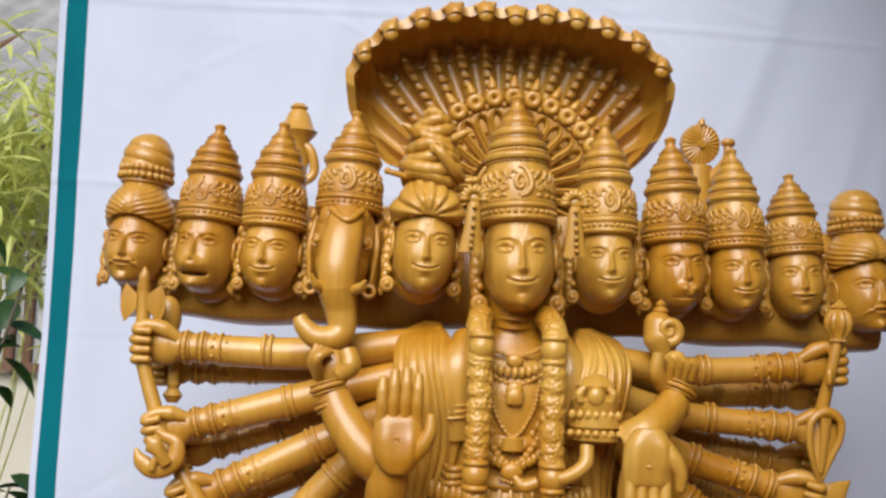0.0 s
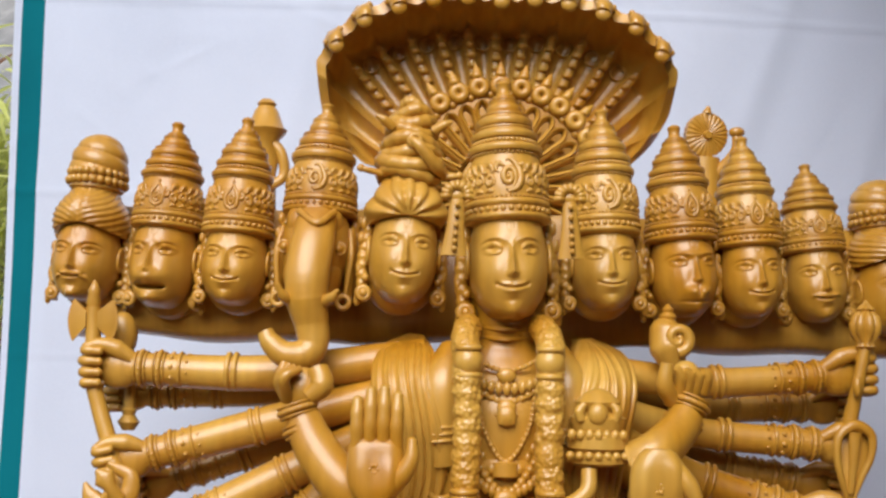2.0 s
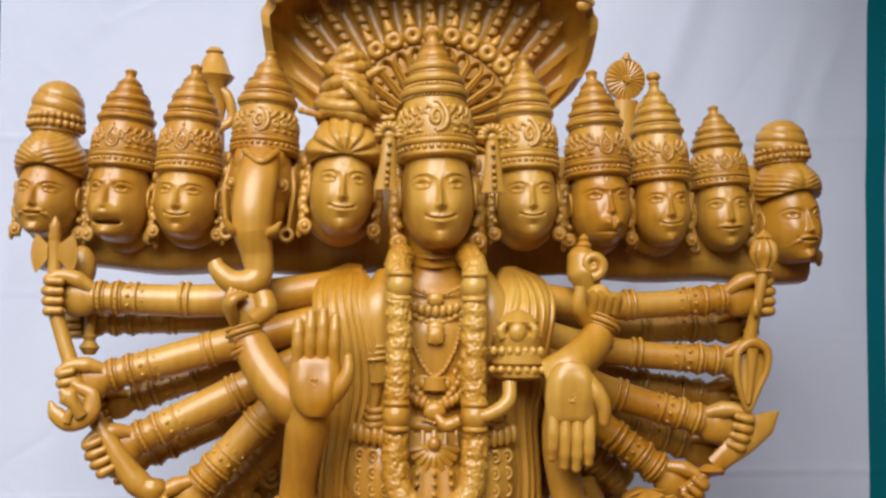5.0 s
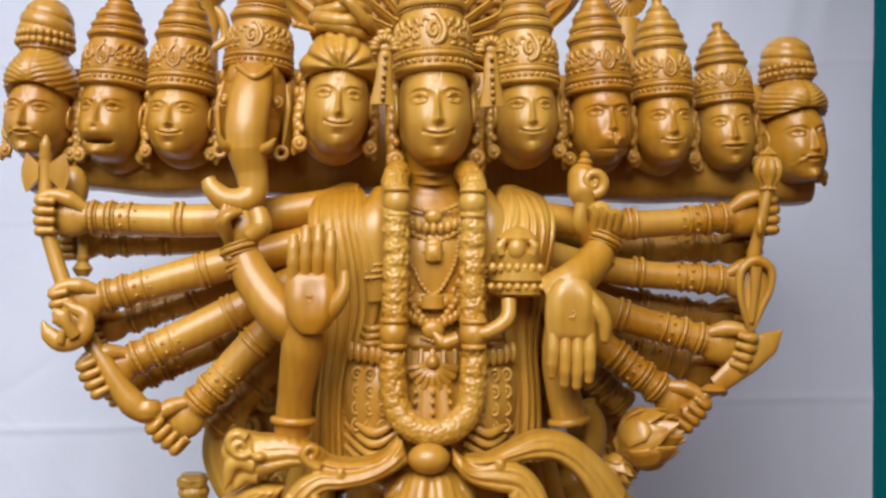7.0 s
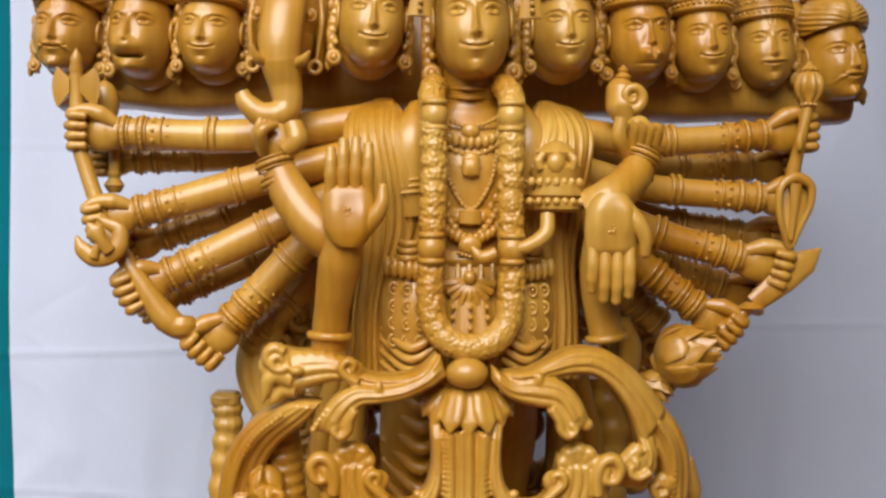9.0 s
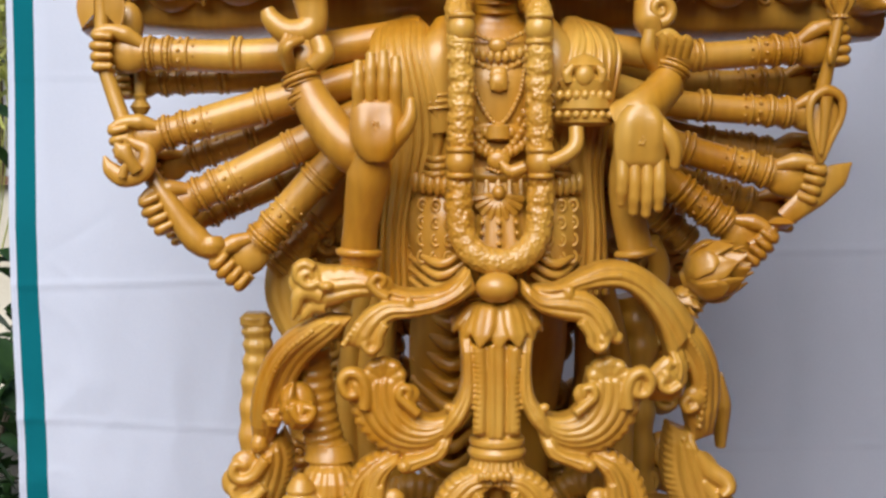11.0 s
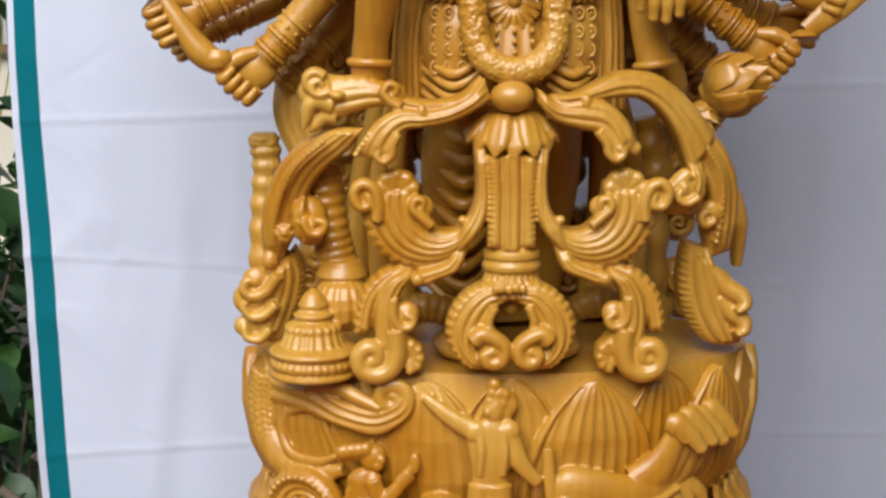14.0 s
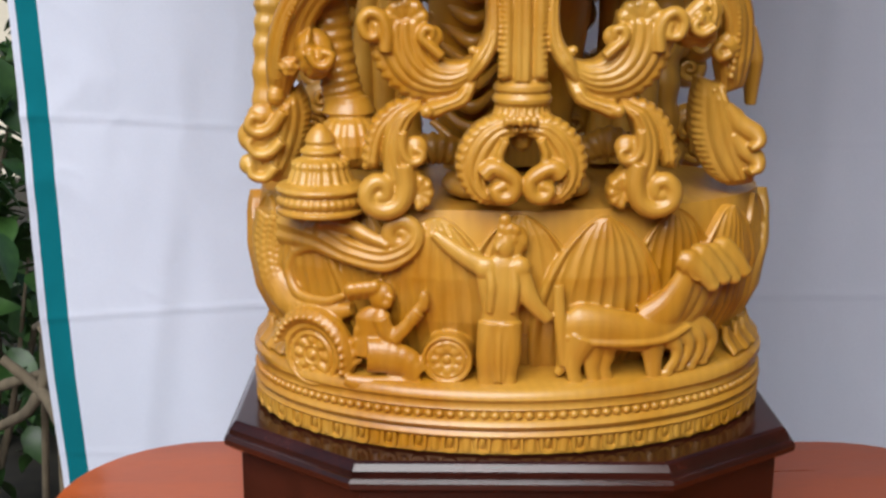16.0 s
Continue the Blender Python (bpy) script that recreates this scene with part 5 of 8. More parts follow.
def palm(c, up, k, thumb):
    """An open hand facing the viewer; up: +1 fingers up, -1 down; thumb: the side it is on."""
    c = np.asarray(c, float)
    rows = []
    a = np.linspace(0, 2 * np.pi, 40, endpoint=False)
    for v, w, d in ((-0.034, 0.013, 0.011), (-0.028, 0.019, 0.013), (-0.016, 0.0255, 0.0145), (0.0, 0.0275, 0.014), (0.014, 0.0270, 0.012), (0.024, 0.0255, 0.0095), (0.029, 0.022, 0.006)):
        x = w * np.sign(np.cos(a)) * np.abs(np.cos(a)) ** 0.7
        y = d * np.sin(a)
        hollow = 0.0018 * bell(x - thumb * 0.002, 0.010) * bell(v - 0.004, 0.016) - 0.0045 * bell(x - thumb * 0.016, 0.010) * bell(v + 0.008, 0.018) - 0.002 * bell(x + thumb * 0.016, 0.009) * bell(v + 0.006, 0.02)
        rows.append(np.stack([c[0] + k * x, c[1] + k * (y + np.where(y < 0, hollow, 0)), c[2] + up * k * v + 0 * a], -1))
    S.grid(np.array([r for r in spline(np.array(rows).reshape(7, -1), 30).reshape(30, 40, 3)]))
    for i in range(4):
        x = thumb * (0.0192 - 0.0126 * i) * k
        ln = (0.048, 0.054, 0.052, 0.043)[i] * k
        tip = c + (x * 1.02, 0.001, up * (0.022 * k + ln))
        S.tube([c + (x, 0.0, up * 0.016 * k), c + (x, -0.003, up * (0.022 * k + ln * 0.4)), c + (x * 1.02, -0.002, up * (0.022 * k + ln * 0.75)), tip], [0.0068 * k, 0.0068 * k, 0.0064 * k, 0.0050 * k], sides=14, n=24, knob=0.03, knobs=3)
        S.ball(tip, 0.0055 * k, 12, 8)
    S.tube([c + np.array([thumb * 0.014, -0.003, -up * 0.018]) * k, c + np.array([thumb * 0.027, -0.007, -up * 0.002]) * k, c + np.array([thumb * 0.034, -0.008, up * 0.012]) * k, c + np.array([thumb * 0.0345, -0.007, up * 0.027]) * k], np.array([0.0095, 0.0095, 0.0078, 0.0055]) * k, sides=14, n=24)
    S.ball(c + np.array([thumb * 0.0345, -0.007, up * 0.027]) * k, 0.0056 * k, 12, 8)


palm((-0.007, 1.112, 1.555), 1, 0.88, 1)
palm((0.234, 1.118, 1.547), -1, 0.90, 1)
for c in ((-0.008, 1.1005, 1.556), (0.233, 1.1065, 1.545)):
    for k in range(6):
        S.ball(np.array(c) + (0.0034 * math.cos(k * math.pi / 3), 0.0006, 0.0034 * math.sin(k * math.pi / 3)), (0.0021, 0.0012, 0.0021), 8, 6)
S.tube([(-0.009, 1.118, 1.546), (-0.015, 1.132, 1.511), (-0.023, 1.150, 1.464), (-0.026, 1.165, 1.429)], [0.014, 0.0205, 0.0165, 0.0175], sides=22)
band(np.array((-0.025, 1.160, 1.439)), (0.05, 0, 1), 0.0175, 0.004)
S.tube([(0.232, 1.125, 1.563), (0.233, 1.150, 1.541), (0.230, 1.165, 1.497), (0.242, 1.175, 1.438)], [0.020, 0.018, 0.0165, 0.0165], sides=22)
band(np.array((0.242, 1.175, 1.438)), (-0.15, 0, 1), 0.0165, 0.004)
# bent arms with bracelets that carry the trunk's sweet and the shell
S.tube([(-0.004, 1.150, 1.523), (-0.032, 1.140, 1.536), (-0.060, 1.150, 1.568), (-0.074, 1.160, 1.594)], [0.019, 0.0215, 0.0195, 0.016], sides=20)
bracelet(np.array((-0.076, 1.160, 1.594)), (-0.35, 0.1, 1), 0.0165)
S.ball((-0.075, 1.165, 1.619), (0.017, 0.013, 0.020), 16, 12)
for k in range(4):
    S.tube([(-0.088, 1.160, 1.610), moved((-0.095, 1.155, 1.626), 3 * k, -2 * k, -0.004 * k), moved((-0.092, 1.160, 1.643), 9 * k, 3 * k, -0.004 * k)], [0.006, 0.0055, 0.0035], sides=9)
S.tube([(-0.062, 1.160, 1.638), (-0.058, 1.155, 1.624), (-0.069, 1.155, 1.613)], [0.010, 0.011, 0.008])
S.tube([(0.219, 1.150, 1.563), (0.235, 1.145, 1.571), (0.260, 1.165, 1.590), (0.271, 1.175, 1.604)], [0.019, 0.0195, 0.018, 0.0155], sides=20)
bracelet(np.array((0.272, 1.178, 1.607)), (0.45, 0.2, 1), 0.0158)
S.ball((0.272, 1.185, 1.632), (0.016, 0.013, 0.022), 16, 12)
for k in range(4):
    S.tube([moved((0.264, 1.175, 1.626), 12 * k, 0, 0), moved((0.264, 1.168, 1.639), 13 * k, 0, 0), moved((0.259, 1.165, 1.647), 13 * k, 2 * k, 0)], [0.006, 0.0055, 0.0035], sides=9)
S.tube([(0.259, 1.180, 1.618), (0.250, 1.170, 1.631), (0.251, 1.168, 1.651)], [0.009, 0.008, 0.006])
# shell
S.tube([(0.263, 1.225, 1.695), (0.262, 1.225, 1.685), (0.264, 1.222, 1.665), (0.269, 1.220, 1.646)], [0.005, 0.016, 0.019, 0.010], sides=18, n=24)
S.curl((0.269, 1.208, 1.674), 0.013, 1.3, -90, 0.006, hand=1)
S.lathe((0.263, 1.225, 1.695), [(0.006, -0.006), (0.009, 0), (0.005, 0.004), (0.006, 0.007), (0.001, 0.012)], 14)

# ---- what the hands hold ----
# axe with a curved shaft
S.lathe((-0.287, 1.255, 1.699), [(0.004, -0.012), (0.0075, -0.004), (0.0055, 0.004), (0.0065, 0.007), (0.003, 0.014), (0.0005, 0.018)], 14)
S.tube([(-0.287, 1.255, 1.691), (-0.286, 1.255, 1.665), (-0.285, 1.252, 1.627), (-0.276, 1.250, 1.596), (-0.261, 1.245, 1.556), (-0.247, 1.242, 1.524)], [0.007, 0.0075, 0.0075, 0.008, 0.0085, 0.0075], sides=14)
axe = np.array((-0.287, 1.255, 1.679))
for s in (-1, 1):
    e = np.linspace(-1, 1, 15)
    edge = [axe + (s * (0.023 - 0.005 * x * x), 0, 0.020 * x - 0.001) for x in e]
    root = [axe + (s * 0.004, 0, 0.006 * x) for x in e]
    S.grid(np.array([[q0 + (q1 - q0) * abs(t) + (0, math.copysign(0.006 * (1 - abs(t)) + 0.0008, t), 0) for t in np.linspace(-0.999, 0.999, 14)] for q0, q1 in zip(root, edge)]))
    S.tube(edge, 0.0012, sides=6)
S.ball((-0.267, 1.290, 1.664), (0.016, 0.014, 0.024), 16, 12)
S.tube([(-0.255, 1.285, 1.626), (-0.255, 1.285, 1.584)], [0.006, 0.006])
S.lathe((-0.255, 1.285, 1.584), [(0.006, -0.012), (0.011, -0.004), (0.006, 0.003), (0.008, 0.008), (0.001, 0.014)], 14)
# trident
S.tube([(-0.258, 1.235, 1.547), (-0.223, 1.222, 1.495), (-0.189, 1.222, 1.447), (-0.161, 1.225, 1.433)], [0.0075, 0.009, 0.014, 0.010], sides=14)
S.tube([(-0.274, 1.205, 1.529), (-0.268, 1.204, 1.517), (-0.256, 1.203, 1.509), (-0.242, 1.203, 1.511), (-0.233, 1.204, 1.521), (-0.233, 1.205, 1.535), (-0.243, 1.206, 1.541), (-0.254, 1.207, 1.547)], [0.0015, 0.0080, 0.0100, 0.0095, 0.0095, 0.0075, 0.006, 0.0015], [0.002, 0.005, 0.006, 0.006, 0.006, 0.005, 0.004, 0.002], sides=14, n=60)
S.tube([(-0.260, 1.197, 1.541), (-0.254, 1.195, 1.534), (-0.248, 1.195, 1.526), (-0.241, 1.198, 1.515)], [0.002, 0.0105, 0.0060, 0.007], 0.006, sides=12)
S.tube([(-0.255, 1.197, 1.509), (-0.252, 1.196, 1.518), (-0.247, 1.196, 1.525)], [0.005, 0.004, 0.004], sides=10)
S.lathe((-0.174, 1.222, 1.441), [(0.012, -0.008), (0.015, -0.002), (0.015, 0.003), (0.011, 0.009)], 16)
# mace
S.tube([(0.460, 1.245, 1.675), (0.452, 1.245, 1.634), (0.447, 1.250, 1.604), (0.444, 1.250, 1.586)], [0.006, 0.006, 0.0075, 0.007])
S.lathe((0.460, 1.245, 1.693), [(0.006, -0.024), (0.010, -0.021), (0.008, -0.018), (0.0155, -0.008), (0.0165, 0.0), (0.014, 0.008), (0.008, 0.013), (0.010, 0.015), (0.004, 0.020), (0.001, 0.024)], 32, flutes=8, amp=0.22)
S.ball((0.448, 1.235, 1.633), (0.004, 0.004, 0.010))
# hooded snake
S.tube([(0.445, 1.232, 1.598), (0.442, 1.226, 1.585), (0.440, 1.224, 1.569), (0.437, 1.224, 1.547), (0.436, 1.226, 1.525)], [0.008, 0.0165, 0.0160, 0.0095, 0.005], [0.006, 0.004, 0.004, 0.005, 0.005], sides=20, n=36)
S.tube([(0.434, 1.222, 1.527), (0.427, 1.218, 1.545), (0.422, 1.216, 1.566), (0.424, 1.216, 1.587), (0.439, 1.218, 1.597), (0.454, 1.216, 1.589), (0.454, 1.216, 1.569), (0.446, 1.218, 1.549), (0.439, 1.222, 1.527)], [0.002, 0.0032, 0.0036, 0.0045, 0.0060, 0.0045, 0.0036, 0.0032, 0.002], sides=10, n=70)
S.tube([(0.439, 1.216, 1.591), (0.438, 1.217, 1.566), (0.436, 1.220, 1.534)], [0.0065, 0.0045, 0.003], 0.004)
# sword
S.tube([(0.368, 1.225, 1.441), (0.398, 1.225, 1.464)], [0.006, 0.006])
S.lathe((0.398, 1.225, 1.464), [(0.006, -0.006), (0.014, 0), (0.006, 0.006)], 18)
S.tube([(0.401, 1.225, 1.468), (0.433, 1.228, 1.493), (0.457, 1.232, 1.512), (0.473, 1.236, 1.525)], [0.010, 0.014, 0.013, 0.001], [0.004, 0.004, 0.003, 0.001], sides=12)
# lotus buds
for c, ax, r in (((0.3120, 1.205, 1.4130), (0.80, -0.25, 0.30), 0.036), ((0.2920, 1.215, 1.3890), (0.35, -0.3, -0.25), 0.020)):
    c, ax = np.array(c), unit(np.array(ax))
    u = unit(np.cross(ax, (0, 1.0, 0)))
    w = np.cross(ax, u)
    S.tube([c - ax * r * 0.5, c, c + ax * r * 0.7, c + ax * r * 1.05], [r * 0.25, r * 0.62, r * 0.62, r * 0.2], sides=18, n=24)
    for ring_no, (n, spread, ln) in enumerate(((6, 0.95, 0.75), (7, 0.80, 1.15), (6, 0.50, 1.40))):
        for k in range(n):
            a = 2 * math.pi * (k + 0.5 * (ring_no % 2)) / n
            o = u * math.cos(a) + w * math.sin(a)
            S.tube([c - ax * r * 0.4 + o * r * 0.2, c + o * r * 0.70 * (0.7 + 0.3 * spread), c + ax * r * ln * 0.6 + o * r * 0.85 * spread, c + ax * r * ln + o * r * spread * 0.75], [r * 0.15, r * 0.36, r * 0.34, r * 0.03], [r * 0.06, r * 0.09, r * 0.09, r * 0.03], sides=12, n=20, front=tuple(o), grooves=2, amp=0.15)
S.tube([(0.332, 1.220, 1.407), (0.310, 1.225, 1.383), (0.300, 1.235, 1.358)], [0.010, 0.012, 0.008])
# offering stand beside the chest
S.lathe((0.188, 1.160, 1.595), [(0.020, -0.036), (0.028, -0.033), (0.029, -0.028), (0.022, -0.024), (0.028, -0.020), (0.028, -0.010), (0.022, -0.006), (0.024, -0.002), (0.025, 0.006), (0.016, 0.012), (0.020, 0.020), (0.012, 0.028), (0.003, 0.032)], 26)
for k in range(-3, 4):
    S.ball(np.array((0.185, 1.134, 1.587)) + (k * 0.0075, 0.002 * abs(k), 0), (0.0042, 0.004, 0.005), 7, 5)
    S.ball(np.array((0.185, 1.132, 1.569)) + (k * 0.008, 0.002 * abs(k), 0), (0.0042, 0.004, 0.004), 7, 5)
S.tube([(0.171, 1.142, 1.599), (0.169, 1.142, 1.607), (0.174, 1.142, 1.614)], [0.004, 0.005, 0.003])
S.tube([(0.200, 1.142, 1.599), (0.202, 1.142, 1.608), (0.197, 1.142, 1.614)], [0.004, 0.005, 0.003])
S.ball((0.185, 1.138, 1.605), (0.009, 0.006, 0.010))
S.tube([(0.178, 1.140, 1.557), (0.176, 1.135, 1.539), (0.159, 1.130, 1.527), (0.140, 1.128, 1.524)], [0.007, 0.0075, 0.007, 0.006])
S.tube([(0.107, 1.135, 1.525), (0.117, 1.132, 1.516), (0.130, 1.130, 1.521)], [0.003, 0.007, 0.006])

# ---- scrolled frame before the legs ----
TRUNK, S = S, Clay()


def mirrored(fn):
    fn()
    m = np.eye(4)
    m[0, 0], m[0, 3] = -1, 2 * 0.1035
    S.m = m
    fn()
    S.m = I4


def shell_lobe(c, rx, rz, flutes=5, deep=0.012, first=-0.15, last=1.15):
    """A round fluted shell with a stepped rim, facing the viewer."""
    fan = np.linspace(first * np.pi, last * np.pi, 72)
    wave = np.abs(np.sin(flutes * np.pi * (fan - fan[0]) / (fan[-1] - fan[0])))
    rows = [np.stack([c[0] + rx * r * np.cos(fan) * (1 + 0.06 * wave * (r > 0.6)), c[1] - deep * d - 0.0020 * wave * r, c[2] + rz * r * np.sin(fan) * (1 + 0.06 * wave * (r > 0.6))], -1)
            for r, d in ((0.02, 0.85), (0.35, 0.95), (0.52, 0.98), (0.56, 0.80), (0.60, 0.98), (0.74, 1.0), (0.78, 0.80), (0.83, 0.95), (0.93, 0.80), (1.0, 0.40), (1.0, -0.2), (0.95, -0.8))]
    S.grid(np.array(rows).transpose(1, 0, 2))


def volute(path, w, d=None, tip=1.0):
    """A rolled end: a rod that tapers along its path and closes in a bead, on a low round boss."""
    p = np.array(path)
    hub = p[-1]
    reach = float(np.linalg.norm((p[len(p) // 2:] - hub)[:, [0, 2]], axis=1).max())
    S.ball(hub + (0, 0.0045, 0), (reach, 0.0075, reach), 20, 12)
    S.tube(path, [w, w * 0.95, w * 0.85, w * 0.65], [d or w, d or w, (d or w) * 0.9, (d or w) * 0.7], n=12 * len(path), sides=14)
    S.ball(path[-1], w * 0.85 * tip, 12, 9)


def scrolls():
    """One half of the frame; the other is its mirror image."""
    # big leaf volute: ribbed leaf, two rolled ends, shell on its top
    S.crescent([(-0.0180, 1.128, 1.3320), (-0.0300, 1.128, 1.3170), (-0.0300, 1.127, 1.2960), (-0.0210, 1.126, 1.2760), (-0.0050, 1.126, 1.2610), (0.0180, 1.126, 1.2540), (0.0420, 1.125, 1.2580), (0.0580, 1.124, 1.2710), (0.0660, 1.124, 1.2850)], [(0.0170, 1.122, 1.3330), (0.0210, 1.122, 1.3130), (0.0260, 1.122, 1.2990), (0.0360, 1.122, 1.2900), (0.0490, 1.122, 1.2890), (0.0590, 1.122, 1.2940), (0.0660, 1.122, 1.3020)], 6, 0.014, 0.0034, 17, 0.0040, 130, 0.022, ends=(0.08, 0.20))
    volute([(-0.0180, 1.114, 1.2980), (-0.0170, 1.114, 1.3150), (-0.0220, 1.114, 1.3280), (-0.0320, 1.114, 1.3320), (-0.0390, 1.114, 1.3240), (-0.0350, 1.114, 1.3120), (-0.0260, 1.114, 1.3120), (-0.0260, 1.114, 1.3220)], 0.0062, 0.0085)
    volute([(0.0310, 1.110, 1.2940), (0.0220, 1.110, 1.3020), (0.0140, 1.110, 1.3100), (0.0160, 1.110, 1.3180), (0.0230, 1.110, 1.3170), (0.0230, 1.110, 1.3110)], 0.0048, 0.007)
    shell_lobe((-0.0010, 1.124, 1.3240), 0.0205, 0.0205, 5, 0.012, -0.02, 1.02)
    S.ball((0.0590, 1.113, 1.2990), (0.0046, 0.005, 0.0042), 12, 9)
    # leaf that sweeps from the calyx to the volute's root
    S.crescent([(0.0690, 1.122, 1.3660), (0.0710, 1.120, 1.3320), (0.0680, 1.117, 1.3100), (0.0590, 1.114, 1.2940), (0.0510, 1.112, 1.2770)], [(0.0800, 1.118, 1.3660), (0.0820, 1.116, 1.3290), (0.0810, 1.115, 1.3050), (0.0730, 1.114, 1.2860), (0.0560, 1.112, 1.2690)], 2, 0.010, 0.0035, 0, 0.0, 80, 0.02, ends=(0.1, 0.25))
    S.crescent([(0.0650, 1.118, 1.2760), (0.0560, 1.116, 1.2530), (0.0370, 1.114, 1.2440), (0.0230, 1.112, 1.2380), (0.0140, 1.110, 1.2430)], [(0.0530, 1.116, 1.2720), (0.0440, 1.114, 1.2600), (0.0300, 1.112, 1.2550), (0.0190, 1.110, 1.2530), (0.0140, 1.108, 1.2460)], 2, 0.009, 0.0030, 0, 0.0, 60, 0.016, ends=(0.15, 0.35))
    S.ball((0.0180, 1.104, 1.2460), (0.0062, 0.006, 0.0060), 14, 10)
    # lower leaf with its foot scrolls
    S.crescent([(0.0160, 1.126, 1.2570), (-0.0100, 1.125, 1.2530), (-0.0300, 1.124, 1.2360), (-0.0380, 1.123, 1.2130), (-0.0400, 1.122, 1.1900)], [(0.0160, 1.122, 1.2480), (-0.0040, 1.122, 1.2420), (-0.0180, 1.122, 1.2260), (-0.0240, 1.122, 1.2080), (-0.0260, 1.122, 1.1920)], 2, 0.010, 0.0036, 11, 0.0040, 90, 0.02, ends=(0.25, 0.10))
    S.crescent([(0.0120, 1.118, 1.2540), (-0.0100, 1.118, 1.2440), (-0.0210, 1.118, 1.2200), (-0.0210, 1.118, 1.1900), (-0.0110, 1.118, 1.1690)], [(0.0150, 1.116, 1.2480), (0.0050, 1.116, 1.2360), (0.0000, 1.116, 1.2170), (0.0040, 1.116, 1.1990), (0.0140, 1.116, 1.1870)], 3, 0.011, 0.0038, 0, 0.0, 90, 0.02, ends=(0.2, 0.15))
    volute([(-0.0040, 1.110, 1.2270), (-0.0040, 1.110, 1.2110), (0.0020, 1.110, 1.2010), (0.0110, 1.110, 1.2010), (0.0140, 1.110, 1.2080), (0.0080, 1.110, 1.2120)], 0.0050, 0.007)
    volute([(-0.0030, 1.112, 1.1970), (-0.0010, 1.112, 1.1780), (-0.0060, 1.112, 1.1620), (-0.0190, 1.112, 1.1550), (-0.0330, 1.112, 1.1600), (-0.0360, 1.112, 1.1720), (-0.0290, 1.112, 1.1810), (-0.0200, 1.112, 1.1790), (-0.0190, 1.112, 1.1700), (-0.0250, 1.112, 1.1680)], 0.0098, 0.011)
    shell_lobe((0.0090, 1.124, 1.1710), 0.0150, 0.0165, 5, 0.014, -0.55, 0.5)
    # horseshoe at the foot
    S.crescent([(0.0990, 1.112, 1.2400), (0.0760, 1.112, 1.2400), (0.0560, 1.111, 1.2270), (0.0450, 1.111, 1.2040), (0.0490, 1.111, 1.1800), (0.0640, 1.110, 1.1640), (0.0830, 1.110, 1.1600)], [(0.0990, 1.110, 1.2230), (0.0890, 1.110, 1.2190), (0.0830, 1.110, 1.2080), (0.0780, 1.110, 1.1980), (0.0720, 1.110, 1.1900), (0.0730, 1.110, 1.1780), (0.0830, 1.110, 1.1690)], 4, 0.011, 0.0040, 17, 0.0036, 120, 0.02, ends=(0.10, 0.15))
    volute([(0.0680, 1.098, 1.1890), (0.0760, 1.098, 1.1960), (0.0880, 1.098, 1.1920), (0.0970, 1.098, 1.1830), (0.0940, 1.098, 1.1710), (0.0840, 1.098, 1.1690), (0.0790, 1.098, 1.1760), (0.0860, 1.098, 1.1800)], 0.0078, 0.009)
    volute([(0.0880, 1.100, 1.2210), (0.0830, 1.100, 1.2080), (0.0840, 1.100, 1.1990), (0.0790, 1.100, 1.1950)], 0.0042, 0.006)
    # beaded strips of the pendant
    S.crescent([(0.0810, 1.112, 1.3580), (0.0830, 1.112, 1.3200), (0.0820, 1.112, 1.2730)], [(0.0940, 1.112, 1.3580), (0.0950, 1.112, 1.3200), (0.0940, 1.112, 1.2730)], 1, 0.007, 0.002, 17, 0.0026, 100, 0.018, ends=(0.05, 0.05))


mirrored(scrolls)
S.tube([(0.1020, 1.112, 1.3580), (0.1030, 1.112, 1.3200), (0.1030, 1.112, 1.2720)], [0.0085, 0.009, 0.008], 0.009, grooves=2, amp=0.25)
# broad-petalled calyx under the ball
for k in (0, 8, 2, 6, 4, 1, 7, 3, 5):
    a = radians(-96 + 24 * k)
    o = np.array([math.sin(a), -math.cos(a) * 0.85, 0])
    c0 = np.array((0.1050, 1.138, 1.3900)) + (0, 0.004 * (k % 2 == 0), 0)
    drop = 0.009 + 0.015 * max(0, math.cos(a))
    S.tube([c0 + o * 0.008 + (0, 0, 0.004), c0 + o * 0.025 + (0, 0, -0.001), c0 + o * 0.034 + (0, 0, -0.004 - drop * 0.45), c0 + o * 0.040 + (0, 0, -0.005 - drop * 0.85), c0 + o * 0.044 + (0, 0, -0.006 - drop * 1.2)],
           [0.005, 0.0090, 0.0110, 0.0095, 0.0015], [0.005, 0.006, 0.0060, 0.0045, 0.001], sides=16, n=34, grooves=2, amp=0.12, front=tuple(o + np.array([0, 0, 0.5])))
S.lathe((0.1050, 1.140, 1.3830), [(0.022, -0.03), (0.028, -0.005), (0.022, 0.006), (0.012, 0.012), (0.009, 0.018)], 28)
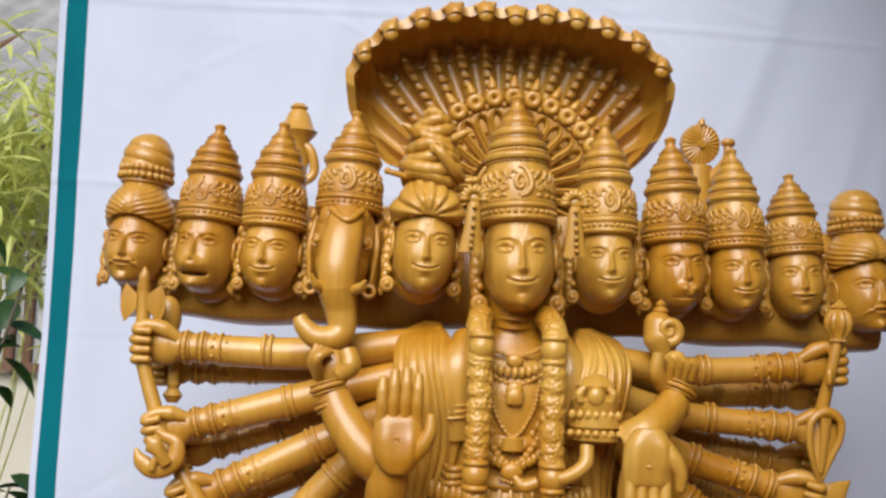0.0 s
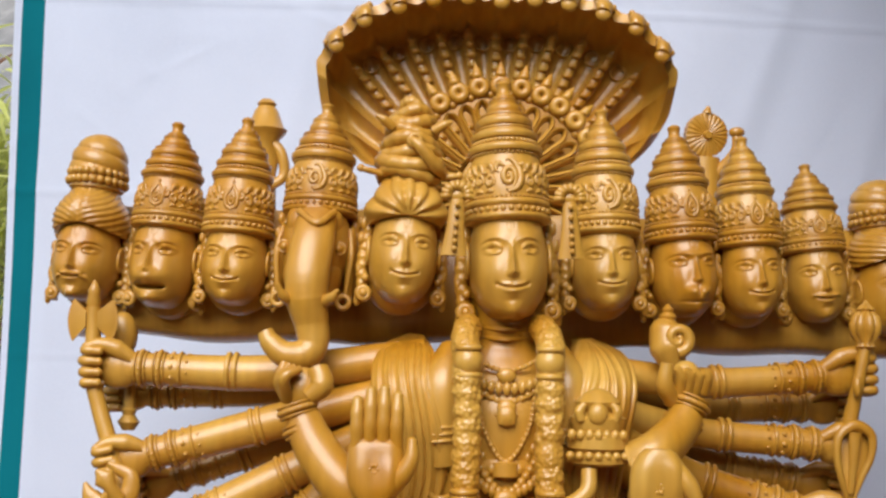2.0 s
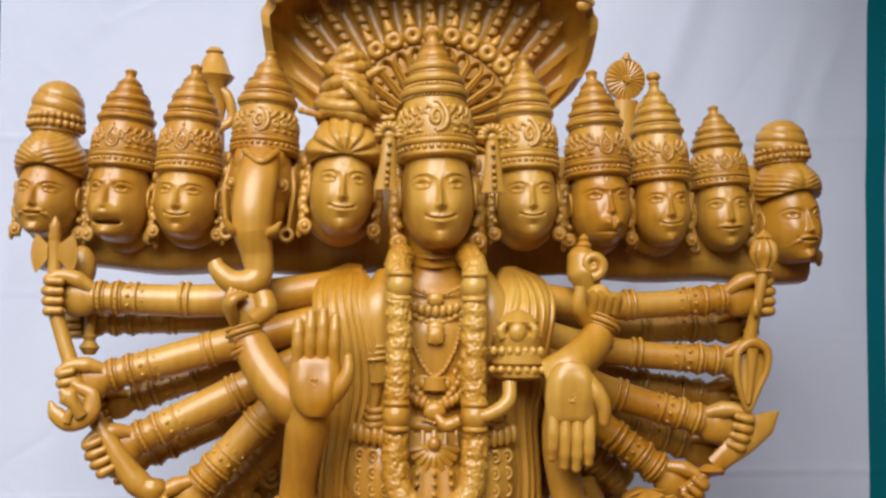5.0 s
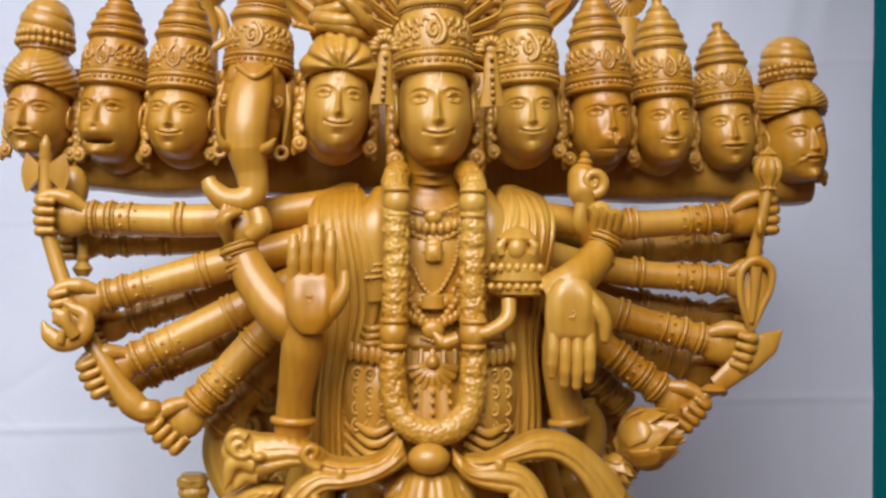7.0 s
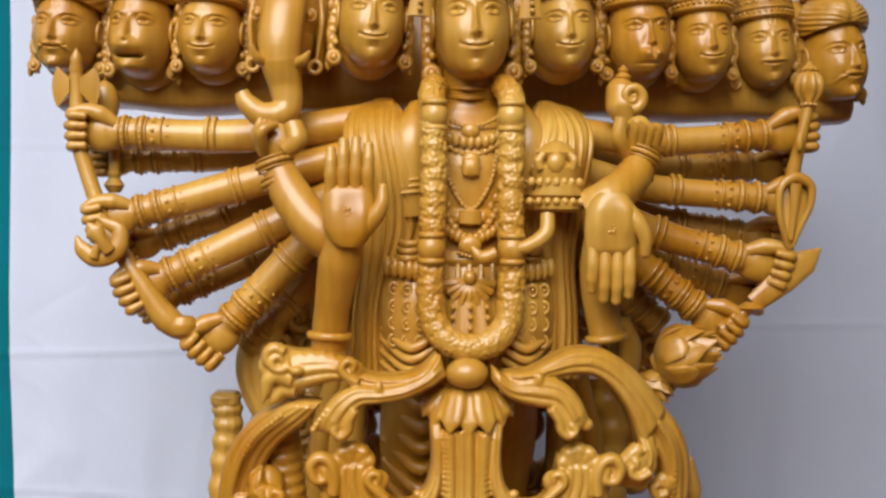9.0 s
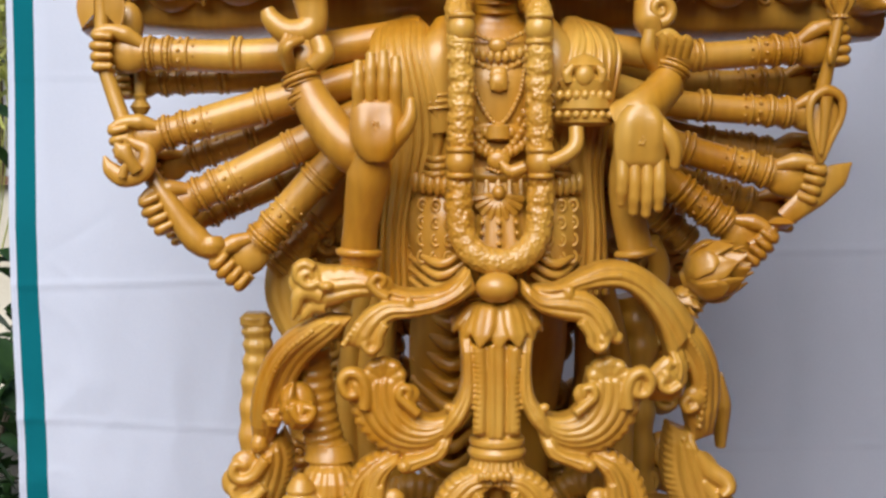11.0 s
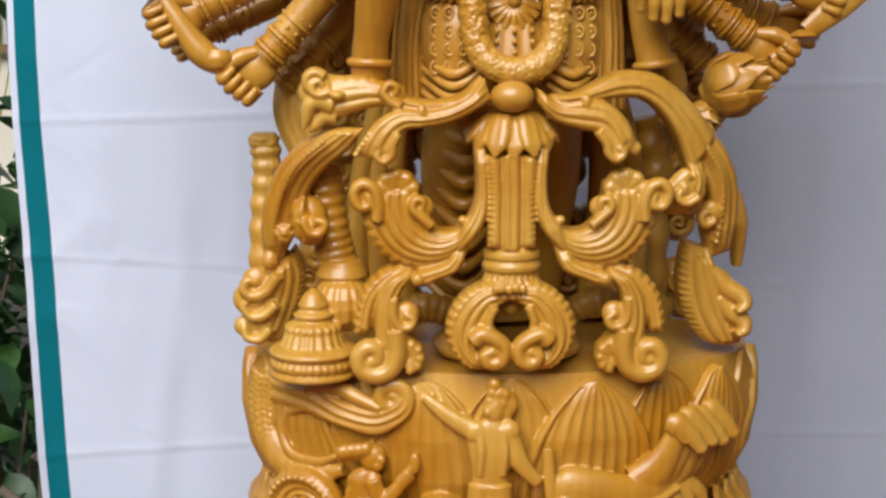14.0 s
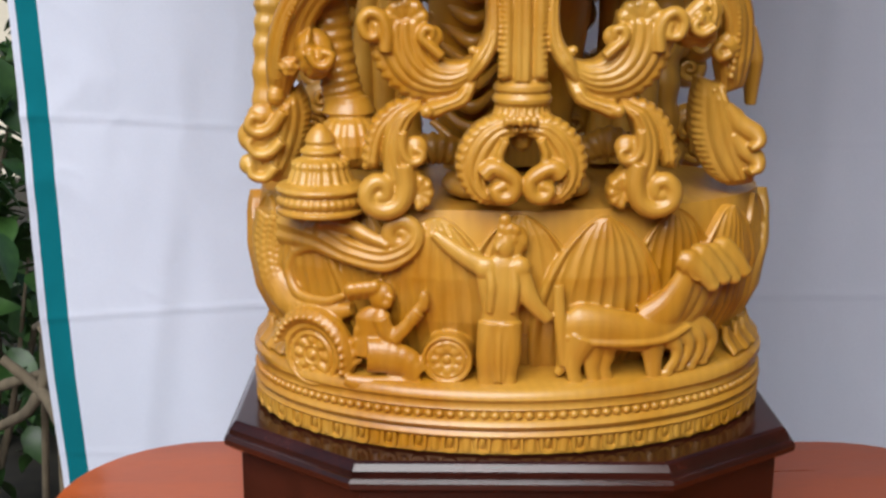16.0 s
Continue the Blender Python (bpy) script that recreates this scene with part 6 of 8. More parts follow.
# collar and fluted bell under the pendant
S.lathe((0.1050, 1.130, 1.2610), [(0.022, 0.010), (0.026, 0.007), (0.0265, 0.002), (0.023, 0.0005), (0.0255, -0.002), (0.0275, -0.005), (0.027, -0.009), (0.0245, -0.0105)], 40)
S.lathe((0.1050, 1.130, 1.2610), [(0.0245, -0.0105), (0.0265, -0.018), (0.0295, -0.026), (0.0315, -0.032), (0.030, -0.034), (0.012, -0.036), (0.012, -0.042), (0.009, -0.050), (0.002, -0.056)], 96, flutes=24, amp=0.13)
for k in range(5):
    S.ball((0.1010, 1.096, 1.2380) + np.array((0.0062 * (k - 2), 0.0006 * abs(k - 2), 0.001 * (k % 2))), (0.0034, 0.004, 0.005), 8, 6)

# upper bands: on one side a scroll and the beast's neck and head, looking outwards
S.crescent([(0.0780, 1.112, 1.4270), (0.0630, 1.111, 1.4110), (0.0450, 1.111, 1.4020), (0.0250, 1.110, 1.3980), (0.0030, 1.110, 1.3990), (-0.0150, 1.109, 1.3910), (-0.0280, 1.109, 1.3770), (-0.0380, 1.108, 1.3580)], [(0.0840, 1.112, 1.4070), (0.0660, 1.111, 1.3960), (0.0460, 1.111, 1.3870), (0.0240, 1.110, 1.3830), (0.0070, 1.110, 1.3800), (-0.0010, 1.109, 1.3700), (-0.0040, 1.109, 1.3610), (-0.0050, 1.108, 1.3540)], 3, 0.010, 0.0036, 0, 0.0, 120, 0.02, ends=(0.08, 0.12))
volute([(0.0010, 1.102, 1.3780), (-0.0040, 1.102, 1.3680), (-0.0050, 1.102, 1.3590), (-0.0120, 1.102, 1.3530), (-0.0180, 1.102, 1.3580), (-0.0150, 1.102, 1.3640)], 0.0045, 0.006)
for k in range(5):
    S.ball((-0.0250, 1.104, 1.3770) + np.array((-0.0029 * k, 0, -0.0044 * k)), (0.0032, 0.004, 0.0030), 9, 7)
S.ball((0.0220, 1.103, 1.3970), (0.0045, 0.004, 0.0070), 12, 9)
S.crescent([(0.0750, 1.118, 1.4290), (0.0560, 1.121, 1.4120), (0.0330, 1.124, 1.4070), (0.0120, 1.126, 1.4090), (-0.0040, 1.129, 1.4190), (-0.0280, 1.132, 1.4270), (-0.0540, 1.134, 1.4280), (-0.0710, 1.137, 1.4300), (-0.0810, 1.140, 1.4260)], [(0.0750, 1.114, 1.4180), (0.0570, 1.117, 1.4040), (0.0350, 1.120, 1.3990), (0.0150, 1.122, 1.3980), (-0.0010, 1.125, 1.4010), (-0.0220, 1.128, 1.4000), (-0.0450, 1.130, 1.3930), (-0.0600, 1.133, 1.3880), (-0.0740, 1.136, 1.3830)], 3, 0.012, 0.0042, 0, 0.0, 120, 0.024, ends=(0.1, 0.08))
S.crescent([(-0.0070, 1.128, 1.4210), (-0.0280, 1.129, 1.4270), (-0.0530, 1.131, 1.4270), (-0.0730, 1.132, 1.4240)], [(-0.0010, 1.124, 1.4070), (-0.0280, 1.125, 1.4060), (-0.0530, 1.127, 1.4010), (-0.0710, 1.128, 1.3960)], 4, 0.008, 0.0032, 7, 0.003, 70, 0.02, ends=(0.2, 0.15))
volute([(0.0030, 1.112, 1.4010), (-0.0060, 1.112, 1.4060), (-0.0120, 1.112, 1.4140), (-0.0070, 1.112, 1.4210), (-0.0000, 1.112, 1.4180), (-0.0020, 1.112, 1.4120)], 0.0046, 0.007)
volute([(-0.0590, 1.122, 1.4150), (-0.0680, 1.122, 1.4110), (-0.0750, 1.122, 1.4140), (-0.0750, 1.122, 1.4210), (-0.0690, 1.122, 1.4230), (-0.0660, 1.122, 1.4180)], 0.0046, 0.007)
volute([(-0.0650, 1.124, 1.4270), (-0.0730, 1.124, 1.4310), (-0.0800, 1.124, 1.4270), (-0.0800, 1.124, 1.4180), (-0.0750, 1.124, 1.4140)], 0.0056, 0.008)
S.tube([(-0.0570, 1.126, 1.4020), (-0.0700, 1.126, 1.4060), (-0.0790, 1.126, 1.4010), (-0.0820, 1.126, 1.3890), (-0.0850, 1.126, 1.3790)], [0.009, 0.0085, 0.0070, 0.0042, 0.0012], sides=14, n=40)
S.tube([(-0.0550, 1.130, 1.3920), (-0.0660, 1.130, 1.3910), (-0.0740, 1.130, 1.3830), (-0.0800, 1.130, 1.3770)], [0.008, 0.0068, 0.0045, 0.001], sides=12, n=30)
S.ball((-0.0530, 1.116, 1.4110), (0.006, 0.005, 0.0042), 12, 9)
# long tail feather that falls from the head
S.crescent([(-0.0540, 1.138, 1.3820), (-0.0850, 1.147, 1.3690), (-0.1100, 1.156, 1.3450), (-0.1240, 1.164, 1.3150), (-0.1300, 1.173, 1.2830), (-0.1280, 1.182, 1.2490)], [(-0.0300, 1.132, 1.3810), (-0.0440, 1.140, 1.3620), (-0.0670, 1.148, 1.3420), (-0.0810, 1.156, 1.3230), (-0.0910, 1.164, 1.3000), (-0.0990, 1.172, 1.2760), (-0.1120, 1.180, 1.2500)], 5, 0.013, 0.0030, 0, 0.0, 130, 0.024, ends=(0.06, 0.12))
S.beads([(-0.0670, 1.119, 1.3690), (-0.0910, 1.130, 1.3480), (-0.1060, 1.141, 1.3220), (-0.1140, 1.152, 1.2960), (-0.1180, 1.163, 1.2700)], 24, 0.0028, 9, 7)
S.ball((-0.0830, 1.160, 1.2920), (0.017, 0.014, 0.024), 20, 14)
S.lathe((-0.1220, 1.172, 1.2530), [(0.004, 0.008), (0.0075, 0.003), (0.0085, -0.003), (0.006, -0.008), (0.001, -0.010)], 16)
S.crescent([(-0.0980, 1.150, 1.3090), (-0.0990, 1.150, 1.2880), (-0.0890, 1.150, 1.2730), (-0.0720, 1.150, 1.2770)], [(-0.0860, 1.146, 1.3160), (-0.0840, 1.146, 1.3030), (-0.0760, 1.146, 1.2960), (-0.0680, 1.146, 1.2960)], 2, 0.009, 0.003, 5, 0.003, 60, 0.02, ends=(0.2, 0.2))
volute([(-0.0880, 1.134, 1.2960), (-0.0810, 1.134, 1.2850), (-0.0720, 1.134, 1.2840), (-0.0670, 1.134, 1.2920), (-0.0740, 1.134, 1.2960), (-0.0770, 1.134, 1.2910)], 0.0050, 0.007)
for k in range(6):
    a = k * math.pi / 3
    S.ball((-0.1070, 1.156, 1.2800) + np.array((0.0050 * math.cos(a), 0, 0.0050 * math.sin(a))), (0.0042, 0.005, 0.0042), 9, 7)
S.ball((-0.1060, 1.152, 1.2810), 0.0036, 9, 7)
# scalloped leaf at its foot
S.crescent([(-0.1010, 1.190, 1.2620), (-0.0920, 1.192, 1.2380), (-0.0950, 1.195, 1.2120), (-0.1040, 1.198, 1.1890), (-0.1160, 1.200, 1.1700)], [(-0.1170, 1.174, 1.2420), (-0.1300, 1.178, 1.2250), (-0.1390, 1.181, 1.2090), (-0.1420, 1.184, 1.1910), (-0.1420, 1.188, 1.1710)], 5, 0.015, 0.0036, 17, 0.0042, 120, 0.026, ends=(0.12, 0.12))
volute([(-0.1150, 1.168, 1.2380), (-0.1260, 1.168, 1.2230), (-0.1390, 1.168, 1.2180), (-0.1470, 1.168, 1.2240), (-0.1440, 1.168, 1.2330), (-0.1360, 1.168, 1.2320)], 0.0062, 0.008)
volute([(-0.1170, 1.170, 1.2100), (-0.1290, 1.170, 1.1990), (-0.1410, 1.170, 1.1980), (-0.1480, 1.170, 1.2070), (-0.1430, 1.170, 1.2140)], 0.0056, 0.008)
volute([(-0.1240, 1.176, 1.1850), (-0.1340, 1.176, 1.1740), (-0.1460, 1.176, 1.1760), (-0.1490, 1.176, 1.1860)], 0.0056, 0.008)
S.ball((-0.1240, 1.192, 1.2020), (0.022, 0.009, 0.036), 20, 14)
S.ball((0.3100, 1.186, 1.2050), (0.024, 0.009, 0.036), 20, 14)
# rear post with ribs and the hoop beside it
S.tube([(-0.140, 1.300, 1.359), (-0.138, 1.300, 1.325), (-0.143, 1.300, 1.276), (-0.142, 1.300, 1.208), (-0.130, 1.300, 1.140)], [0.016, 0.015, 0.013, 0.016, 0.018], knob=0.09, knobs=9, n=70)
S.box((-0.155, 1.285, 1.348), (-0.126, 1.315, 1.364), 0.004)
S.tube([(-0.0890, 1.290, 1.4460), (-0.1040, 1.290, 1.4190), (-0.1080, 1.290, 1.3870), (-0.0970, 1.290, 1.3550), (-0.0800, 1.290, 1.3260)], [0.016, 0.020, 0.021, 0.020, 0.016], [0.012, 0.014, 0.015, 0.014, 0.012], grooves=2, n=50)
# club standing on its head: ringed shaft, flare, gadrooned bulb
S.tube([(-0.0740, 1.185, 1.3410), (-0.0690, 1.185, 1.3070), (-0.0640, 1.185, 1.2740), (-0.0590, 1.185, 1.2490)], [0.0195, 0.0185, 0.0180, 0.0195], sides=24, knob=0.04, knobs=9, n=110)
S.lathe((-0.0540, 1.180, 1.2390), [(0.018, 0.012), (0.022, 0.006), (0.024, 0.002), (0.026, -0.003), (0.022, -0.006), (0.017, -0.008)], 32)
S.lathe((-0.0530, 1.172, 1.2100), [(0.016, 0.024), (0.024, 0.018), (0.029, 0.008), (0.0305, -0.002), (0.028, -0.013), (0.020, -0.022), (0.010, -0.026)], 110, flutes=18, amp=0.075)
S.lathe((-0.080, 1.145, 1.163), [(0.037, -0.016), (0.042, -0.015), (0.0425, -0.011), (0.036, -0.0095), (0.036, 0.003), (0.041, 0.005), (0.0425, 0.008), (0.040, 0.011), (0.034, 0.013)], 40)
S.lathe((-0.080, 1.145, 1.163), [(0.034, 0.013), (0.031, 0.015), (0.0295, 0.019), (0.0275, 0.024), (0.0265, 0.027), (0.0275, 0.029), (0.026, 0.033), (0.018, 0.036)], 96, flutes=20, amp=0.10)
S.lathe((-0.080, 1.145, 1.163), [(0.018, 0.036), (0.0155, 0.038), (0.0185, 0.0405), (0.0185, 0.043), (0.0145, 0.0455), (0.0125, 0.048), (0.0140, 0.051), (0.0115, 0.057), (0.008, 0.062), (0.002, 0.067)], 28)
for k in range(17):
    a = radians(-170 + 160 * k / 16)
    S.ball(np.array((-0.080, 1.145, 1.163)) + (0.0375 * math.cos(a), 0.0375 * math.sin(a), -0.003), (0.0048, 0.0045, 0.0048), 9, 7)
# on the other side a scroll, and the beast that arches over and hangs down
S.crescent([(0.1250, 1.112, 1.4180), (0.1440, 1.112, 1.4060), (0.1670, 1.112, 1.4090), (0.1900, 1.112, 1.4040), (0.2070, 1.112, 1.3880), (0.2180, 1.112, 1.3630)], [(0.1250, 1.110, 1.4050), (0.1410, 1.110, 1.3890), (0.1640, 1.109, 1.3810), (0.1820, 1.109, 1.3780), (0.1890, 1.108, 1.3670), (0.1930, 1.108, 1.3570)], 3, 0.010, 0.0036, 0, 0.0, 100, 0.02, ends=(0.08, 0.12))
volute([(0.1790, 1.102, 1.3800), (0.1870, 1.102, 1.3690), (0.1890, 1.102, 1.3600), (0.1960, 1.102, 1.3550), (0.2020, 1.102, 1.3600), (0.1980, 1.102, 1.3650)], 0.0045, 0.006)
S.ball((0.2140, 1.112, 1.3640), (0.0060, 0.006, 0.0060), 12, 9)
S.ball((0.1680, 1.104, 1.4060), (0.0045, 0.004, 0.0070), 12, 9)
S.crescent([(0.1380, 1.114, 1.4120), (0.1600, 1.118, 1.4140), (0.1810, 1.123, 1.4240), (0.2000, 1.128, 1.4320), (0.2190, 1.132, 1.4330), (0.2390, 1.136, 1.4280), (0.2610, 1.141, 1.4130), (0.2820, 1.146, 1.3910), (0.2980, 1.150, 1.3700)], [(0.1380, 1.112, 1.4040), (0.1590, 1.116, 1.4050), (0.1820, 1.119, 1.4070), (0.2020, 1.122, 1.4090), (0.2220, 1.126, 1.4070), (0.2400, 1.130, 1.3940), (0.2540, 1.133, 1.3750), (0.2630, 1.136, 1.3550), (0.2700, 1.140, 1.3340)], 3, 0.013, 0.0042, 0, 0.0, 130, 0.024, ends=(0.1, 0.04))
S.beads([(0.2170, 1.116, 1.4210), (0.2370, 1.121, 1.4130), (0.2560, 1.125, 1.3960), (0.2720, 1.130, 1.3760)], 16, 0.0032, 9, 7)
S.crescent([(0.2790, 1.150, 1.3890), (0.3050, 1.156, 1.3630), (0.3200, 1.163, 1.3340), (0.3250, 1.170, 1.3010), (0.3210, 1.176, 1.2590)], [(0.2620, 1.146, 1.3640), (0.2840, 1.152, 1.3360), (0.2940, 1.159, 1.3090), (0.2920, 1.166, 1.2830), (0.3010, 1.172, 1.2530)], 4, 0.012, 0.0044, 0, 0.0, 110, 0.024, ends=(0.04, 0.18))
S.beads([(0.2860, 1.136, 1.3610), (0.3010, 1.143, 1.3370), (0.3060, 1.151, 1.3080), (0.3030, 1.158, 1.2710)], 18, 0.0032, 9, 7)
S.crescent([(0.2800, 1.140, 1.3530), (0.2860, 1.140, 1.3270), (0.2760, 1.140, 1.3030), (0.2500, 1.140, 1.3000)], [(0.2660, 1.132, 1.3500), (0.2700, 1.132, 1.3330), (0.2620, 1.132, 1.3200), (0.2470, 1.132, 1.3170)], 3, 0.010, 0.0034, 6, 0.003, 70, 0.022, ends=(0.2, 0.25))
S.tube([(0.2670, 1.128, 1.3400), (0.2600, 1.128, 1.3330), (0.2530, 1.128, 1.3260), (0.2470, 1.128, 1.3170)], [0.0075, 0.0085, 0.0075, 0.004], sides=14, n=30)
volute([(0.2760, 1.122, 1.3190), (0.2660, 1.122, 1.3130), (0.2580, 1.122, 1.3160), (0.2580, 1.122, 1.3230), (0.2640, 1.122, 1.3240)], 0.0046, 0.007)
S.ball((0.2620, 1.120, 1.3270), (0.0045, 0.004, 0.0050), 12, 9)
for k in range(5):
    S.ball((0.2630, 1.140, 1.3660) + np.array((0.0052 * k, 0.001 * k, 0.0022 * (k % 2) - 0.003 * k)), (0.0042, 0.005, 0.0040), 9, 7)
volute([(0.2990, 1.150, 1.2930), (0.2900, 1.150, 1.2890), (0.2850, 1.150, 1.2960), (0.2900, 1.150, 1.3010), (0.2960, 1.150, 1.2990)], 0.0048, 0.007)
S.crescent([(0.2800, 1.186, 1.2680), (0.2760, 1.188, 1.2420), (0.2770, 1.190, 1.2150), (0.2840, 1.192, 1.1920), (0.2980, 1.194, 1.1710), (0.3180, 1.196, 1.1590)], [(0.2980, 1.170, 1.2620), (0.3100, 1.174, 1.2370), (0.3220, 1.177, 1.2180), (0.3310, 1.181, 1.1990), (0.3380, 1.184, 1.1800), (0.3380, 1.188, 1.1640)], 4, 0.016, 0.0036, 19, 0.0042, 120, 0.026, ends=(0.12, 0.12))
S.beads([(0.2900, 1.164, 1.2570), (0.2950, 1.167, 1.2410), (0.3010, 1.169, 1.2240), (0.3080, 1.172, 1.2100)], 12, 0.0030, 9, 7)
S.tube([(0.3040, 1.170, 1.2410), (0.3170, 1.168, 1.2250), (0.3310, 1.165, 1.2160), (0.3340, 1.162, 1.2080), (0.3250, 1.160, 1.2020)], [0.006, 0.0095, 0.0090, 0.0070, 0.003], 0.008, sides=14, n=36)
S.tube([(0.3110, 1.172, 1.2140), (0.3220, 1.170, 1.2010), (0.3340, 1.167, 1.1920), (0.3350, 1.164, 1.1830), (0.3260, 1.162, 1.1790)], [0.006, 0.0090, 0.0085, 0.0065, 0.003], 0.008, sides=14, n=36)
S.tube([(0.3330, 1.215, 1.3130), (0.3380, 1.215, 1.2810), (0.3390, 1.215, 1.2370)], [0.006, 0.010, 0.005], [0.015, 0.02, 0.008], n=30)
S = fused(S, 0.0011, 0.0005, 1, TRUNK)
# dark drapery and stems at the back, seen through the frame
S.tube([(0.272, 1.365, 1.376), (0.285, 1.365, 1.315), (0.284, 1.365, 1.241), (0.290, 1.365, 1.150)], [0.022, 0.020, 0.018, 0.016], knob=0.1, knobs=6, n=50)
S.tube([(-0.006, 1.350, 1.314), (-0.014, 1.350, 1.240), (-0.032, 1.350, 1.150)], [0.020, 0.018, 0.020], knob=0.1, knobs=5, n=50)
S.tube([(0.285, 1.310, 1.375), (0.291, 1.300, 1.413), (0.279, 1.290, 1.443)], [0.014, 0.012, 0.010])
S.tube([(-0.007, 1.230, 1.183), (0.027, 1.225, 1.193), (0.068, 1.230, 1.183)], [0.012, 0.016, 0.012], knob=0.08, knobs=10, n=40)
S.tube([(0.168, 1.230, 1.183), (0.202, 1.225, 1.199), (0.238, 1.230, 1.183)], [0.012, 0.016, 0.012], knob=0.08, knobs=10, n=40)
for s in (-1, 1):
    for k in range(3):
        S.tube([(CX + s * (0.10 + 0.025 * k), 1.33, 1.16), (CX + s * (0.11 + 0.02 * k), 1.33, 1.30), (CX + s * (0.10 + 0.01 * k), 1.31, 1.42)], [0.015, 0.012, 0.010])

# carved screen of coils at the back of the frame, pierced in a few places
HOLES = [np.array(q) for q in ((0.037, 1.385, 1.287), (0.215, 1.385, 1.289), (0.265, 1.385, 1.382), (0.315, 1.385, 1.225), (0.031, 1.385, 1.183))]
k = 0
for x in np.arange(-0.10, 0.325, 0.032):
    for z in np.arange(1.165, 1.45, 0.030):
        k += 1
        q = np.array([x + 0.010 * (k % 2), 1.385 + 0.010 * math.sin(k * 1.7), z])
        if min(np.hypot(*(q - h)[[0, 2]]) for h in HOLES) < 0.030:
            continue
        S.ball(q, (0.024, 0.016, 0.023), 12, 9)
        S.curl(q + (0, -0.017, 0), 0.014, 1.3, 70 * k, 0.005, hand=1 if k % 2 else -1)
for x0 in (0.20, 0.25, 0.30):
    S.tube([(x0, 1.385, 1.44), (x0 + 0.02, 1.385, 1.52), (x0, 1.385, 1.64)], [0.026, 0.03, 0.022], knob=0.08, knobs=5, n=30)
    S.tube([(2 * CX - x0, 1.385, 1.44), (2 * CX - x0 - 0.02, 1.385, 1.52), (2 * CX - x0, 1.385, 1.62)], [0.024, 0.026, 0.018], knob=0.08, knobs=5, n=30)

# ---- lotus base with the chariot relief ----
BX, BY = 0.107, 1.262
TOPZ = 1.152


def oval(levels, n=144, ripple=None):
    a = np.linspace(0, 2 * np.pi, n, endpoint=False)
    S.grid(np.array([np.stack([BX + rx * np.cos(a), BY + ry * np.sin(a), z + (ripple(a, z) if ripple else 0 * a)], -1) for rx, ry, z in levels]))


oval([(0.222, 0.112, 0.985), (0.236, 0.126, 1.010), (0.252, 0.141, 1.045), (0.260, 0.148, 1.09), (0.259, 0.147, 1.13), (0.254, 0.142, TOPZ), (0.10, 0.06, TOPZ + 0.001)])
# lower plinth: lipped top, beads, ribs, notched skirt
oval([(0.20, 0.14, 0.993), (0.262, 0.178, 0.992), (0.267, 0.184, 0.988), (0.267, 0.185, 0.982), (0.264, 0.181, 0.979), (0.264, 0.181, 0.972), (0.2645, 0.1815, 0.9715), (0.262, 0.178, 0.969), (0.262, 0.178, 0.962), (0.266, 0.183, 0.960), (0.268, 0.185, 0.956),
      (0.266, 0.183, 0.952), (0.263, 0.180, 0.951), (0.264, 0.181, 0.949), (0.267, 0.184, 0.946), (0.265, 0.182, 0.943), (0.2625, 0.1785, 0.942), (0.2640, 0.1800, 0.9290), (0.2638, 0.1798, 0.9272), (0.10, 0.08, 0.9265)])
for k in range(78):
    a = math.pi + math.pi * (k + 0.5) / 78
    x, y = BX + 0.2625 * math.cos(a), BY + 0.1785 * math.sin(a)
    S.ball((x, y, 0.9655), (0.0047, 0.0050, 0.0042), 8, 6)
for k in range(54):
    a = math.pi + math.pi * (k + 0.5) / 54
    r = np.array([math.cos(a) * 0.178, math.sin(a) * 0.262, 0])
    r /= np.linalg.norm(r)
    t = np.array([-r[1], r[0], 0])
    c = np.array([BX + 0.2632 * math.cos(a), BY + 0.1792 * math.sin(a), 0.9380])
    if k % 2:
        S.tube([c + (0, 0, 0.007), c + (0, 0, -0.0075)], [0.0046, 0.0050], [0.0030, 0.0036], sides=8, front=tuple(r))
    else:
        S.tube([c - t * 0.006 + (0, 0, 0.008), c - t * 0.006 + (0, 0, -0.005), c - t * 0.003 + (0, 0, -0.0085), c + t * 0.003 + (0, 0, -0.0085), c + t * 0.006 + (0, 0, -0.005), c + t * 0.006 + (0, 0, 0.008)], 0.0026, 0.0036, sides=6, front=tuple(r), n=24)
        S.ball(c + (0, 0, 0.001), (0.0035, 0.004, 0.007), 7, 6)


TRUNK, S = S, Clay()


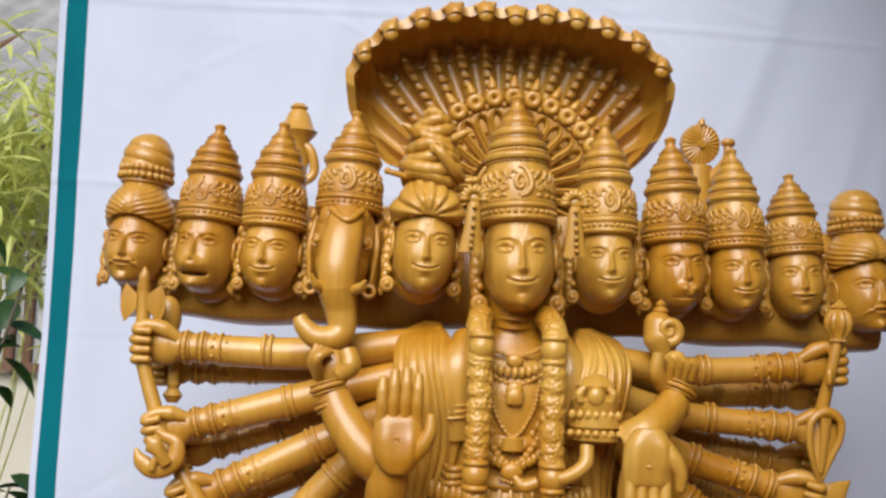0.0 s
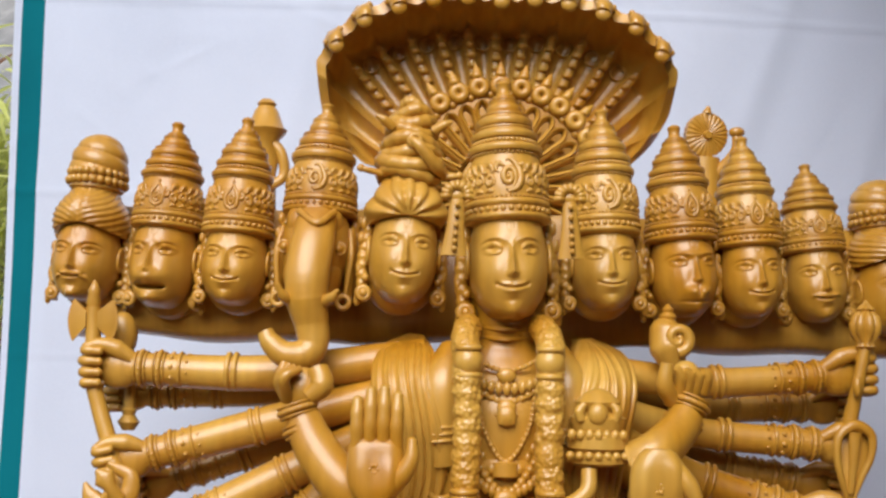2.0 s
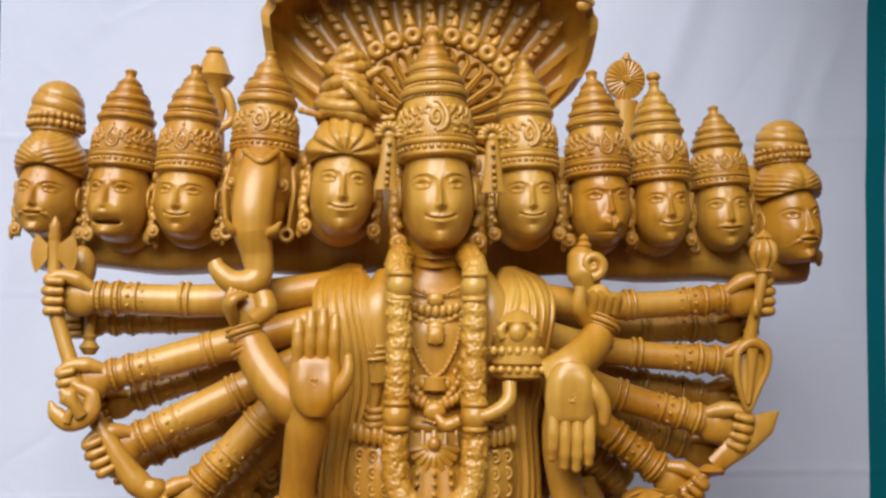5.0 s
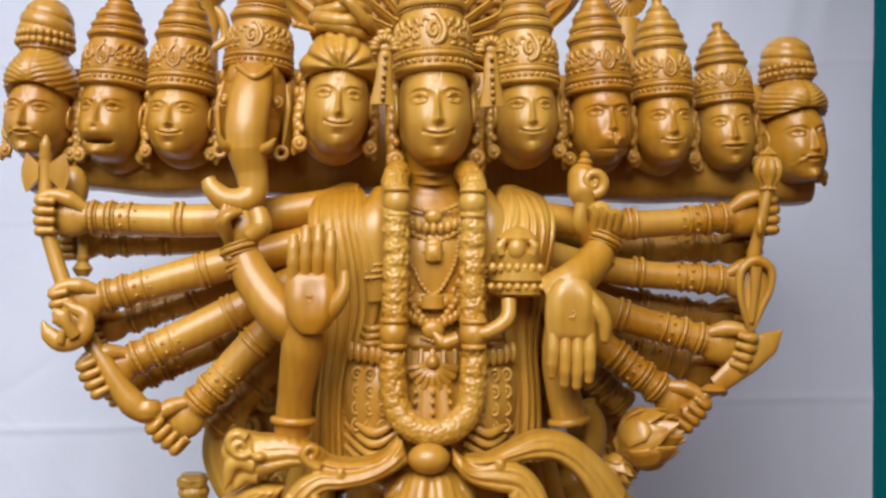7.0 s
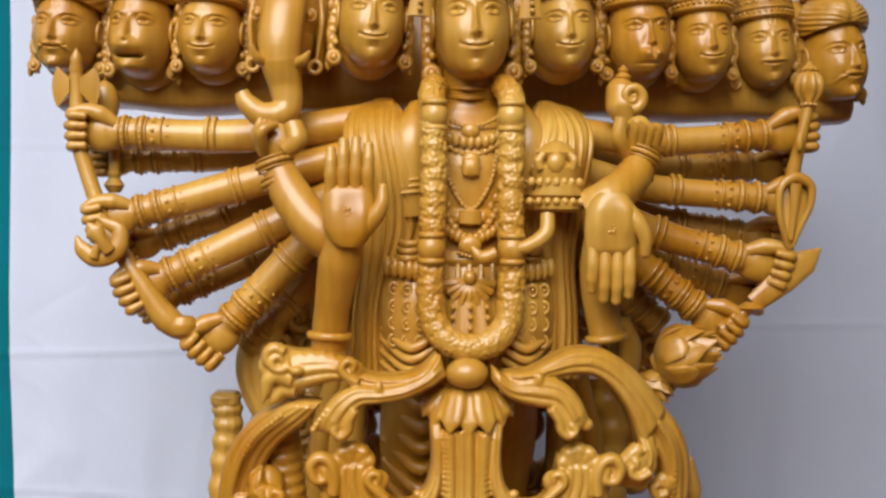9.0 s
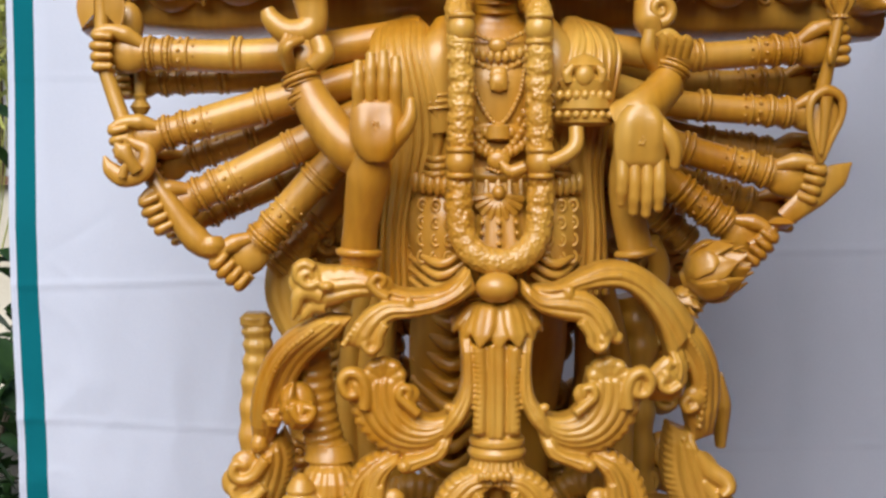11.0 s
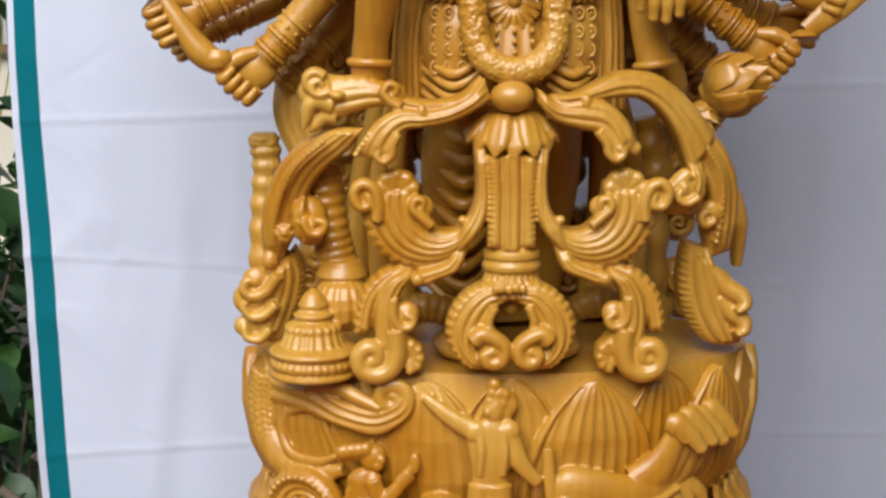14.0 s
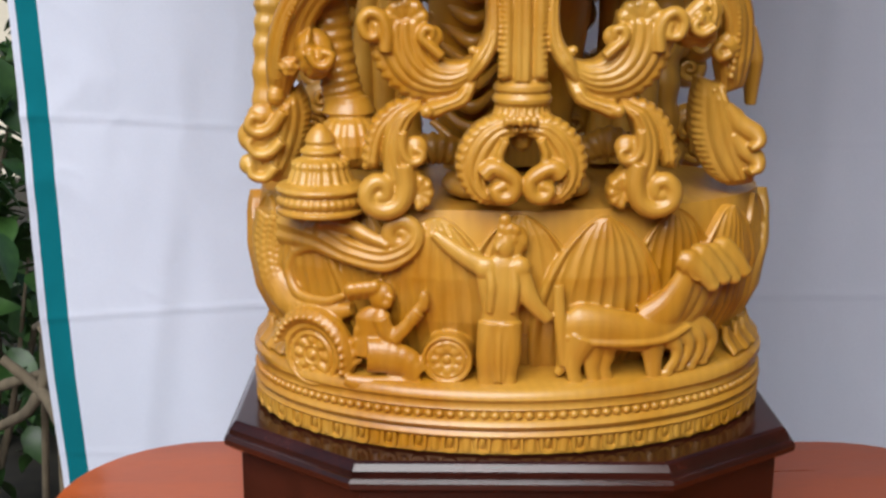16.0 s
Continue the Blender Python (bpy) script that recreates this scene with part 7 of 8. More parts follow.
def petal(a0, z0, z1, wide, out, ribs=7):
    """A broad pointed lotus petal with a raised rim and fine veins, lying on the swelling side of the base."""
    rows = []
    for v in np.linspace(0, 0.995, 26):
        half = wide * ((1 - v) ** 0.62) * (0.92 + 1.15 * v - 0.35 * v * v)
        row = []
        z = z0 + (z1 - z0) * v
        swell = np.interp(z, [0.985, 1.01, 1.045, 1.09, 1.13, 1.152], [0.222, 0.236, 0.252, 0.260, 0.259, 0.254])
        for u in np.linspace(-1, 1, 61):
            a = a0 + half * u
            vein = -0.0024 * abs(math.sin(math.pi * ribs * (u * (1 - 0.25 * v) + 1) / 2)) ** 0.7 * (abs(u) < 0.86)
            lip = 0.0040 * math.exp(-((abs(u) - 0.94) / 0.07) ** 2)
            e = out * (1 - 0.72 * u * u) + vein + lip
            row.append((BX + (swell + e) * math.cos(a), BY + (swell - 0.112 + e) * math.sin(a), z))
        back = [(BX + (swell - 0.012) * math.cos(a0 + half * u), BY + (swell - 0.124) * math.sin(a0 + half * u), z) for u in (1, 0.33, -0.33, -1)]
        rows.append(row + back)
    S.grid(np.array(rows))


for k in range(-3, 3):
    petal(radians(-90 + 35 * k + 17), 0.99, 1.147, 0.27, 0.012, 11)
for k in range(-3, 4):
    petal(radians(-90 + 35 * k - 0.5), 1.03, 1.150, 0.22, 0.004, 9)
for k in range(26):
    a = math.pi + math.pi * (k + 0.5) / 26
    if abs(math.cos(a)) < 0.80:
        continue
    c = np.array([BX + 0.248 * math.cos(a), BY + 0.150 * math.sin(a), 1.002])
    S.tube([c + (0, 0, 0.016), c * 1 + np.array([math.cos(a) * 0.004, math.sin(a) * 0.008, 0.004]), c + np.array([math.cos(a) * 0.014, math.sin(a) * 0.020, -0.008])], [0.004, 0.013, 0.014], 0.004, grooves=2, front=(math.cos(a), math.sin(a), 0.6))

# chariot: prow, wheels
RELIEF = len(S.v)
P = lambda p, o=0.012: np.array(p) + (0, -o, 0)
S.tube([P((-0.129, 1.194, 1.135), 0.0), P((-0.135, 1.201, 1.104), 0.002), P((-0.130, 1.195, 1.071), 0.004), P((-0.111, 1.176, 1.050), 0.006), P((-0.080, 1.155, 1.047), 0.006), P((-0.052, 1.141, 1.054), 0.004)], [0.020, 0.018, 0.017, 0.015, 0.011, 0.006], [0.012, 0.014, 0.014, 0.013, 0.011, 0.008], n=50, sides=18)
S.tube([P((-0.108, 1.174, 1.105), 0.010), P((-0.115, 1.180, 1.083), 0.012), P((-0.105, 1.171, 1.063), 0.013), P((-0.079, 1.154, 1.060), 0.012), P((-0.059, 1.144, 1.068), 0.010)], [0.003, 0.0045, 0.005, 0.0045, 0.003], sides=10, n=36)
S.tube([P((-0.120, 1.184, 1.129), 0.002), P((-0.086, 1.158, 1.124), 0.006), P((-0.054, 1.142, 1.112), 0.010), P((-0.022, 1.129, 1.108), 0.010), P((0.002, 1.123, 1.119), 0.008), P((0.009, 1.121, 1.133), 0.006)], [0.022, 0.017, 0.013, 0.012, 0.010, 0.007], [0.010, 0.012, 0.013, 0.013, 0.012, 0.010], n=60, grooves=3)
S.tube([P((-0.108, 1.174, 1.102), 0.010), P((-0.086, 1.158, 1.113), 0.014), P((-0.059, 1.144, 1.106), 0.016), P((-0.022, 1.129, 1.100), 0.016), P((0.003, 1.122, 1.111), 0.013)], [0.003, 0.0045, 0.005, 0.005, 0.003], sides=10, n=36)
S.tube([P((-0.094, 1.163, 1.130), 0.010), P((-0.064, 1.146, 1.138), 0.012), P((-0.037, 1.135, 1.129), 0.016), P((-0.016, 1.128, 1.121), 0.016)], [0.005, 0.008, 0.007, 0.005], 0.008, grooves=1)
S.curl(P((-0.007, 1.125, 1.131), 0.012), 0.017, 1.4, -60, 0.008, hand=1)
S.curl(P((-0.082, 1.156, 1.130), 0.016), 0.008, 1.2, -60, 0.004, hand=1)
prow = spline([P((-0.129, 1.194, 1.135), 0.0), P((-0.135, 1.201, 1.104), 0.002), P((-0.130, 1.195, 1.071), 0.004), P((-0.111, 1.176, 1.050), 0.006), P((-0.080, 1.155, 1.047), 0.006)], 60)
ahead = unit(np.gradient(prow, axis=0))
beside = np.cross(ahead, (0, -1.0, 0))
for k, j in enumerate((-0.72, -0.36, 0.0, 0.36, 0.72)):
    for i in range(1 + k % 2, 58, 3):
        w = np.interp(i, [0, 59], [0.019, 0.012])
        S.ball(prow[i] + beside[i] * j * w + (0, -0.0135 * math.sqrt(1 - j * j) - 0.0005, 0), (0.0032, 0.0022, 0.0032), 6, 5)
# kneeling figure with joined hands
S.ball((-0.0240, 1.120, 1.0710), (0.0125, 0.012, 0.0140), 20, 14)
S.ball((-0.0160, 1.110, 1.0710), (0.0035, 0.004, 0.0045), 8, 6)
S.ball((-0.0200, 1.112, 1.0650), (0.0060, 0.006, 0.0050), 9, 7)
for k in range(4):
    S.tube([np.array((-0.0280, 1.120, 1.0830)) + (-0.0075 * k, 0, -0.001 * k), np.array((-0.0320, 1.112, 1.0810)) + (-0.0072 * k, 0, -0.001 * k), np.array((-0.0350, 1.120, 1.0710)) + (-0.0062 * k, 0, -0.001 * k)], [0.0045, 0.0062, 0.004], sides=12, n=16)
S.tube([(-0.0300, 1.122, 1.0580), (-0.0330, 1.122, 1.0480), (-0.0350, 1.122, 1.0320), (-0.0370, 1.122, 1.0120)], [0.008, 0.0165, 0.0135, 0.0165], [0.008, 0.012, 0.011, 0.013], sides=20, n=30)
S.ball((-0.0250, 1.116, 1.0500), (0.0095, 0.010, 0.0095), 14, 10)
S.tube([(-0.0250, 1.110, 1.0520), (-0.0200, 1.110, 1.0390), (-0.0140, 1.110, 1.0310)], [0.0080, 0.0078, 0.0070], sides=14, n=18)
S.tube([(-0.0150, 1.108, 1.0310), (-0.0030, 1.108, 1.0430), (0.0070, 1.108, 1.0570), (0.0140, 1.108, 1.0680)], [0.0072, 0.0068, 0.0055, 0.0042], sides=14, n=24)
S.ball((0.0150, 1.108, 1.0690), (0.0055, 0.005, 0.0105), 12, 9)
for k in range(3):
    band(np.array((0.0030, 1.109, 1.0510)) + (0.003 * k, 0, 0.0035 * k), (0.6, 0, 0.8), 0.0060, 0.0013)
S.tube([(-0.0380, 1.110, 1.0150), (-0.0190, 1.110, 1.0140), (-0.0020, 1.110, 1.0090), (0.0100, 1.110, 0.9980)], [0.0165, 0.0160, 0.0145, 0.0125], [0.013, 0.013, 0.012, 0.011], sides=20, n=30, knob=0.02, knobs=7)
S.tube([(0.0120, 1.112, 0.9940), (-0.0060, 1.112, 0.9870), (-0.0270, 1.112, 0.9850), (-0.0480, 1.112, 0.9870), (-0.0600, 1.112, 0.9900)], [0.0110, 0.0105, 0.0100, 0.0085, 0.0050], sides=16, n=30)
for k in range(4):
    S.tube([np.array((-0.0400, 1.126, 1.0430)) + (-0.002 * k, 0, -0.012 * k), np.array((-0.0460, 1.120, 1.0380)) + (-0.003 * k, 0, -0.012 * k), np.array((-0.0490, 1.126, 1.0240)) + (-0.003 * k, 0, -0.012 * k)], [0.003, 0.0048, 0.003], 0.006, n=14)
# standing charioteer
S.ball(P((0.088, 1.110, 1.123), 0.010), (0.0105, 0.010, 0.013), 18, 12)
S.ball(P((0.082, 1.111, 1.122), 0.018), (0.003, 0.004, 0.004), 8, 6)
for k in range(9):
    S.ball(P(moved((0.085, 1.111, 1.132), 6 * (k % 4) + 3 * (k // 4), -13 * (k // 4) + 3 * (k % 2), 0), 0.012), (0.006, 0.007, 0.0062), 8, 6)
S.tube([P((0.095, 1.110, 1.113), 0.006), P((0.102, 1.110, 1.127), 0.006), P((0.100, 1.110, 1.140), 0.006)], [0.007, 0.009, 0.006])
S.tube([P((0.086, 1.110, 1.114), 0.008), P((0.086, 1.110, 1.103), 0.010), P((0.086, 1.110, 1.081), 0.011), P((0.085, 1.111, 1.060), 0.011), P((0.085, 1.111, 1.045), 0.011)], [0.008, 0.024, 0.021, 0.0165, 0.019], [0.008, 0.011, 0.012, 0.011, 0.011], sides=22, n=34)
for x in (-18, 18):
    S.tube([P(moved((0.085, 1.111, 1.107), x, 0, 0), 0.020), P(moved((0.087, 1.110, 1.086), x, 0, 0), 0.023), P(moved((0.086, 1.110, 1.062), x, 0, 0), 0.020)], [0.003, 0.004, 0.003], sides=8)
for x in (-25, 25):
    S.ball(P(moved((0.087, 1.110, 1.103), x, 0, 0), 0.012), (0.0115, 0.011, 0.011), 14, 10)
S.tube([P((0.073, 1.111, 1.102), 0.012), P((0.054, 1.113, 1.112), 0.012), P((0.038, 1.115, 1.123), 0.011), P((0.024, 1.118, 1.134), 0.010)], [0.010, 0.0085, 0.007, 0.0045], sides=12)
S.tube([P((0.102, 1.110, 1.100), 0.012), P((0.113, 1.110, 1.073), 0.014), P((0.130, 1.111, 1.053), 0.014)], [0.010, 0.0085, 0.006], sides=12)
for s in (-1, 1):
    S.tube([P(moved((0.085, 1.111, 1.051), s * 11, 0, 0), 0.012), P(moved((0.084, 1.111, 1.020), s * 15, 0, 0), 0.014), P(moved((0.083, 1.111, 1.001), s * 16, 0, 0), 0.012), P(moved((0.084, 1.111, 0.982), s * 17, 0, 0), 0.012)], [0.014, 0.012, 0.009, 0.0075], sides=16)
S.tube([P((0.085, 1.111, 1.048), 0.020), P((0.084, 1.111, 1.020), 0.022), P((0.085, 1.111, 0.995), 0.016)], [0.008, 0.010, 0.006], 0.006, grooves=3)
S.tube([P((0.139, 1.111, 1.086), 0.010), P((0.141, 1.111, 1.053), 0.012), P((0.147, 1.112, 1.008), 0.010)], [0.005, 0.006, 0.006])
# team of horses, one behind another
for k in range(4):
    shift = np.array((0.0125 * k, 0.0085 * k, 0.0030 * (k % 2) + 0.0012 * k))
    S.tube([np.array(p) + shift for p in [(0.2280, 1.116, 1.0440), (0.2440, 1.115, 1.0580), (0.2560, 1.113, 1.0780), (0.2630, 1.112, 1.0970)]], [0.0200, 0.0175, 0.0128, 0.0090], [0.016, 0.015, 0.012, 0.010], sides=20, n=30)
    S.tube([np.array(p) + shift for p in [(0.2520, 1.110, 1.1060), (0.2620, 1.107, 1.1030), (0.2760, 1.104, 1.0920), (0.2850, 1.103, 1.0810)]], [0.0080, 0.0125, 0.0086, 0.0064], sides=18, n=26)
    S.ball(np.array((0.2855, 1.103, 1.0805)) + shift, (0.0072, 0.0070, 0.0062), 12, 9)
    S.ball(np.array((0.2650, 1.099, 1.1000)) + shift, (0.0024, 0.0022, 0.0022), 8, 6)
    S.tube([np.array(p) + shift for p in [(0.2590, 1.108, 1.1030), (0.2570, 1.108, 1.1100), (0.2600, 1.108, 1.1130)]], [0.0030, 0.0028, 0.0008], sides=8, n=10)
    S.tube([np.array(p) + shift for p in [(0.2600, 1.099, 1.0960), (0.2690, 1.099, 1.0870), (0.2730, 1.099, 1.0910)]], 0.0014, sides=7, n=14)
    S.tube([np.array(p) + shift * (1.05, 1, 0.6) for p in [(0.2330, 1.112, 1.0340), (0.2480, 1.112, 1.0270), (0.2550, 1.112, 1.0180), (0.2540, 1.112, 1.0070), (0.2470, 1.112, 0.9960)]], [0.0120, 0.0085, 0.0062, 0.0052, 0.0048], sides=14, n=26)
    S.ball(np.array((0.2460, 1.112, 0.9940)) + shift * (1.05, 1, 0.6), (0.0068, 0.006, 0.0042), 12, 8)
S.tube([P((0.149, 1.112, 1.035), 0.005), P((0.161, 1.113, 1.043), 0.007), P((0.185, 1.117, 1.042), 0.011), P((0.218, 1.124, 1.036), 0.013), P((0.240, 1.131, 1.040), 0.012), P((0.254, 1.137, 1.045), 0.010)], [0.012, 0.0225, 0.0195, 0.0185, 0.0205, 0.013], [0.012, 0.018, 0.018, 0.018, 0.017, 0.011], sides=24, n=50)
S.tube([P((0.148, 1.112, 1.036), 0.017), P((0.168, 1.114, 1.032), 0.025), P((0.207, 1.121, 1.029), 0.031), P((0.242, 1.131, 1.030), 0.032), P((0.268, 1.142, 1.039), 0.027)], 0.0030, sides=8)
for x0, x1, x2, o in ((0, -14, -8, 0.012), (18, 16, 22, 0.006), (32, 36, 44, 0.002)):
    S.tube([P(moved((0.163, 1.113, 1.035), x0, 0, 0), o), P(moved((0.164, 1.114, 1.016), x1, 0, 0), o + 0.002), P(moved((0.163, 1.113, 1.002), x1, 0, 0), o + 0.002), P(moved((0.165, 1.114, 0.979), x2, 0, 0), o + 0.002)], [0.017, 0.010, 0.0068, 0.0062], sides=14, n=26)
    S.ball(P(moved((0.166, 1.114, 0.979), x2, 0, 0), o + 0.003), (0.009, 0.007, 0.005), 12, 8)
S.tube([P((0.230, 1.128, 1.033), 0.017), P((0.232, 1.128, 1.007), 0.017), P((0.233, 1.128, 0.993), 0.017), P((0.235, 1.129, 0.973), 0.017)], [0.014, 0.009, 0.0068, 0.0066], sides=14, n=24)
S.ball(P((0.236, 1.129, 0.974), 0.019), (0.009, 0.007, 0.005), 12, 8)
S.tube([P((0.151, 1.112, 1.046), 0.003), P((0.145, 1.112, 1.031), 0.003), P((0.146, 1.112, 1.008), 0.002), P((0.140, 1.111, 0.997), 0.002)], [0.006, 0.007, 0.007, 0.004])
S.ball(P((0.164, 1.114, 1.041), 0.009), (0.020, 0.017, 0.022), 24, 16)
S.ball(P((0.238, 1.131, 1.036), 0.012), (0.020, 0.016, 0.022), 24, 16)
# a snake along the bead string
S.tube([np.array((-0.045, 1.138, 0.952)) + (0, -0.006, 0), np.array((-0.018, 1.128, 0.954)) + (0, -0.008, 0), np.array((0.009, 1.121, 0.962)) + (0, -0.008, 0), np.array((0.041, 1.115, 0.962)) + (0, -0.006, 0)], [0.002, 0.0045, 0.005, 0.003], 0.004)
S.tube([np.array((-0.040, 1.136, 0.941)) + (0, -0.008, 0), np.array((-0.013, 1.127, 0.941)) + (0, -0.009, 0), np.array((0.036, 1.116, 0.954)) + (0, -0.008, 0)], [0.006, 0.003, 0.005], 0.004)


def low_relief(p, keep):
    """Presses the figures towards the swelling side of the base, so that they stand out less."""
    x, y, z = p[:, 0], p[:, 1], p[:, 2]
    swell = np.interp(z, [0.960, 0.985, 1.01, 1.045, 1.09, 1.13, 1.152], [0.266, 0.264, 0.262, 0.259, 0.260, 0.259, 0.254])
    wall = BY - (swell - 0.112) * np.sqrt(np.clip(1 - ((x - BX) / swell) ** 2, 0.02, 1))
    proud = wall - y
    return np.stack([x, wall - np.where(proud > 0, keep * proud + 0.002, proud), z], -1)


S.v[RELIEF:] = [low_relief(p, 0.72) for p in S.v[RELIEF:]]
# wheels turned with the swelling side, the larger one under a beaded guard
for c, r, turn in (((-0.0900, 1.148, 1.0060), 0.0315, -32), ((0.0370, 1.110, 1.0130), 0.0240, -8)):
    n = np.array([math.sin(radians(turn)), -math.cos(radians(turn)), 0])
    u = np.array([-n[1], n[0], 0])
    rot = np.stack([u, np.array([0, 0, 1.0]), n], 1)
    c = np.array(c)
    S.m = np.eye(4)
    S.m[:3, :3], S.m[:3, 3] = rot, c
    S.lathe((0, 0, 0), [(0.001, 0.006), (r * 0.10, 0.006), (r * 0.16, 0.003), (r * 0.26, 0.003), (r * 0.30, 0.0055), (r * 0.36, 0.003), (r * 0.60, 0.003), (r * 0.65, 0.006), (r * 0.72, 0.006), (r * 0.76, 0.003), (r * 0.82, 0.003), (r * 0.87, 0.007), (r * 0.96, 0.007), (r, 0.004), (r, -0.022), (0.001, -0.022)], 48)
    for k in range(8):
        a = 2 * math.pi * k / 8
        S.ball((r * 0.48 * math.cos(a), r * 0.48 * math.sin(a), 0.004), (0.0046, 0.0040, 0.0022), 8, 6)
    if r > 0.03:
        arc = [(1.24 * r * math.cos(radians(a)), 1.24 * r * math.sin(radians(a)), 0.0) for a in range(165, -20, -12)]
        S.tube(arc, [0.0070, 0.0085, 0.0070], [0.010, 0.012, 0.010], sides=12, n=60, front=(0, 0, 1))
        S.beads([(x, y, 0.0105) for x, y, z in arc], 17, 0.0032)
        S.beads([(x * 1.14, y * 1.14, 0.006) for x, y, z in arc[:11]], 14, 0.0024)
    S.m = I4
S = fused(S, 0.0012, 0.0004, 1, TRUNK)
statue = part("statue", S, WOOD)
tagged(statue, "golden varnished wood carving, many heads and arms, on lotus base", "statue")

# ---- pole, house walls, unseen slabs that shape the light ----
c = Clay()
c.tube([(-0.62, 1.765, 2.508), (2.06, 1.765, 2.508)], 0.011, sides=16)
pole = part("pole", c, WHITEPAINT)
tagged(pole, "white painted pipe that carries the hanging cloth", "pole")


def slab(lo, hi, r=0.0):
    c = Clay()
    c.box(lo, hi, r)
    return c


# out-of-view slab, added so the light falls off towards the upper right
tagged(part("porch_ceiling", slab((0.47, -3.2, 2.64), (3.4, 1.70, 2.79)), BROWN, smooth=False), "unseen dark slab overhead, added to shade the upper right", "ceiling", kind="structure")
# added behind the camera to block light from the low horizon
tagged(part("wall_south", slab((-6.0, -4.35, 0.0), (3.4, -4.15, 3.4)), BROWN, smooth=False), "unseen brown wall behind the camera, added to cut low skylight", "wall", kind="structure")
# out of view; its pale paint is there to fill the cloth's lower right
tagged(part("wall_east", slab((2.05, -3.2, 0.0), (2.20, 2.45, 2.64)), CREAM, smooth=False), "unseen cream wall, added to bounce light to the right", "wall", kind="structure")
tagged(part("wall_north", slab((0.98, 2.45, 0.0), (2.20, 2.60, 2.95)), PINK, smooth=False), "pink painted house wall behind the cloth", "wall", kind="structure")
# floor slab out of view, dull red for the bounce under the carving
floor = part("porch_floor", slab((-0.70, -3.2, -0.05), (2.2, 3.3, 0.012), 0.004), PAVING, smooth=False)
tagged(floor, "unseen floor slab, dull red to dim and warm the bounce", "floor", kind="structure")

# doorway beside the cloth
door = thing("door_1", "pale painted door leaf in a brown timber frame", "door", (1.1, 2.44, 0.012), kind="structure")
part("frame", slab((1.118, 2.37, 0.012), (1.20, 2.446, 2.36), 0.006), BROWN, door)
leaf = part("leaf", slab((1.0, 2.41, 0.02), (1.117, 2.446, 1.80), 0.004), WHITEPAINT, door)
for z in (1.36, 1.55):
    part("hinge", slab((1.085, 2.40, z), (1.112, 2.409, z + 0.07), 0.003), DARK, leaf)
under(door)
cab = thing("wall_box", "small dark lacquered box on the pink wall", "box", (1.08, 2.44, 2.05))
part("case", slab((1.03, 2.40, 2.06), (1.117, 2.448, 2.23), 0.006), DARK, cab)
part("cover", slab((1.04, 2.390, 2.07), (1.11, 2.399, 2.22), 0.006), DARK, cab)
under(cab)
tagged(part("beam", slab((0.80, 2.30, 2.365), (2.05, 2.449, 2.50), 0.008), BROWN), "brown timber beam along the house wall", "beam", kind="structure")
c = Clay()
c.tube([(0.83, 1.80, 2.172), (1.07, 2.29, 2.255), (1.34, 2.44, 2.31)], 0.017, sides=14)
tagged(part("rail_pipe", c, WHITEPAINT), "white pipe fixed to the house beside the cloth", "pipe")

# ---- garden ----
rng = random.Random(7)


def leaf_mesh(name, length, width, mat, curl=0.25, serr=0.0):
    me = bpy.data.meshes.new(name)
    vs, fs = [], []
    n = 7
    for i in range(n + 1):
        t = i / n
        w = width * math.sin(math.pi * t**0.8) ** 0.9 * (1 + serr * (i % 2)) + 0.0004
        y, z = length * t, -curl * length * t * t
        vs += [(-w, y, z + 0.25 * w), (0, y, z), (w, y, z + 0.25 * w)]
    for i in range(n):
        for j in range(2):
            a = 3 * i + j
            fs.append((a, a + 1, a + 4, a + 3))
    me.from_pydata(vs, [], fs)
    for f in me.polygons:
        f.use_smooth = True
    me.materials.append(mat)
    return me


BROAD = [leaf_mesh("leaf", 0.115, 0.030, LEAF, 0.3), leaf_mesh("leaf", 0.09, 0.026, LEAF, 0.15), leaf_mesh("leaf", 0.07, 0.021, LEAF, 0.45)]
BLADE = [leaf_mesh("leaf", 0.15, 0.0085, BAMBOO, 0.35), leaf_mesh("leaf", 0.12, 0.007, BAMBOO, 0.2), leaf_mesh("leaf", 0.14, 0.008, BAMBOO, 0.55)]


def shrub(label, foot, tips, meshes, per, spread, bark, radius=0.012, name="shrub", category="shrub", low=40):
    """Stems from the foot to each tip with leaves set along their upper parts."""
    ob = thing(name, label, category, foot)
    foot = np.array(foot)
    for tip in tips:
        tip = np.array(tip)
        mid = foot + (tip - foot) * 0.5 + np.array([rng.uniform(-1, 1), rng.uniform(-1, 1), 0.3]) * 0.10 * np.linalg.norm(tip - foot)
        c = Clay()
        c.tube([foot - foot, mid - foot, tip - foot], [radius, radius * 0.6, radius * 0.2], sides=7, n=14)
        part("stem", c, bark, ob)
        pts = spline([foot, mid, tip], 60)
        for k in range(per):
            t = 59 - int(rng.random() ** 1.6 * low)
            b = pts[t] - foot
            lf = new("leaf", rng.choice(meshes))
            lf.parent = ob
            lf.location = b + np.array([rng.gauss(0, spread), rng.gauss(0, spread), rng.gauss(0, spread)])
            lf.rotation_euler = (radians(rng.uniform(-50, 25)), radians(rng.uniform(-30, 30)), radians(rng.uniform(0, 360)))
            k2 = rng.uniform(0.7, 1.3)
            lf.scale = (k2, k2, k2)
    return ob


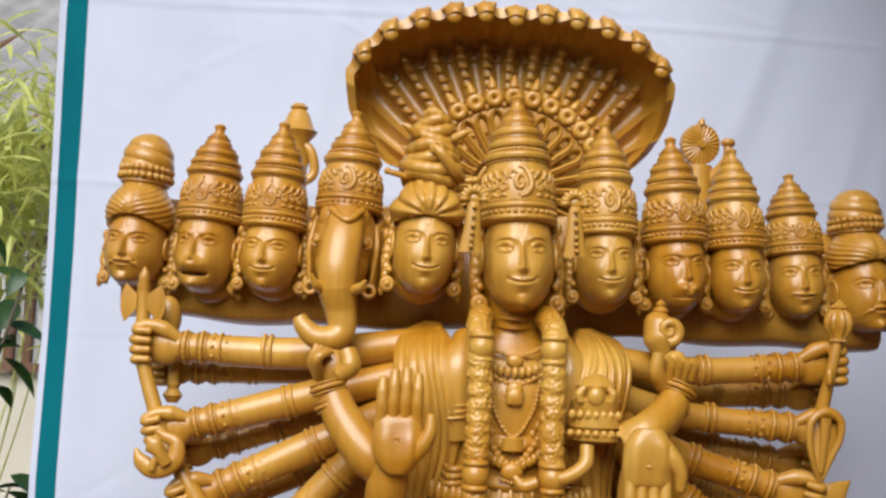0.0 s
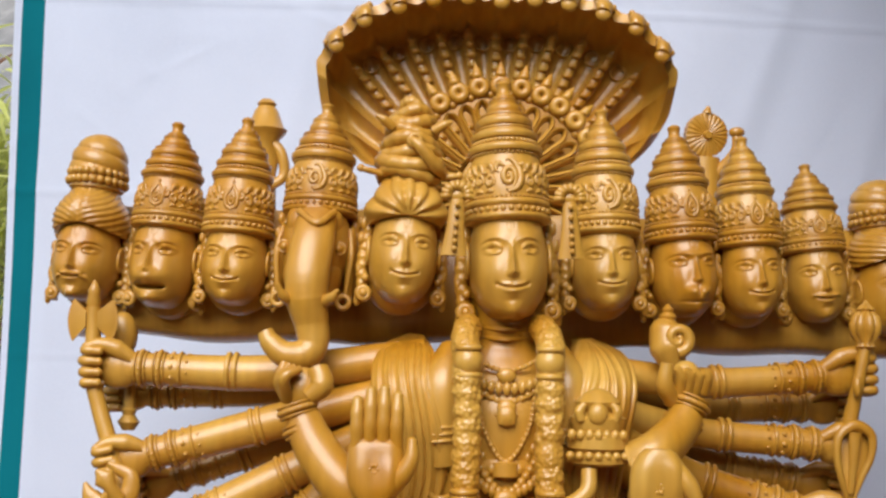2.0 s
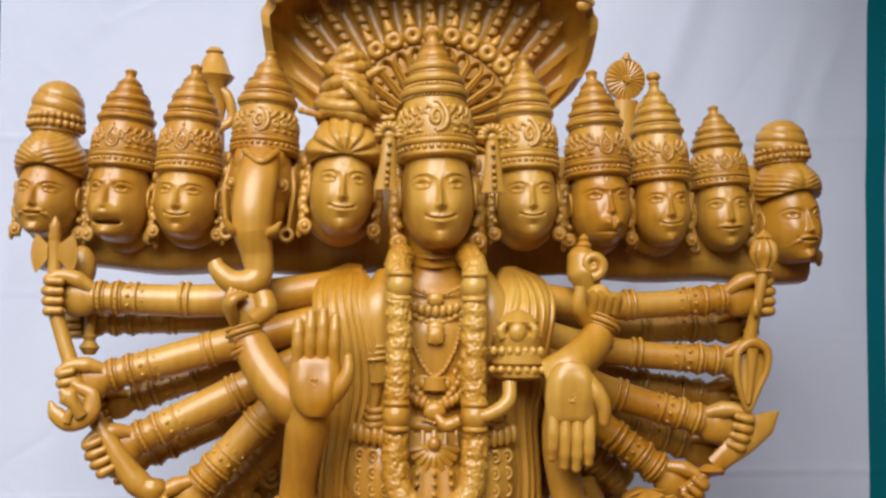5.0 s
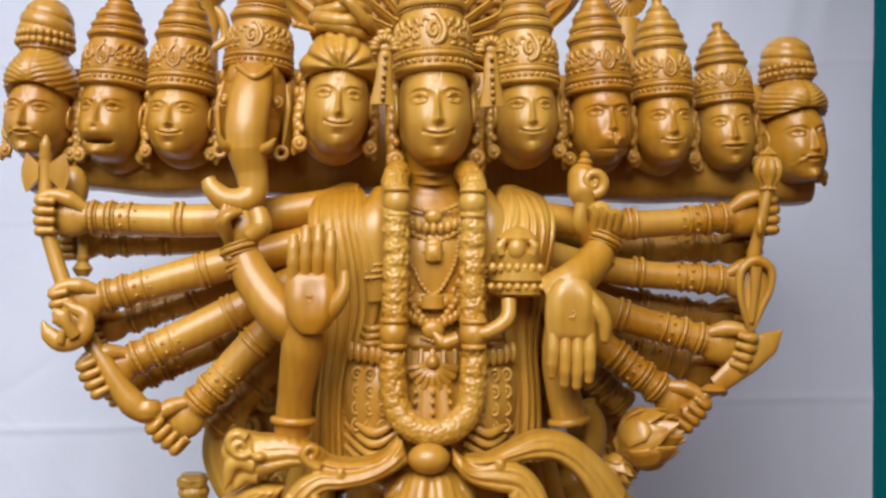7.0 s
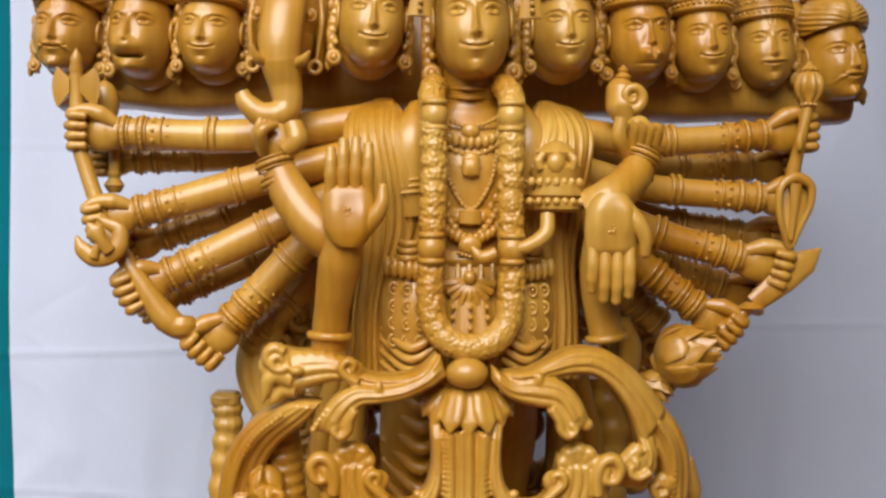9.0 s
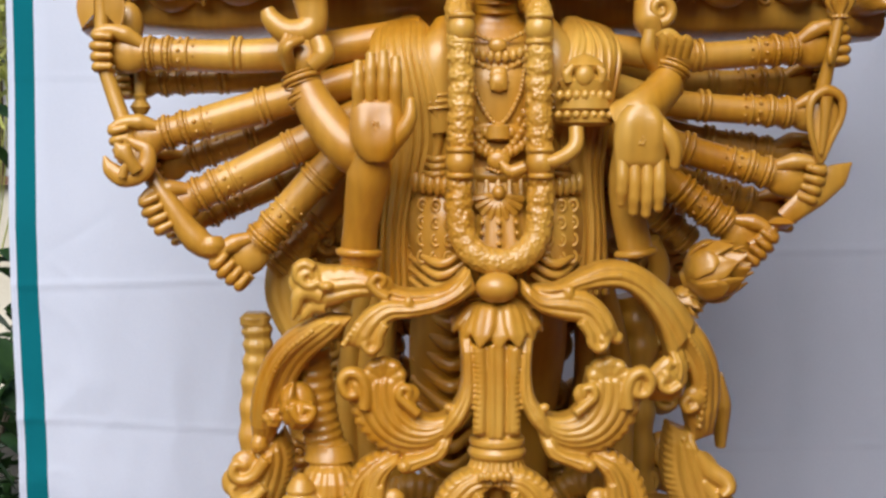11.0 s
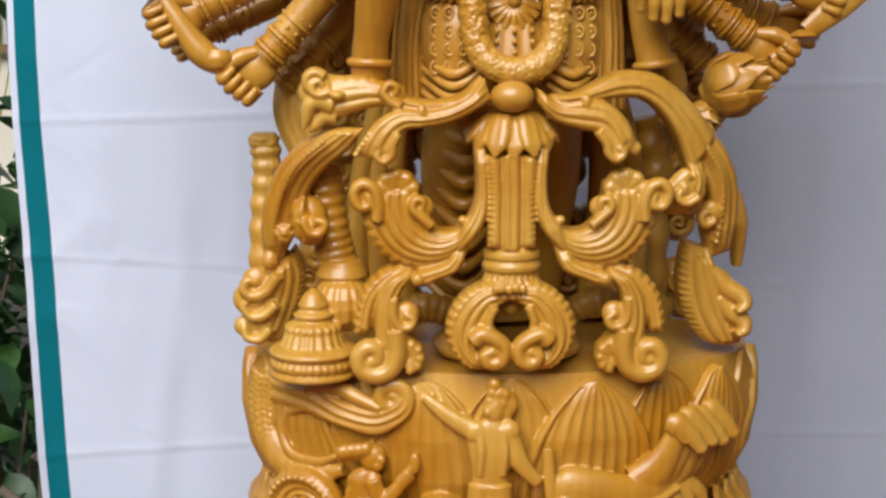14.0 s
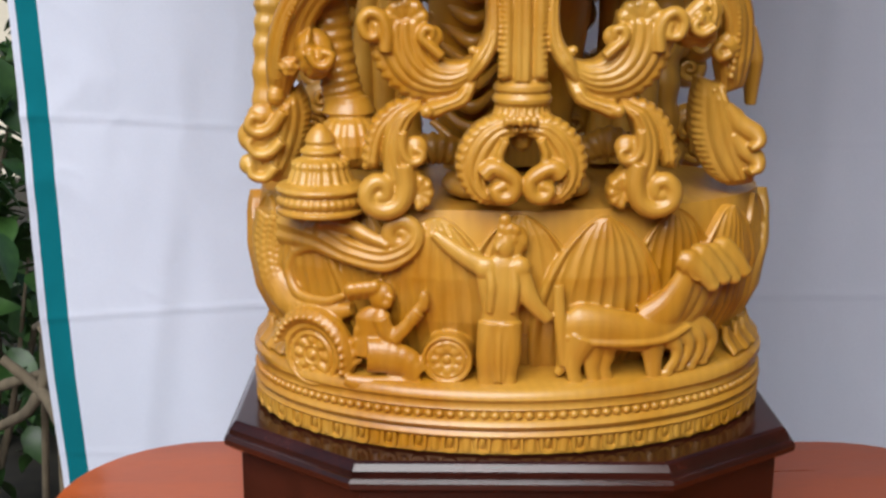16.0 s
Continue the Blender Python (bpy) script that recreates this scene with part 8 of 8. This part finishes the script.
shrub("dark green broad-leaved shrub in the garden", (-1.02, 2.75, 0.0), [(-0.80, 2.5, 1.32), (-0.98, 2.6, 1.42), (-1.12, 2.7, 1.30), (-0.90, 2.7, 1.15), (-0.82, 2.6, 0.98), (-1.0, 2.5, 1.02), (-0.78, 2.7, 1.2), (-1.2, 2.7, 1.1)], BROAD, 26, 0.05, BARK)
shrub("dense green shrub with glossy leaves by the porch", (-0.95, 2.45, 0.0), [(-0.78, 2.3, 0.92), (-0.90, 2.3, 0.85), (-0.74, 2.4, 0.78), (-0.86, 2.35, 1.08), (-1.02, 2.4, 0.98), (-0.74, 2.4, 1.1)], BROAD, 18, 0.04, BARK)
shrub("tall shrub with a few dark drooping leaves", (-1.35, 3.1, 0.0), [(-1.05, 3.0, 1.86), (-0.93, 2.9, 1.74), (-1.18, 3.0, 1.98), (-0.98, 2.95, 1.66)], BROAD, 12, 0.04, BARK, 0.016)
# bamboo whose paleness is sunlight put into the leaf colour
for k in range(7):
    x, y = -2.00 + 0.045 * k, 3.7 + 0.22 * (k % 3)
    shrub("narrow-leaved bamboo, sun glare put into its pale yellow-green", (x, y, 0.0), [(rng.uniform(-1.48, -1.08), y - 0.15 + rng.uniform(-0.2, 0.2), rng.uniform(2.05, 2.55)) for _ in range(4)], BLADE, 46, 0.10, BAMBOO, 0.005, "bamboo", "bamboo", 13)
# bare branches and roots at the foot of the shrubs
for k, pts in enumerate(([(-0.709, 2.100, 0.675), (-0.654, 2.100, 0.622), (-0.609, 2.050, 0.588), (-0.587, 2.000, 0.514)], [(-0.737, 2.150, 0.528), (-0.668, 2.100, 0.579), (-0.632, 2.100, 0.653), (-0.632, 2.100, 0.716)], [(-0.621, 2.050, 0.742), (-0.601, 2.050, 0.762), (-0.646, 2.100, 0.732)], [(-0.779, 2.200, 0.575), (-0.699, 2.150, 0.615), (-0.618, 2.100, 0.653)])):
    c = Clay()
    c.tube([*pts, (pts[-1][0] - 0.05, pts[-1][1] + 0.1, 0.0)] if k in (0,) else pts + [(pts[-1][0] - 0.1, 2.3, 0.02)] if k == 1 else pts, [0.009, 0.011, 0.009, 0.006], sides=10, n=40, knob=0.06, knobs=9)
    br = part("branch", c, BARK)
    tagged(br, "bare pale twisted branch among the shrubs", "branch", group="bare branches")

# hedge that closes the garden, too dense to count
vs, fs = [], []
for k in range(5200):
    x, z = rng.uniform(-3.4, -0.45), rng.uniform(0.02, 1.0) ** 0.9 * 1.15
    y = 3.25 + rng.gauss(0, 0.10)
    m = Matrix.Translation((x, y, z)) @ Euler((rng.uniform(-1.2, 0.6), rng.uniform(-0.6, 0.6), rng.uniform(0, 6.28))).to_matrix().to_4x4()
    ln, w = rng.uniform(0.05, 0.10), rng.uniform(0.016, 0.028)
    i = len(vs)
    vs += [tuple(m @ Vector(p)) for p in ((0, 0, 0), (w, ln * 0.45, 0.006), (0, ln, -0.012), (-w, ln * 0.45, 0.006))]
    fs.append((i, i + 1, i + 2, i + 3))
me = bpy.data.meshes.new("hedge")
me.from_pydata(vs, [], fs)
me.materials.append(LEAF)
tagged(new("hedge", me), "dense dark green leafy hedge behind the porch", "hedge", kind="stuff")

# neighbour's house behind the garden
house = thing("neighbour_house", "cream house with brown barred window and grey sheet roof", "house", (-3.5, 7.4, 0))
part("wall", slab((-7.0, 7.2, 0.0), (-0.6, 7.4, 2.75)), CREAM, house, smooth=False)
roof = Clay()
xs = np.linspace(-7.2, -0.3, 140)
roof.grid(np.array([[(x, y, z + 0.03 * math.sin(x * 28)) for x in xs] for y, z in ((6.2, 2.62), (6.7, 2.85), (7.4, 3.2), (9.0, 4.0), (12.0, 5.6))]), loop=False)
roof_part = part("roof", roof, ROOF, house)
# pale panes as one slab in white paint
win = part("window", slab((-2.75, 7.17, 1.40), (-1.75, 7.198, 2.12), 0.01), WHITEPAINT, house, "window with pale panes and brown bars")
for x in (-2.75, -2.55, -2.34, -2.24, -2.02, -1.82):
    part("bar", slab((x, 7.13, 1.36), (x + 0.06, 7.168, 2.14), 0.006), BROWN, win)
for z in (1.36, 2.10):
    part("rail", slab((-2.8, 7.122, z), (-1.7, 7.129, z + 0.05)), BROWN, win)
for k in range(7):
    c = Clay()
    c.tube([(-6.6 + 0.9 * k, 6.25, 2.58), (-6.2 + 0.9 * k, 8.9, 3.93), (-5.9 + 0.9 * k, 11.9, 5.50)], 0.035, sides=8)
    part("batten", c, BROWN, roof_part)
under(house)
